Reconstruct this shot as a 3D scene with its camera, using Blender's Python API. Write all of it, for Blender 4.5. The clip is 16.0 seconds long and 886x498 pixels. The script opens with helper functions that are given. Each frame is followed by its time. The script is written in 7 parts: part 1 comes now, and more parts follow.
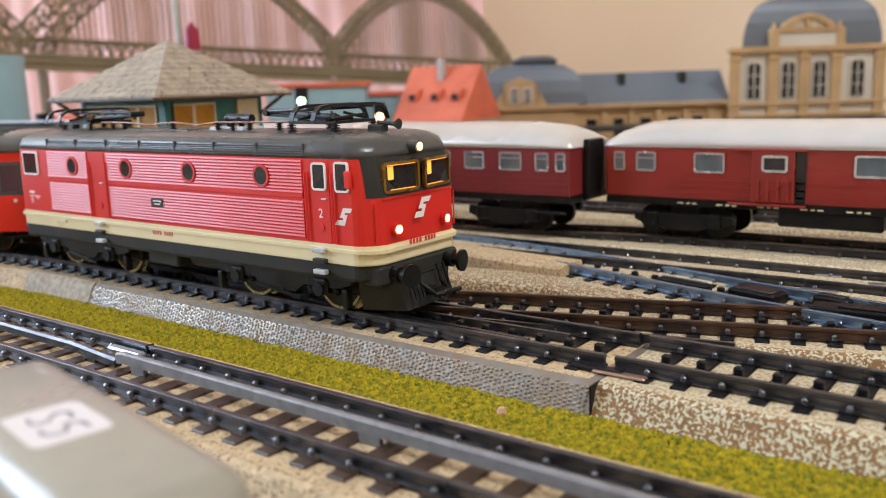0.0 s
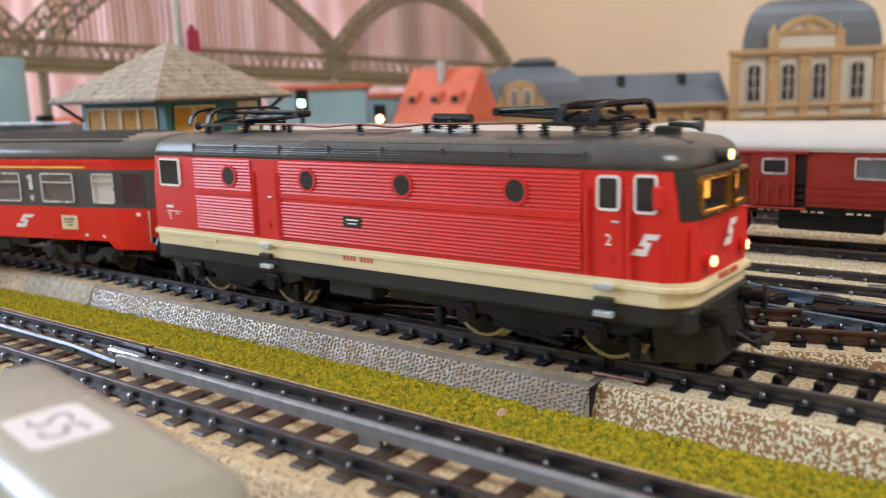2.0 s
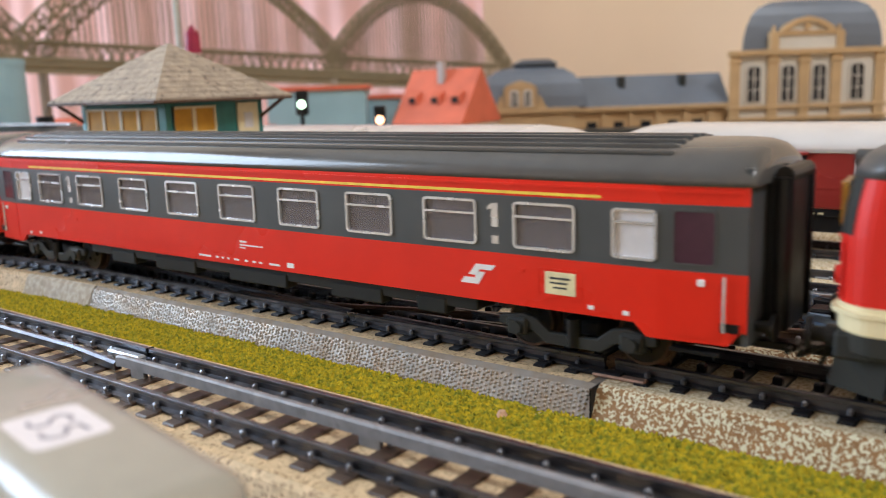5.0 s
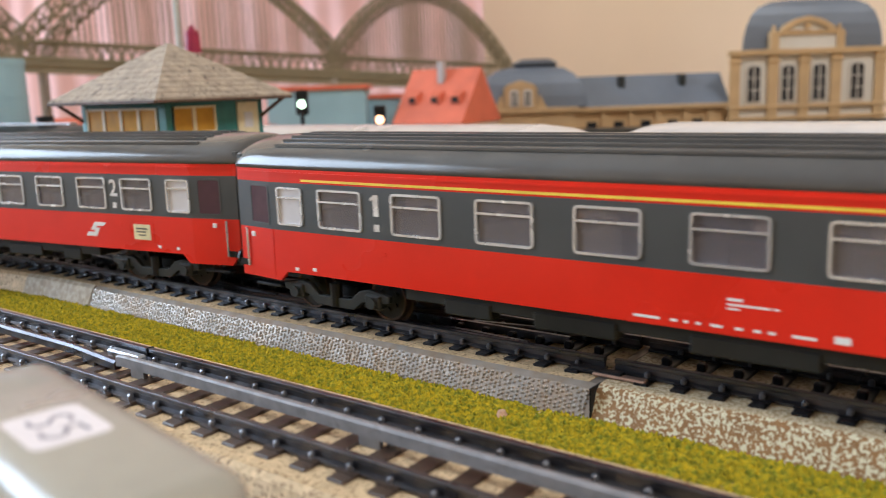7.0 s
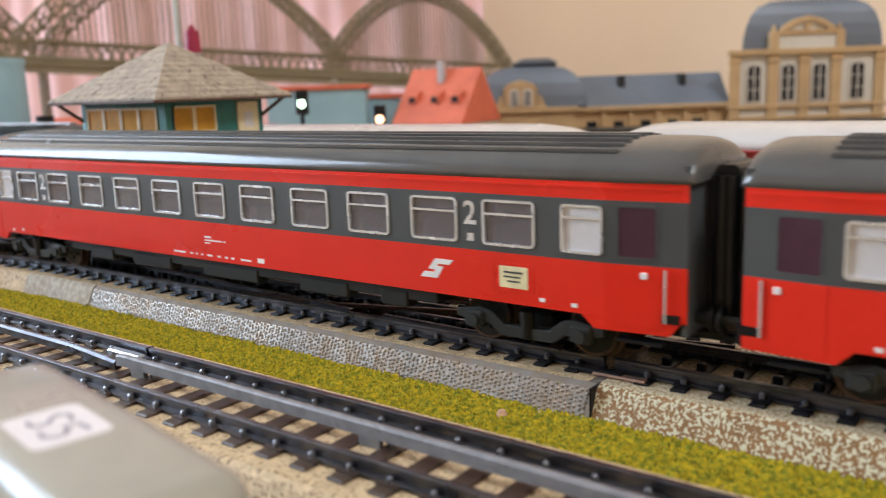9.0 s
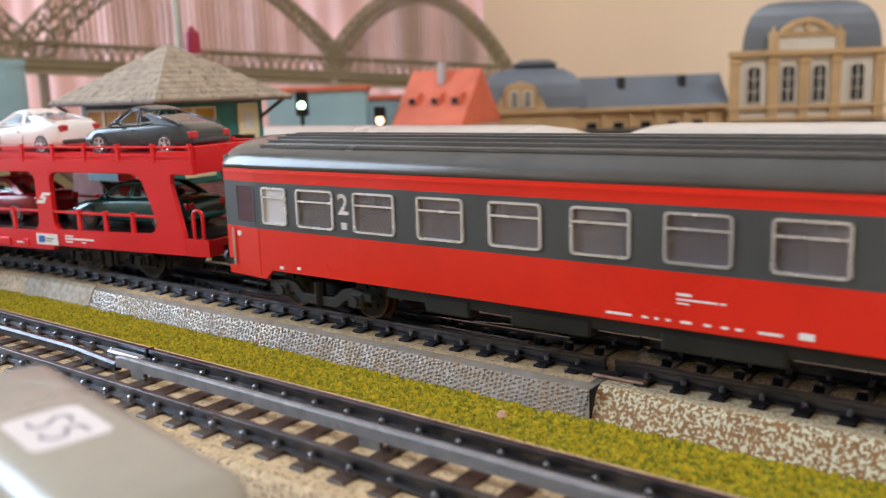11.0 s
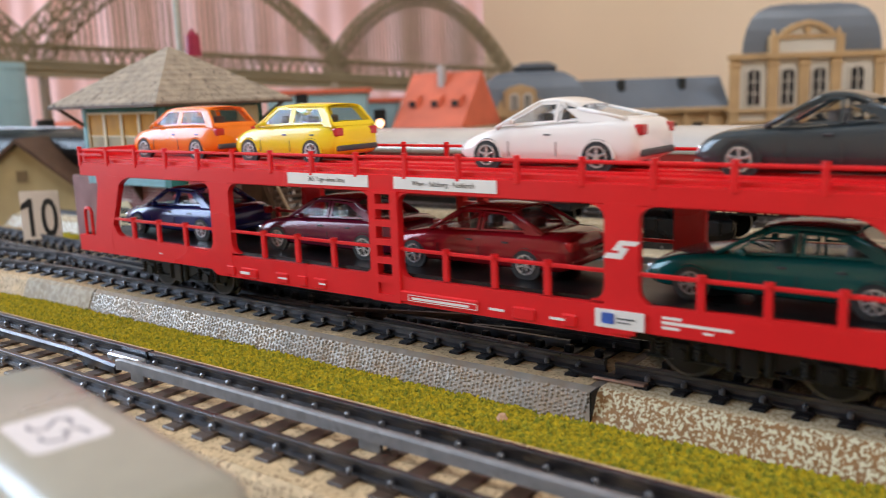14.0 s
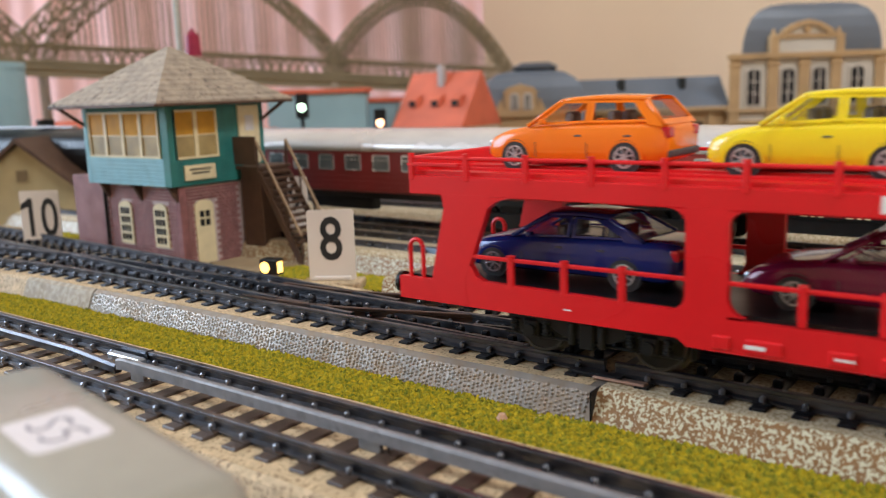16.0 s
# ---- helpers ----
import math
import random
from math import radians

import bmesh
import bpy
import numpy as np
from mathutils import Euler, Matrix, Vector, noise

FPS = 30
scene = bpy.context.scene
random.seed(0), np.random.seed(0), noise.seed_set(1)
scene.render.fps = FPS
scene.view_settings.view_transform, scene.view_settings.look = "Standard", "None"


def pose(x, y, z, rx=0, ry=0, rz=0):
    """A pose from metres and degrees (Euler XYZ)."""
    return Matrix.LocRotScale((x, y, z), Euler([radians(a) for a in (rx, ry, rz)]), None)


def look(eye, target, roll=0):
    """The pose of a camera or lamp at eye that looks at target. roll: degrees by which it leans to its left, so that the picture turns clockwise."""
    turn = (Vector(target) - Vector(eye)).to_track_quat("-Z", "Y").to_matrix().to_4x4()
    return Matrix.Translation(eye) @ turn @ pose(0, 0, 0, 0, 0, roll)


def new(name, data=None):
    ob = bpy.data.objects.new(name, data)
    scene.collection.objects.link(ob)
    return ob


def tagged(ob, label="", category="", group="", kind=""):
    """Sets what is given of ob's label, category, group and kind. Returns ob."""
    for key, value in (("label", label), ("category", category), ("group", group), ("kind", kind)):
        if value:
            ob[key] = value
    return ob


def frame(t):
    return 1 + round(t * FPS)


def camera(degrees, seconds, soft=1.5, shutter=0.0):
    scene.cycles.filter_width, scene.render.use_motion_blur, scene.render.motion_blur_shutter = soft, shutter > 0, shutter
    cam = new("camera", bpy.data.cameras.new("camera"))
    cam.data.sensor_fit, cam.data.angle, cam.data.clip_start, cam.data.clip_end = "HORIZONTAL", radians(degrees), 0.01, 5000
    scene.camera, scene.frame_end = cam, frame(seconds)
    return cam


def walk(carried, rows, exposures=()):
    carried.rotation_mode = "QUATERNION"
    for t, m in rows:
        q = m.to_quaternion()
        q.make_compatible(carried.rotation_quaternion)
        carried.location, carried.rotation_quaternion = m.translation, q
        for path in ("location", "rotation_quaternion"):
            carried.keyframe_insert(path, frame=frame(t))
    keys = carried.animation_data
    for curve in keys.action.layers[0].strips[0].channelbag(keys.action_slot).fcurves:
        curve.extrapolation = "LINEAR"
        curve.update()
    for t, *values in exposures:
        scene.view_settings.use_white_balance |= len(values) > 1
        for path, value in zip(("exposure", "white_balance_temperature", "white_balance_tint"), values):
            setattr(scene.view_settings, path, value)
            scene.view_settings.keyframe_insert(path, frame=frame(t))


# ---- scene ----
# All builders below work in millimetres (a model railway at 1:87); MM turns them into metres.
# x runs along the main track in the direction of travel, y away from the camera, z up from the rail heads.
MM = 0.001
cam = camera(54.54, 16.0, 1.0, 0.35)
EYE = Vector((205.56, -156.48, 53.08)) * MM


def view(t, pitch):
    yaw, up = radians(37.3), radians(pitch)
    ahead = Vector((-math.sin(yaw) * math.cos(up), math.cos(yaw) * math.cos(up), math.sin(up)))
    return t, look(EYE, EYE + ahead, -1.957)


TILT = ((0.0, -10.774), (0.5, -10.736), (1.0, -10.718), (1.5, -10.684), (2.0, -10.646), (2.5, -10.597), (3.0, -10.574),
        (4.2, -10.58), (6.3, -10.576), (7.0, -10.597), (8.0, -10.61), (9.2, -10.62), (11.3, -10.52), (12.0, -10.488),
        (12.5, -10.424), (13.0, -10.39), (14.0, -10.36), (14.5, -10.352), (15.0, -10.37), (16.0, -10.378))
walk(cam, [view(t, p) for t, p in TILT], exposures=((0.0, 0.13, 5740, 10), (11.3, 0.11, 5740, 10), (13.0, 0.03, 5740, 10), (16.0, 0.0, 5740, 10)))
cam.data.dof.use_dof = True
cam.data.dof.focus_distance = 0.195
cam.data.dof.aperture_fstop = 21.0

# ---- light: a room with a window behind the camera and warm ceiling light ----
world = bpy.data.worlds.new("room_light")
scene.world = world
world.use_nodes = True
world.node_tree.nodes["Background"].inputs["Color"].default_value = (1.0, 0.93, 0.85, 1)
world.node_tree.nodes["Background"].inputs["Strength"].default_value = 0.35


def area_lamp(name, eye, target, size_x, size_y, watts, colour):
    data = bpy.data.lights.new(name, "AREA")
    data.shape, data.size, data.size_y, data.energy, data.color = "RECTANGLE", size_x, size_y, watts, colour
    ob = new(name, data)
    ob.matrix_world = look(eye, target)
    return ob


area_lamp("window_daylight", (-1.852, -0.970, 0.75), (0.0, 0.0, 0.0), 1.1, 1.3, 47, (0.77, 0.89, 1.0))
area_lamp("ceiling_lamp_light", (1.206, -0.149, 1.66), (0.6, 0.0, 0), 0.7, 0.7, 36, (1.0, 0.965, 0.91))


# ---- materials ----
def material(name, colour, rough=0.5, metal=0.0, vary=0.12, scale=400.0, bump=0.0, bump_scale=900.0, spec=0.5,
             second=None, second_scale=60.0, second_cut=(0.45, 0.65), coat=0.0, fine=0.0):
    """A plain surface with two scales of variation: broad stains and fine grain, and a slight relief."""
    m = bpy.data.materials.new(name)
    m.use_nodes = True
    nt = m.node_tree
    b = nt.nodes["Principled BSDF"]
    b.inputs["Roughness"].default_value, b.inputs["Metallic"].default_value = rough, metal
    b.inputs["Specular IOR Level"].default_value = spec
    b.inputs["Coat Weight"].default_value = coat
    tc = nt.nodes.new("ShaderNodeTexCoord")

    def tex(size, detail=4.0):
        n = nt.nodes.new("ShaderNodeTexNoise")
        n.inputs["Scale"].default_value, n.inputs["Detail"].default_value = size, detail
        nt.links.new(tc.outputs["Object"], n.inputs["Vector"])
        return n.outputs["Fac"]

    def ramp(fac, lo, hi, a=0.3, z=0.7):
        n = nt.nodes.new("ShaderNodeMapRange")
        n.inputs["From Min"].default_value, n.inputs["From Max"].default_value = a, z
        n.inputs["To Min"].default_value, n.inputs["To Max"].default_value = lo, hi
        nt.links.new(fac, n.inputs["Value"])
        return n.outputs["Result"]

    def mix(fac, a, z, kind="MIX"):
        n = nt.nodes.new("ShaderNodeMix")
        n.data_type, n.blend_type = "RGBA", kind
        if isinstance(fac, float):
            n.inputs[0].default_value = fac
        else:
            nt.links.new(fac, n.inputs[0])
        for socket, v in ((n.inputs[6], a), (n.inputs[7], z)):
            if isinstance(v, tuple):
                socket.default_value = (*v, 1)
            else:
                nt.links.new(v, socket)
        return n.outputs[2]

    dark = tuple(v * (1 - vary) for v in colour)
    light = tuple(min(1, v * (1 + vary)) for v in colour)
    col = mix(ramp(tex(scale), 0.0, 1.0), dark, light)
    if second:
        col = mix(ramp(tex(second_scale, 5.0), 0.0, 1.0, *second_cut), col, second)
    if fine:
        col = mix(ramp(tex(scale * 6, 2.0), 0.0, fine), col, tuple(v * 0.4 for v in colour))
    nt.links.new(col, b.inputs["Base Color"])
    nt.links.new(ramp(tex(scale * 0.37, 3.0), max(0.02, rough - 0.08), min(1, rough + 0.1)), b.inputs["Roughness"])
    if bump:
        n = nt.nodes.new("ShaderNodeBump")
        n.inputs["Strength"].default_value, n.inputs["Distance"].default_value = bump, 0.0004
        nt.links.new(tex(bump_scale, 5.0), n.inputs["Height"])
        nt.links.new(n.outputs["Normal"], b.inputs["Normal"])
    return m


def glowing(name, colour, strength):
    m = bpy.data.materials.new(name)
    m.use_nodes = True
    b = m.node_tree.nodes["Principled BSDF"]
    b.inputs["Base Color"].default_value = (*colour, 1)
    b.inputs["Emission Color"].default_value = (*colour, 1)
    b.inputs["Emission Strength"].default_value = strength
    return m


def glass(name, colour=(0.9, 0.9, 0.9), rough=0.03):
    m = bpy.data.materials.new(name)
    m.use_nodes = True
    b = m.node_tree.nodes["Principled BSDF"]
    b.inputs["Base Color"].default_value = (*colour, 1)
    b.inputs["Transmission Weight"].default_value = 1.0
    b.inputs["Roughness"].default_value = rough
    b.inputs["IOR"].default_value = 1.33
    return m


# ---- building blocks (millimetres) ----
def part(name, bm, mat, parent=None, label="", smooth=False):
    """Links a bmesh, built in millimetres, as one mesh object under a thing or a part."""
    for v in bm.verts:
        v.co *= MM
    me = bpy.data.meshes.new(name)
    bm.to_mesh(me)
    bm.free()
    me.materials.append(mat)
    if smooth:
        for poly in me.polygons:
            poly.use_smooth = True
    ob = new(name, me)
    if parent:
        ob.parent = parent
    if label:
        ob["label"] = label
    return ob


def put(name, me, mat, parent, m):
    """A further object on shared mesh data."""
    ob = new(name, me)
    ob.parent = parent
    ob.matrix_basis = m
    return ob


def at(x, y, z, rz=0, rx=0, ry=0):
    return pose(x * MM, y * MM, z * MM, rx, ry, rz)


def thing(name, label, category, m=None, group="", kind=""):
    ob = new(name)
    ob.empty_display_size = 0.005
    if m is not None:
        ob.matrix_basis = m
    return tagged(ob, label, category, group, kind)


def merged(*bms):
    out = bmesh.new()
    for b in bms:
        me = bpy.data.meshes.new("tmp")
        b.to_mesh(me)
        b.free()
        out.from_mesh(me)
        bpy.data.meshes.remove(me)
    return out


def bevelled(bm, width, segments=1, edges=None):
    if width > 0:
        bmesh.ops.bevel(bm, geom=list(edges or bm.edges), offset=width, segments=segments, affect="EDGES", profile=0.5)
    return bm


def box(x0, x1, y0, y1, z0, z1, bevel=0.0, segments=1, bm=None):
    own = bmesh.new()
    bmesh.ops.create_cube(own, size=1, matrix=Matrix.Translation(((x0 + x1) / 2, (y0 + y1) / 2, (z0 + z1) / 2))
                          @ Matrix.Diagonal((x1 - x0, y1 - y0, z1 - z0, 1)))
    bevelled(own, bevel, segments)
    return own if bm is None else add(bm, own)


def add(bm, own):
    me = bpy.data.meshes.new("tmp")
    own.to_mesh(me)
    own.free()
    bm.from_mesh(me)
    bpy.data.meshes.remove(me)
    return bm


def rod(a, z, r, sides=10, r2=None, bm=None):
    """A round rod from point a to point z."""
    a, z = Vector(a), Vector(z)
    own = bmesh.new()
    m = Matrix.Translation((a + z) / 2) @ (z - a).to_track_quat("Z", "Y").to_matrix().to_4x4()
    bmesh.ops.create_cone(own, cap_ends=True, segments=sides, radius1=r, radius2=r if r2 is None else r2, depth=(z - a).length, matrix=m)
    return own if bm is None else add(bm, own)


def prism(outline, a0, a1, axis="y", bevel=0.0, segments=1):
    """A closed outline drawn in the plane across an axis and pulled along it from a0 to a1."""
    bm = bmesh.new()

    def lift(u, v, w):
        return {"y": (u, w, v), "x": (w, u, v), "z": (u, v, w)}[axis]

    low = [bm.verts.new(lift(u, v, a0)) for u, v in outline]
    high = [bm.verts.new(lift(u, v, a1)) for u, v in outline]
    n = len(outline)
    for i in range(n):
        bm.faces.new((low[i], low[(i + 1) % n], high[(i + 1) % n], high[i]))
    bm.faces.new(low[::-1])
    bm.faces.new(high)
    bmesh.ops.recalc_face_normals(bm, faces=bm.faces[:])
    return bevelled(bm, bevel, segments)


def rounded(x0, x1, z0, z1, r, n=4):
    """A rounded rectangle as an outline."""
    out = []
    for cx, cz, a in ((x1 - r, z1 - r, 0), (x0 + r, z1 - r, 90), (x0 + r, z0 + r, 180), (x1 - r, z0 + r, 270)):
        for i in range(n + 1):
            w = radians(a + 90 * i / n)
            out.append((cx + r * math.cos(w), cz + r * math.sin(w)))
    return out


def frame_ring(outer, inner, a0, a1, axis="y"):
    """A ring between two outlines with the same number of corners."""
    bm = bmesh.new()

    def lift(u, v, w):
        return {"y": (u, w, v), "x": (w, u, v), "z": (u, v, w)}[axis]

    rings = [[bm.verts.new(lift(u, v, w)) for u, v in o] for o, w in ((outer, a0), (outer, a1), (inner, a1), (inner, a0))]
    n = len(outer)
    for k in range(4):
        for i in range(n):
            bm.faces.new((rings[k][i], rings[k][(i + 1) % n], rings[(k + 1) % 4][(i + 1) % n], rings[(k + 1) % 4][i]))
    bmesh.ops.recalc_face_normals(bm, faces=bm.faces[:])
    return bm


def holed(x0, x1, z0, z1, holes, a0, a1):
    """A wall in the xz plane, from y=a0 to y=a1, with openings (x0, x1, z0, z1), built on a grid of cells."""
    xs = sorted({x0, x1, *[v for h in holes for v in h[:2] if x0 < v < x1]})
    zs = sorted({z0, z1, *[v for h in holes for v in h[2:4] if z0 < v < z1]})
    full = {}
    for i in range(len(xs) - 1):
        for k in range(len(zs) - 1):
            cx, cz = (xs[i] + xs[i + 1]) / 2, (zs[k] + zs[k + 1]) / 2
            full[i, k] = not any(h[0] < cx < h[1] and h[2] < cz < h[3] for h in holes)
    bm = bmesh.new()
    vs = {}

    def v(i, k, y):
        if (i, k, y) not in vs:
            vs[i, k, y] = bm.verts.new((xs[i], y, zs[k]))
        return vs[i, k, y]

    for (i, k), on in full.items():
        if not on:
            continue
        for y in (a0, a1):
            bm.faces.new((v(i, k, y), v(i + 1, k, y), v(i + 1, k + 1, y), v(i, k + 1, y)))
        for di, dk, p, q in ((-1, 0, (i, k), (i, k + 1)), (1, 0, (i + 1, k), (i + 1, k + 1)), (0, -1, (i, k), (i + 1, k)), (0, 1, (i, k + 1), (i + 1, k + 1))):
            if not full.get((i + di, k + dk), False):
                bm.faces.new((v(*p, a0), v(*q, a0), v(*q, a1), v(*p, a1)))
    bmesh.ops.recalc_face_normals(bm, faces=bm.faces[:])
    return bm


def swept(points, profile, closed_profile=True):
    """A profile (side, up) carried along a way of points, upright throughout."""
    bm = bmesh.new()
    pts = [Vector(p) for p in points]
    rings = []
    for i, p in enumerate(pts):
        d = (pts[min(i + 1, len(pts) - 1)] - pts[max(i - 1, 0)])
        d.z = 0
        d.normalize()
        side = Vector((-d.y, d.x, 0))
        rings.append([bm.verts.new(p + side * u + Vector((0, 0, v))) for u, v in profile])
    n = len(profile)
    for a, b in zip(rings, rings[1:]):
        for i in range(n if closed_profile else n - 1):
            bm.faces.new((a[i], a[(i + 1) % n], b[(i + 1) % n], b[i]))
    if closed_profile:
        bm.faces.new(rings[0][::-1])
        bm.faces.new(rings[-1])
    bmesh.ops.recalc_face_normals(bm, faces=bm.faces[:])
    return bm


def lofted(sections, closed=True, caps=True):
    """A skin through sections with the same number of points each."""
    bm = bmesh.new()
    rings = [[bm.verts.new(p) for p in sec] for sec in sections]
    n = len(sections[0])
    for a, b in zip(rings, rings[1:]):
        for i in range(n if closed else n - 1):
            bm.faces.new((a[i], a[(i + 1) % n], b[(i + 1) % n], b[i]))
    if caps and closed:
        bm.faces.new(rings[0][::-1])
        bm.faces.new(rings[-1])
    bmesh.ops.recalc_face_normals(bm, faces=bm.faces[:])
    return bm


def writing(name, text, size, mat, parent, m, depth=0.04, bold=0.0, squeeze=1.0):
    """Letters from the built-in font, as a thin mesh; size is the letters' height in millimetres."""
    cu = bpy.data.curves.new(name, "FONT")
    cu.body, cu.size, cu.extrude, cu.resolution_u = text, size * MM * 1.38, depth * MM, 3
    cu.align_x, cu.align_y = "CENTER", "CENTER"
    cu.offset = bold * MM
    ob = bpy.data.objects.new("tmp", cu)
    me = bpy.data.meshes.new_from_object(ob)
    bpy.data.objects.remove(ob)
    me.name = name
    me.transform(Matrix.Diagonal((squeeze, 1, 1, 1)))
    if text[0] == "1":
        # the slanted flag at the head of the one
        h, d = size * MM, depth * MM
        x, top = min(v.co.x for v in me.vertices), max(v.co.y for v in me.vertices)
        bm = bmesh.new()
        bm.from_mesh(me)
        outline = ((x + 0.05 * h, top), (x - 0.2 * h, top - 0.17 * h), (x - 0.2 * h, top - 0.31 * h), (x + 0.05 * h, top - 0.2 * h))
        lo = [bm.verts.new((a, b, -d)) for a, b in outline]
        hi = [bm.verts.new((a, b, d * 1.02)) for a, b in outline]
        bm.faces.new(hi)
        bm.faces.new(lo[::-1])
        for i in range(4):
            bm.faces.new((lo[i - 1], lo[i], hi[i], hi[i - 1]))
        bmesh.ops.recalc_face_normals(bm, faces=list(bm.faces)[-6:])
        bm.to_mesh(me)
        bm.free()
    me.materials.clear()
    me.materials.append(mat)
    ob = new(name, me)
    ob.parent = parent
    ob.matrix_basis = m
    return ob


# ---- the train's way ----
BEND_X, BEND_R = -50.7, 385.0
RUN = ((0.0, 0.0), (0.3, 0.2), (0.5, 1.2), (1.0, 15.5), (1.5, 40.7), (2.0, 72.4), (2.5, 104.7), (3.0, 137.0), (3.5, 166.7), (4.0, 193.4),
       (4.2, 204.2), (5.0, 250.5), (5.7, 293.0), (6.3, 330.2), (6.5, 342.9), (7.0, 375.0), (7.5, 406.3), (8.0, 438.0), (8.5, 470.1),
       (9.0, 502.4), (9.7, 547.8), (10.5, 599.8), (11.5, 664.1), (12.0, 695.9), (12.5, 729.1), (13.0, 762.4), (13.5, 795.1),
       (14.0, 827.4), (14.5, 859.5), (15.0, 891.6), (15.5, 923.2), (16.0, 954.4))


def way(s):
    """The main track's centre line at s millimetres: straight, and a left-hand bend before it."""
    if s >= BEND_X:
        return Vector((s, 0, 0))
    a = (s - BEND_X) / BEND_R
    return Vector((BEND_X + BEND_R * math.sin(a), -BEND_R * (1 - math.cos(a)), 0))


def way_back(s):
    """The same line on to where the train comes from, straight again further back."""
    if s >= -420:
        return way(s)
    a = (-420 - BEND_X) / BEND_R
    return way(-420) + (s + 420) * Vector((math.cos(a), -math.sin(a), 0))


def on_track(s, half):
    f, r = way_back(s + half), way_back(s - half)
    d, c = f - r, (f + r) / 2
    return at(c.x, c.y, 0, math.degrees(math.atan2(d.y, d.x)))

# materials of the layout
M_BED = material("stamped_ballast_print", (0.26, 0.14, 0.055), 0.42, 0.0, 0.15, 300, 0.15, 2500, second=(0.62, 0.59, 0.42), second_scale=1550, second_cut=(0.49, 0.545), spec=0.4)
M_BED_OLD = material("worn_ballast_tin", (0.29, 0.26, 0.225), 0.42, 0.5, 0.15, 200, 0.2, 1500, second=(0.27, 0.21, 0.15), second_scale=250, second_cut=(0.42, 0.68))
M_BED_FAR = material("pale_ballast_print", (0.40, 0.29, 0.15), 0.5, 0.0, 0.2, 300, 0.2, 2000, second=(0.66, 0.57, 0.40), second_scale=1300, second_cut=(0.42, 0.56), spec=0.3)
M_BED_DULL = material("dull_worn_ballast", (0.36, 0.30, 0.22), 0.62, 0.0, 0.2, 300, 0.2, 1800, second=(0.46, 0.41, 0.32), second_scale=600, spec=0.3)
M_BED_TOP = material("sand_ballast", (0.56, 0.42, 0.245), 0.62, 0.0, 0.22, 500, 0.35, 2600, second=(0.24, 0.15, 0.075), second_scale=1300, second_cut=(0.54, 0.64))
M_SLEEPER = material("blackened_sleeper", (0.009, 0.008, 0.009), 0.36, 0.0, 0.3, 500, 0.1, 1500, spec=0.22)
M_SLEEPER_BROWN = material("brown_sleeper", (0.055, 0.034, 0.022), 0.45, 0.1, 0.3, 500, 0.1, 1500)
M_RAIL = material("dark_rail_steel", (0.085, 0.085, 0.095), 0.33, 0.9, 0.25, 200, 0.06, 700, second=(0.13, 0.125, 0.13), second_scale=150)
M_RAIL_RUST = material("rusty_rail_steel", (0.11, 0.065, 0.045), 0.36, 0.7, 0.25, 200, 0.08, 700, second=(0.06, 0.045, 0.04), second_scale=130)
M_RAIL_BLUE = material("blued_rail_steel", (0.26, 0.36, 0.52), 0.3, 0.9, 0.2, 200, 0.05, 700)
M_CLIP = material("dark_rail_clip", (0.20, 0.20, 0.215), 0.3, 0.85, 0.2, 400)
M_ZINC = material("dull_zinc", (0.25, 0.245, 0.25), 0.58, 0.35, 0.2, 260, 0.08, 900, second=(0.2, 0.19, 0.19), second_scale=330, second_cut=(0.58, 0.7))
M_BRIGHT = material("bright_tinplate", (0.45, 0.47, 0.5), 0.34, 0.9, 0.12, 260)
M_COPPER = material("worn_copper_tongue", (0.42, 0.27, 0.2), 0.32, 0.7, 0.2, 260)
M_GRASS = material("mossy_grass", (0.17, 0.185, 0.016), 0.9, 0.0, 0.45, 900, 0.6, 2600, second=(0.58, 0.42, 0.012), second_scale=800, second_cut=(0.36, 0.66), spec=0.15, fine=0.3)
M_TABLE = material("sand_coloured_baseboard", (0.44, 0.33, 0.19), 0.8, 0.0, 0.2, 60, 0.3, 900, second=(0.3, 0.21, 0.11), second_scale=25)

# ---- the baseboard ----
def back(u, d, z=0.0, rz=0.0):
    """A pose in the layout's far part: u to the right, d away from the eye, on the ground plan turned with the view."""
    a = radians(37.3)
    x = EYE.x / MM + u * math.cos(a) - d * math.sin(a)
    y = EYE.y / MM + u * math.sin(a) + d * math.cos(a)
    return at(x, y, z, 37.3 + rz)


GROUND = -9.5
board = part("baseboard", box(-1000, 1100, -330, 1180, -800, GROUND, 1.0), M_TABLE)
board.matrix_basis = back(0, 0)
tagged(board, "sand-coloured plywood baseboard of a model railway", "baseboard", kind="structure")


# ---- tracks ----
def rail_profile(y, wide=0.65):
    half = [(1.15, -2.75), (1.15, -2.35), (0.35, -2.0), (0.35, -1.0), (wide, -0.75), (wide, -0.12), (wide - 0.15, 0.0)]
    return [(y + u, v) for u, v in half] + [(y - u, v) for u, v in half[::-1]]


def way_point(pts, s):
    """The point and heading s millimetres along a line of points."""
    left = s
    for a, b in zip(pts, pts[1:]):
        d = (b - a).length
        if left <= d:
            break
        left -= d
    v = (b - a).normalized()
    return a + v * left, math.degrees(math.atan2(v.y, v.x))


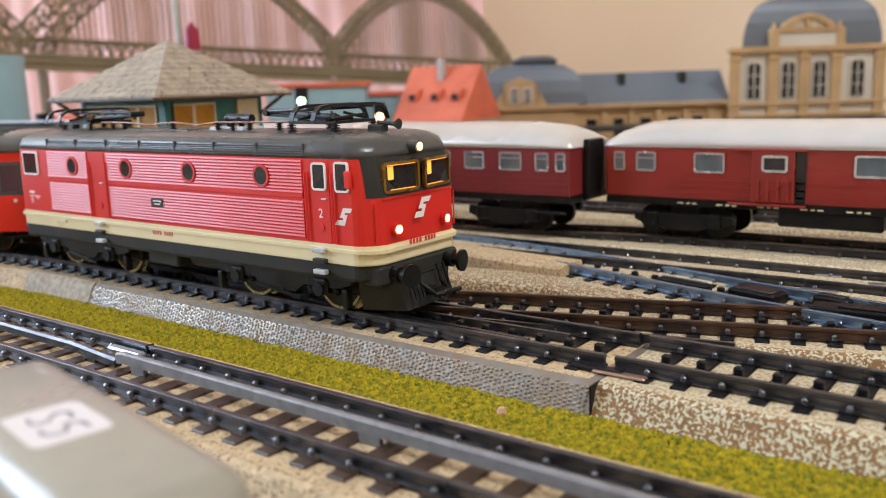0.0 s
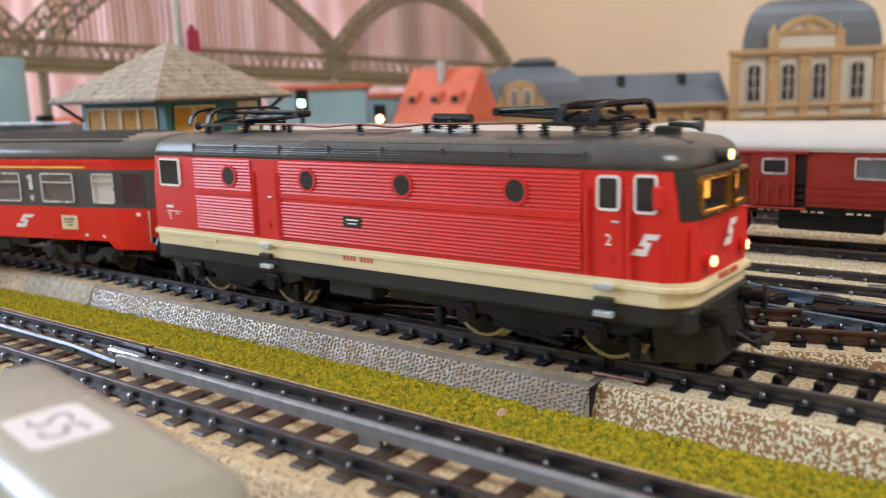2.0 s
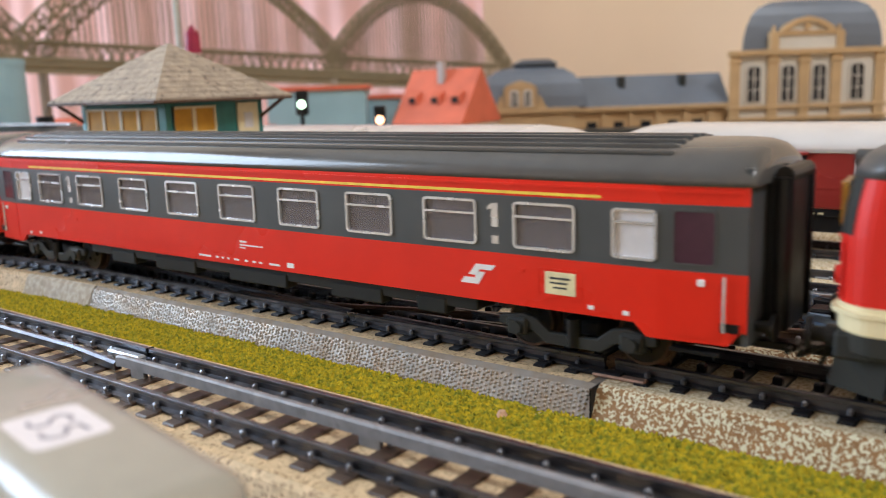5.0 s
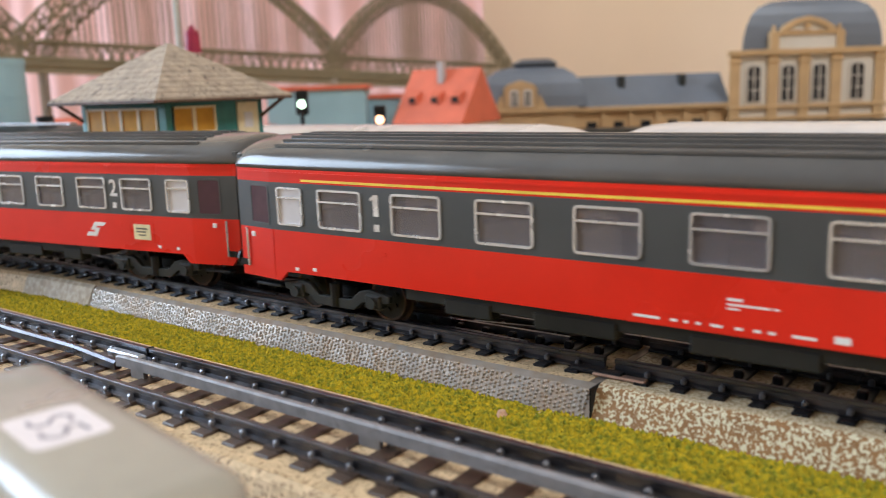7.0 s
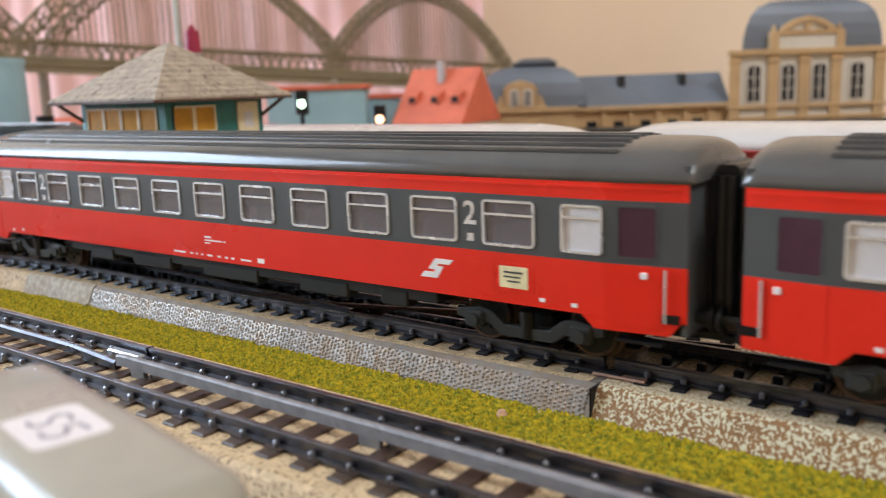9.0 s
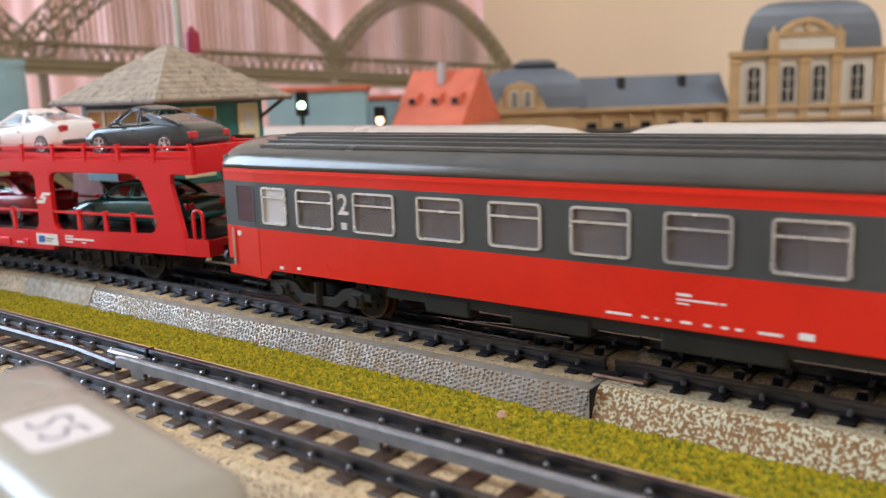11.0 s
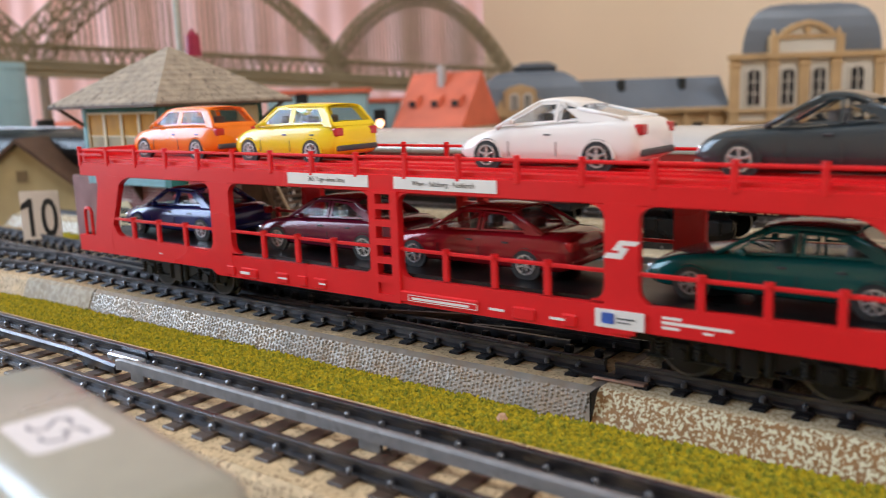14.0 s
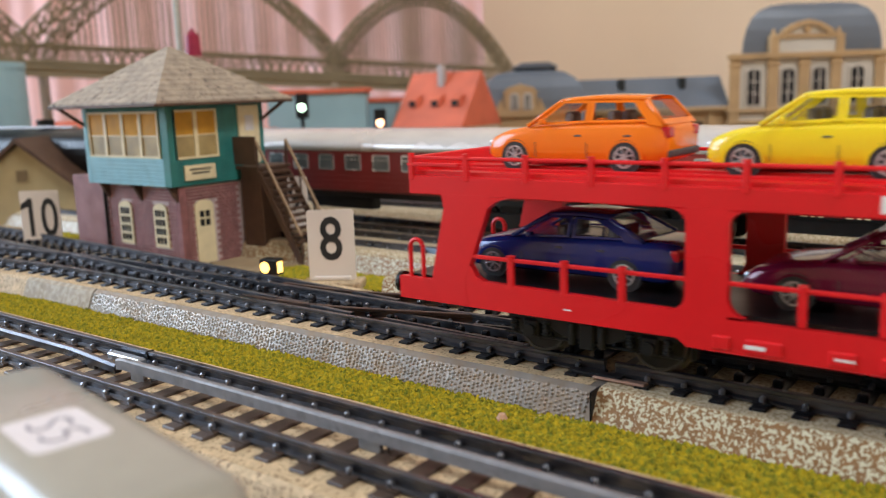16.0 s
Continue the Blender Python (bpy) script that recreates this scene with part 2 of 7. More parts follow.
def smooth_way(corners, n=14):
    """A soft line through corners: straight runs with their bends rounded off."""
    pts = [Vector((*c, 0)) for c in corners]
    out = [pts[0]]
    for a, b, c in zip(pts, pts[1:], pts[2:]):
        r = min((a - b).length, (c - b).length) * 0.45
        p, q = b + (a - b).normalized() * r, b + (c - b).normalized() * r
        out += [(1 - t) ** 2 * p + 2 * t * (1 - t) * b + t * t * q for t in (i / n for i in range(n + 1))]
    return out + [pts[-1]]


SLEEPER_CACHE = {}


def sleeper_mesh(mat, width, stud):
    key = (mat.name, width, stud)
    if key not in SLEEPER_CACHE:
        bm = box(-width / 2, width / 2, -12.6, 12.6, -3.4, -2.55, 0.25)
        if stud:
            box(-0.9, 0.9, -0.8, 0.8, -2.6, -0.9, 0.3, bm=bm)
        for y in (-8.25, 8.25):
            box(-width / 2 - 0.2, width / 2 + 0.2, y - 2.1, y + 2.1, -2.6, -2.3, 0, bm=bm)
        ob = part("sleeper", bm, mat)
        SLEEPER_CACHE[key] = ob.data
        bpy.data.objects.remove(ob)
    return SLEEPER_CACHE[key]


def track(name, pts, label, pitch=7.15, rail_mat=None, sleeper_mat=None, bed_mat=None, top_mat=None, near=(0, 1e9), stud=True, lift=0.0,
          sleeper_width=3.0, shift=0.0, bed=True, beds=(), fill=-3.04):
    """Two rails on sleepers on a tin ballast bed, along a line of points at rail height."""
    pts = [Vector(p) + Vector((0, 0, lift)) for p in pts]
    t = thing(name, label, "railway track", kind="structure")
    for way_pts, mat in (beds or (((pts, bed_mat or M_BED),) if bed else ())):
        part("roadbed", swept(way_pts, [(-19.0, GROUND), (-16.6, -3.9), (-15.4, -3.1), (15.4, -3.1), (16.6, -3.9), (19.0, GROUND)]), mat, t)
    if bed:
        part("ballast_top", swept(pts, [(-15.2, -3.15), (-14.4, fill), (14.4, fill), (15.2, -3.15)] if fill > -3 else [(-15.2, -3.15), (-15.2, fill), (15.2, fill), (15.2, -3.15)]), top_mat or M_BED_TOP, t)
    for y in (-8.25, 8.25):
        part("rail", swept(pts, rail_profile(y)), rail_mat or M_RAIL, t)
    length = sum((b - a).length for a, b in zip(pts, pts[1:]))
    mesh = sleeper_mesh(sleeper_mat or M_SLEEPER, sleeper_width, stud)
    clips = bmesh.new()
    s = 3.0 + shift
    while s < length - 2:
        p, h = way_point(pts, s)
        if near[0] <= s <= near[1]:
            put("sleeper", mesh, None, t, at(p.x, p.y, p.z, h))
            r = Matrix.Translation(p) @ Matrix.Rotation(radians(h), 4, "Z")
            for y in (-8.25, 8.25):
                for side in (-1, 1):
                    own = box(-0.55, 0.55, y + side * 1.0 - 0.55, y + side * 1.0 + 0.55, -2.6, -1.25, 0.3)
                    bmesh.ops.transform(own, matrix=r, verts=own.verts[:])
                    add(clips, own)
        s += pitch
    tagged(part("rail_clips", clips, M_CLIP, t), kind="stuff")
    return t


MAIN = [way_back(s) for s in range(-760, -420, 20)] + [way_back(s) for s in range(-420, 134, 8)]
main = track("main_track", MAIN, "black tin railway track on worn silvery embossed ballast", beds=(([way_back(s) for s in range(-760, -75, 12)], M_BED_TOP), ([way_back(s) for s in (-76, -66, -56, -46, -37)], M_BED_DULL), ([way_back(s) for s in range(-36, 135, 5)], M_BED_OLD)), near=(560, 900), shift=4.0)
onward = track("main_track", [Vector((134.25, 0, 0))] + [Vector((x, 0, 0)) for x in (200, 300, 420, 640, 900)],
               "black tin railway track on brown and cream printed ballast", near=(0, 150), shift=4.0, top_mat=M_BED_FAR)
branch = track("branch_track", smooth_way([(20, 2.5), (48, 4.0), (230, 62), (330, 78), (700, 78)]), "brown-railed branch track leaving the main track",
               rail_mat=M_RAIL_RUST, near=(20, 260), lift=-0.15, shift=2.0, top_mat=M_BED_FAR)
front = track("front_track", [Vector((x, -61, 0)) for x in range(-420, 421, 40)], "black railway track with raised centre conductor on sandy ballast",
              8.0, sleeper_mat=M_SLEEPER_BROWN, bed_mat=M_BED_TOP, near=(380, 640), stud=False, sleeper_width=3.6, shift=2.0)
# the second track of the junction that lies behind the bend
siding = track("siding_track", smooth_way([(62, 3.0), (20, 6.5), (-60, 13.0), (-200, 22), (-520, 40)]), "black railway track parting from the main track",
               bed_mat=M_BED_TOP, near=(0, 330), lift=-0.2, shift=1.0)
yard = track("yard_track", [Vector((x, 84, 0)) for x in range(-420, 621, 40)], "dark railway track with sandy ballast in a station yard", near=(330, 700), bed_mat=M_BED, top_mat=M_BED_FAR, stud=False, sleeper_mat=M_SLEEPER_BROWN, sleeper_width=1.9, pitch=8.6, fill=-2.25)
slip = track("slip_track", smooth_way([(20, 84), (62, 80), (172, 50), (250, 44), (420, 30)]), "blued steel turnout track crossing the yard",
             rail_mat=M_RAIL_BLUE, lift=-0.3, near=(20, 220), shift=3.0, top_mat=M_BED_FAR, sleeper_width=2.4)
coach_line = track("coach_track", smooth_way([(-620, 90), (-300, 108), (-60, 117), (20, 113), (90, 129), (200, 131), (700, 131)]),
                   "dark railway track under parked maroon coaches", near=(500, 1000), bed_mat=M_BED_FAR, top_mat=M_BED_FAR, stud=False, sleeper_width=2.0, fill=-2.35)
far_line = track("far_track", smooth_way([(-700, 150), (-200, 172), (100, 185), (700, 190)]), "dark railway track behind the parked coaches", near=(500, 1000), bed_mat=M_BED_FAR, top_mat=M_BED_FAR, stud=False, sleeper_width=2.0, fill=-2.35)


def pimples():
    """The embossed pebbles of the worn ballast: low domes on the near slope and edge of the bed."""
    rnd = random.Random(4)
    verts, faces = [], []
    s = -36.0
    row = 0
    while s < 133.5:
        row += 1
        for k in range(7):
            f = (k + (0.5 if row % 2 else 0)) / 7 + rnd.uniform(-0.03, 0.03)
            if f > 0.98:
                continue
            p, q = way_back(s + rnd.uniform(-0.18, 0.18)), way_back(s + 1)
            d = (q - p).normalized()
            side = Vector((d.y, -d.x, 0))
            base = p + side * (19.0 - f * 2.5) + Vector((0, 0, GROUND + f * 5.8))
            n = (side * 0.92 + Vector((0, 0, 0.39))).normalized()
            u, w = d, n.cross(d)
            r = rnd.uniform(0.36, 0.48)
            first = len(verts)
            for rr, hh in ((1.0, 0.0), (0.66, 0.2)):
                for i in range(7):
                    a = i * math.tau / 7
                    verts.append(base + (u * math.cos(a) + w * math.sin(a)) * r * rr + n * hh)
            verts.append(base + n * 0.3)
            for i in range(7):
                j = (i + 1) % 7
                faces.append((first + i, first + j, first + 7 + j, first + 7 + i))
                faces.append((first + 7 + i, first + 7 + j, first + 14))
        s += 1.08
    me = bpy.data.meshes.new("embossed_pebbles")
    me.from_pydata([v * MM for v in verts], [], faces)
    me.materials.append(M_BED_OLD)
    for poly in me.polygons:
        poly.use_smooth = True
    ob = new("embossed_pebbles", me)
    ob.parent = main
    tagged(ob, kind="stuff")


pimples()
part("joint_gap", box(133.95, 134.3, -18.9, -14.6, GROUND, -3.02), M_SLEEPER, onward, "dark gap between two track pieces")
part("copper_tongue", box(131, 142, -12.4, -10.2, -2.9, -2.2, 0.3), M_COPPER, onward, "worn copper contact tongue")
part("copper_tongue", box(118, 131, 10.6, 13.0, -2.9, -2.1, 0.3), M_COPPER, onward)
part("rail_joiner", box(126, 137, -11.9, -9.4, -2.9, -1.9, 0.3), M_SLEEPER, onward)


def front_fittings():
    bar = part("centre_rail", swept([Vector((47, -61, 0.9)), Vector((49, -61, 1.2)), Vector((120, -61, 1.1)), Vector((400, -61, 1.1))],
                                    [(-0.75, -2.3), (0.75, -2.3), (0.75, -0.35), (0.45, 0), (-0.45, 0), (-0.75, -0.35)]), M_ZINC, front, "dull grey raised centre conductor rail")
    part("centre_rail", swept([Vector((-400, -61, 0.6)), Vector((30, -61, 0.6)), Vector((46.5, -61, -0.4))],
                              [(-0.8, -2.0), (0.8, -2.0), (0.9, -0.5), (0.4, 0), (-0.4, 0), (-0.9, -0.5)]), M_RAIL, front)
    for x in (36, 54, 117, 180):
        part("rail_support", box(x - 2.4, x + 2.4, -61.5, -60.5, -3.1, -0.6, 0.2), M_ZINC if x > 40 else M_RAIL, front)
        part("rail_support", box(x + 2.6, x + 3.4, -60.3, -57.5, -3.1, -1.2, 0.2), M_ZINC, front)
    part("rail_joiner", box(34, 46, -55.9, -53.6, -2.8, -1.2, 0.4), M_BRIGHT, front, "bright tin rail joiner")
    part("rail_gap", box(45.6, 46.0, -53.7, -51.8, -1.6, 0.12), M_SLEEPER, front)


front_fittings()


def yard_fittings():
    """Solenoid boxes, point levers and lost bits between the yard's rails."""
    for x, y, w, d, h, a in ((141, 58, 13, 7, 3.2, -16), (158, 62, 9, 4, 2.6, -16), (120, 63, 16, 3, 2.2, -14), (100, 78, 12, 4, 2.4, -8)):
        t = thing("point_lever_box", "small black metal lever box beside turnout rails", "point lever", at(x, y, -3.1, a))
        part("box", box(-w / 2, w / 2, -d / 2, d / 2, 0, h, 0.5), M_SLEEPER, t)
        part("lid", box(-w / 2 + 1, w / 2 - 1, -d / 2 + 0.8, d / 2 - 0.8, h, h + 0.35, 0.15), M_RAIL, t)
    t = thing("turnout_motor", "long black turnout motor housing beside the yard rails", "turnout motor", at(176, 50, -3.1, 2))
    part("housing", box(-20, 26, -3, 3, 0, 3.6, 0.5), M_SLEEPER, t)
    part("cover", box(-14, 20, -2.2, 2.2, 3.6, 4.0, 0.15), M_SLEEPER, t)
    part("rod", rod((-20, 0, 2), (-34, 2, 2), 0.4), M_RAIL, t)
    t = thing("turnout_rails", "blackened steel turnout blades between the main rails", "turnout blade")
    for a, b in (((60, 2, -0.9), (118, 3, -0.9)), ((70, -3, -0.9), (112, -4.5, -0.9)), ((92, 3.5, -0.9), (150, 14.5, -0.9))):
        part("blade", swept([Vector(a), Vector(b)], [(-0.6, -1.8), (0.6, -1.8), (0.5, 0), (-0.5, 0)]), M_RAIL, t)
    for x, y, w, a in ((152, 73, 9, 4), (143, 80, 8, -6), (166, 87, 10, 10), (150, 92, 7, 0)):
        ob = part("paper_scrap", box(-w / 2, w / 2, -1.2, 1.2, 0, 0.5, 0.15), M_BRIGHT)
        ob.matrix_basis = at(x, y, -2.3, a)
        tagged(ob, "pale scrap of tin lying between yard rails", "scrap")
    # a loose ballast ramp between the branch and the yard
    ramp = part("ballast_ramp", swept([Vector((30, 48, 0)), Vector((50, 51, 0)), Vector((84, 56, 0)), Vector((110, 52, 0))],
                                      [(-9, GROUND), (-7, -4.4), (-5.6, -3.6), (7, -3.2), (10, GROUND)]), M_BED)
    tagged(ramp, "brown and cream printed tin ballast ramp", "ballast bed", kind="structure")
    slab = part("ballast_ramp", swept([Vector((34, 70, 1.5)), Vector((62, 67, 1.2)), Vector((84, 66, 0.9))],
                                      [(-6.5, GROUND), (-6, -2.2), (-5, -1.4), (6, -1.2), (8, GROUND)]), M_BED_TOP)
    tagged(slab, "sandy offcut of ballast bed lying in the yard", "ballast bed", kind="structure")


    bank = part("ballast_bank", swept([Vector((10, 106, 0)), Vector((90, 107, 0)), Vector((430, 107, 0))], [(-7, GROUND), (-5, -3.2), (-3, -1.6), (3, -1.6), (5.5, GROUND)]), M_BED_FAR)
    tagged(bank, "pale speckled ballast bank before the parked coaches", "ballast bed", kind="structure")


yard_fittings()


# ---- grass ----
def grass_mat(name, x0, x1, y0, y1, step, tall, label, bend=False):
    nx, ny = int((x1 - x0) / step), int((y1 - y0) / step)
    xs, ys = np.linspace(x0, x1, nx), np.linspace(y0, y1, ny)
    rng = np.random.RandomState(nx)
    verts = []
    for x in xs:
        off = way_back(float(x)).y if bend else 0.0
        for y in ys:
            verts.append((x, y + off * (y - y0) / (y1 - y0), GROUND + 0.15 + tall * rng.rand() ** 1.5 + 0.5 * noise.noise(Vector((x * 0.15, y * 0.15, 0)))))
    idx = np.arange(nx * ny).reshape(nx, ny)
    faces = np.stack([idx[:-1, :-1], idx[1:, :-1], idx[1:, 1:], idx[:-1, 1:]], -1).reshape(-1, 4)
    me = bpy.data.meshes.new(name)
    me.from_pydata([(a * MM, b * MM, c * MM) for a, b, c in verts], [], faces.tolist())
    me.materials.append(M_GRASS)
    return tagged(new(name, me), label, "grass", kind="stuff")


grass_mat("grass_strip", -150, 215, -43, -18.2, 0.42, 0.95, "yellow-green flocked grass strip between two tracks", True)
grass_mat("grass_patch", -30, 40, 44, 62, 0.9, 0.8, "yellow-green flocked grass patch behind a track")
grass_mat("grass_patch", -215, -120, 45, 95, 1.2, 0.8, "yellow-green flocked grass around a signal box")
pebble = part("pebble", rod((0, 0, 0), (0, 0, 1.2), 1.3, 7, 0.7), material("tan_pebble", (0.55, 0.33, 0.2), 0.7, 0, 0.2))
pebble.matrix_basis = at(119, -26, GROUND + 0.3)
tagged(pebble, "tiny tan pebble lying on the grass", "pebble")


# ---- the grey housing in front ----
def switch_housing():
    t = thing("control_box", "grey plastic housing with rounded edges and a handwritten label", "control box", at(0, 0, GROUND, 0))
    m_grey = material("olive_grey_plastic", (0.34, 0.325, 0.27), 0.3, 0.0, 0.05, 200, 0.03, 1500, coat=0.3)
    own = box(-34, 18.2, -16.2, 0.6, 0, 29.5, 3.2, 4)
    part("shell", own, m_grey, t, smooth=True)
    part("seam", box(-33, 17.2, -16.35, 0.75, 8, 8.6), M_SLEEPER, t)
    label = part("paper_label", prism(rounded(-12.2, -1.2, -12.5, -4.3, 1.2), 29.45, 29.56, "z"), material("white_paper", (0.74, 0.69, 0.69), 0.6, 0, 0.03), t, "white paper label with handwriting")
    ink = material("blue_black_ink", (0.07, 0.065, 0.12), 0.5)
    for points in (((-6.4, -7.3), (-7.2, -6.8), (-8.4, -6.9), (-9.0, -7.8), (-8.2, -8.7), (-7.2, -9.3), (-7.2, -10.5), (-8.2, -11.0), (-9.4, -10.6)),
                   ((-2.4, -6.8), (-4.6, -7.0), (-4.9, -8.6), (-3.7, -8.5), (-2.8, -9.2), (-3.0, -10.5), (-4.0, -11.1), (-5.2, -10.8))):
        bm = swept([Vector((x - 0.6, y + 0.5, 29.56)) for x, y in points], [(-0.17, 0), (0.17, 0), (0.17, 0.06), (-0.17, 0.06)])
        part("pen_stroke", bm, ink, label)
    t.matrix_basis = at(130.0, -106.8, GROUND, -9.5)
    return t


switch_housing()

# ---- rolling stock ----
M_RED = material("bright_red_paint", (0.66, 0.021, 0.012), 0.34, 0.0, 0.06, 60, 0.03, 1500, spec=0.42)
M_ORANGE_RED = material("orange_red_paint", (0.72, 0.027, 0.010), 0.26, 0.0, 0.06, 60, 0.03, 1500, spec=0.32)
M_CREAM = material("cream_paint", (0.80, 0.70, 0.43), 0.34, 0.0, 0.06, 60)
M_UMBER = material("umber_grey_paint", (0.034, 0.035, 0.032), 0.42, 0.0, 0.15, 90, 0.05, 1500, spec=0.2)
M_ROOF = material("dark_roof_grey", (0.075, 0.075, 0.073), 0.3, 0.0, 0.12, 90, 0.04, 1200, spec=0.4)
M_BLACK = material("black_plastic", (0.009, 0.009, 0.009), 0.34, 0.0, 0.3, 200, 0.05, 1500, spec=0.3)
M_SILVER = material("silver_print", (0.74, 0.75, 0.76), 0.25, 0.7, 0.08, 300)
M_WHITE = material("white_print", (0.82, 0.80, 0.78), 0.45, 0.0, 0.05, 200)
M_WHEEL = material("wheel_tyre_steel", (0.5, 0.48, 0.40), 0.25, 0.9, 0.12, 300)
M_PANE = material("dark_window", (0.02, 0.02, 0.022), 0.08, 0.0, 0.2, 120, spec=0.6)
M_GLASS = glass("clear_pane", (0.86, 0.87, 0.88))
M_AMBER = glowing("amber_cab_glow", (1.0, 0.42, 0.05), 0.9)
M_LAMP = glowing("warm_headlamp", (1.0, 0.72, 0.26), 2.6)
M_BROWN = material("copper_wire", (0.22, 0.07, 0.045), 0.4, 0.3, 0.2, 300)
M_STEP = material("pale_step_plate", (0.55, 0.58, 0.6), 0.4, 0.3, 0.1, 300)
M_REDPRINT = material("red_print", (0.6, 0.06, 0.03), 0.5)

WHEELS = []  # wheel sets that turn: the part, its place in its thing, its radius


def rail_logo(parent, name, x, z, w, h, y=None, face="side"):
    """A plain slanted shape of two white hooks."""
    pts1 = [(0.0, 0.0), (0.62, 0.0), (0.72, 0.62), (0.42, 0.62), (0.45, 0.3), (0.08, 0.3)]
    pts2 = [(1.0, 1.0), (0.34, 1.0), (0.2, 0.44), (0.52, 0.44), (0.5, 0.74), (0.9, 0.74)]
    bm = bmesh.new()
    for pts in (pts1, pts2):
        out = [(x + (u - 0.5 + (v - 0.5) * 0.22) * w, z + (v - 0.5) * h) for u, v in pts]
        add(bm, prism(out, y - 0.08, y) if face == "side" else prism(out, y, y + 0.08, "x"))
    return part(name, bm, M_WHITE, parent, "white slanted emblem")


def bars(parent, name, x, z, spec, y, mat=None):
    """Small plain bars in place of lettering: rows of (dx, dz, width, height)."""
    bm = bmesh.new()
    for dx, dz, w, h in spec:
        box(x + dx, x + dx + w, y - 0.05, y, z + dz, z + dz + h, bm=bm)
    return part(name, bm, mat or M_WHITE, parent)


def wheelset(parent, x, r, half=8.3, rim=None):
    """Two wheels on an axle, turned about the axle."""
    bm = rod((0, -half - 0.6, 0), (0, half + 0.6, 0), 1.2, 10)
    for side in (-1, 1):
        y = side * half
        rod((0, y - side * 1.6, 0), (0, y - side * 0.9, 0), r + 0.9, 28, bm=bm)
        own = frame_ring([(math.cos(a) * r, math.sin(a) * r) for a in (i * math.tau / 28 for i in range(28))],
                         [(math.cos(a) * r * 0.9, math.sin(a) * r * 0.9) for a in (i * math.tau / 28 for i in range(28))], y - 0.9, y + 0.9)
        add(bm, own)
    ob = part("wheel_set", bm, rim or M_WHEEL, parent)
    hub = bmesh.new()
    for side in (-1, 1):
        y = side * half
        rod((0, y - 0.7, 0), (0, y + 0.7, 0), r * 0.91, 24, bm=hub)
        for i in range(6):
            a = i * math.tau / 6
            rod((math.cos(a) * r * 0.5, y + side * 0.6, math.sin(a) * r * 0.5), (math.cos(a) * r * 0.5, y + side * 1.1, math.sin(a) * r * 0.5), r * 0.1, 6, bm=hub)
    part("wheel_disc", hub, M_BLACK, ob)
    ob.matrix_basis = at(x, 0, r)
    WHEELS.append((ob, x, r))
    return ob


def window_frame(parent, x0, x1, z0, z1, y, out, bar=None, pane=None, thick=0.55, r=0.9, mat=None, proud=0.35, behind=0.5):
    """A window with a rounded frame that stands proud of the wall at y; out is -1 or 1, the way it faces."""
    o, i = rounded(x0, x1, z0, z1, r), rounded(x0 + thick, x1 - thick, z0 + thick, z1 - thick, max(0.15, r - thick))
    bm = frame_ring(o, i, y - out * 0.3, y + out * proud)
    if bar:
        box(x0 + thick * 0.5, x1 - thick * 0.5, min(y, y + out * proud * 0.8), max(y, y + out * proud * 0.8), bar, bar + 0.45, bm=bm)
    w = part("window", bm, mat or M_SILVER, parent)
    part("pane", prism(i, y - out * behind, y - out * (behind - 0.25)), pane or M_PANE, w)
    return w


def plan(L, W, r, z, cx=0.0, n=5):
    return [(cx + x, y, z) for x, y in rounded(-L, L, -W, W, r, n)]


def insulator(parent, x, y, z, h, r=1.0):
    bm = rod((x, y, z), (x, y, z + h), r * 0.5, 8)
    for i in range(4):
        rod((x, y, z + h * (0.12 + i * 0.22)), (x, y, z + h * (0.22 + i * 0.22)), r, 10, bm=bm)
    return part("insulator", bm, M_BLACK, parent)


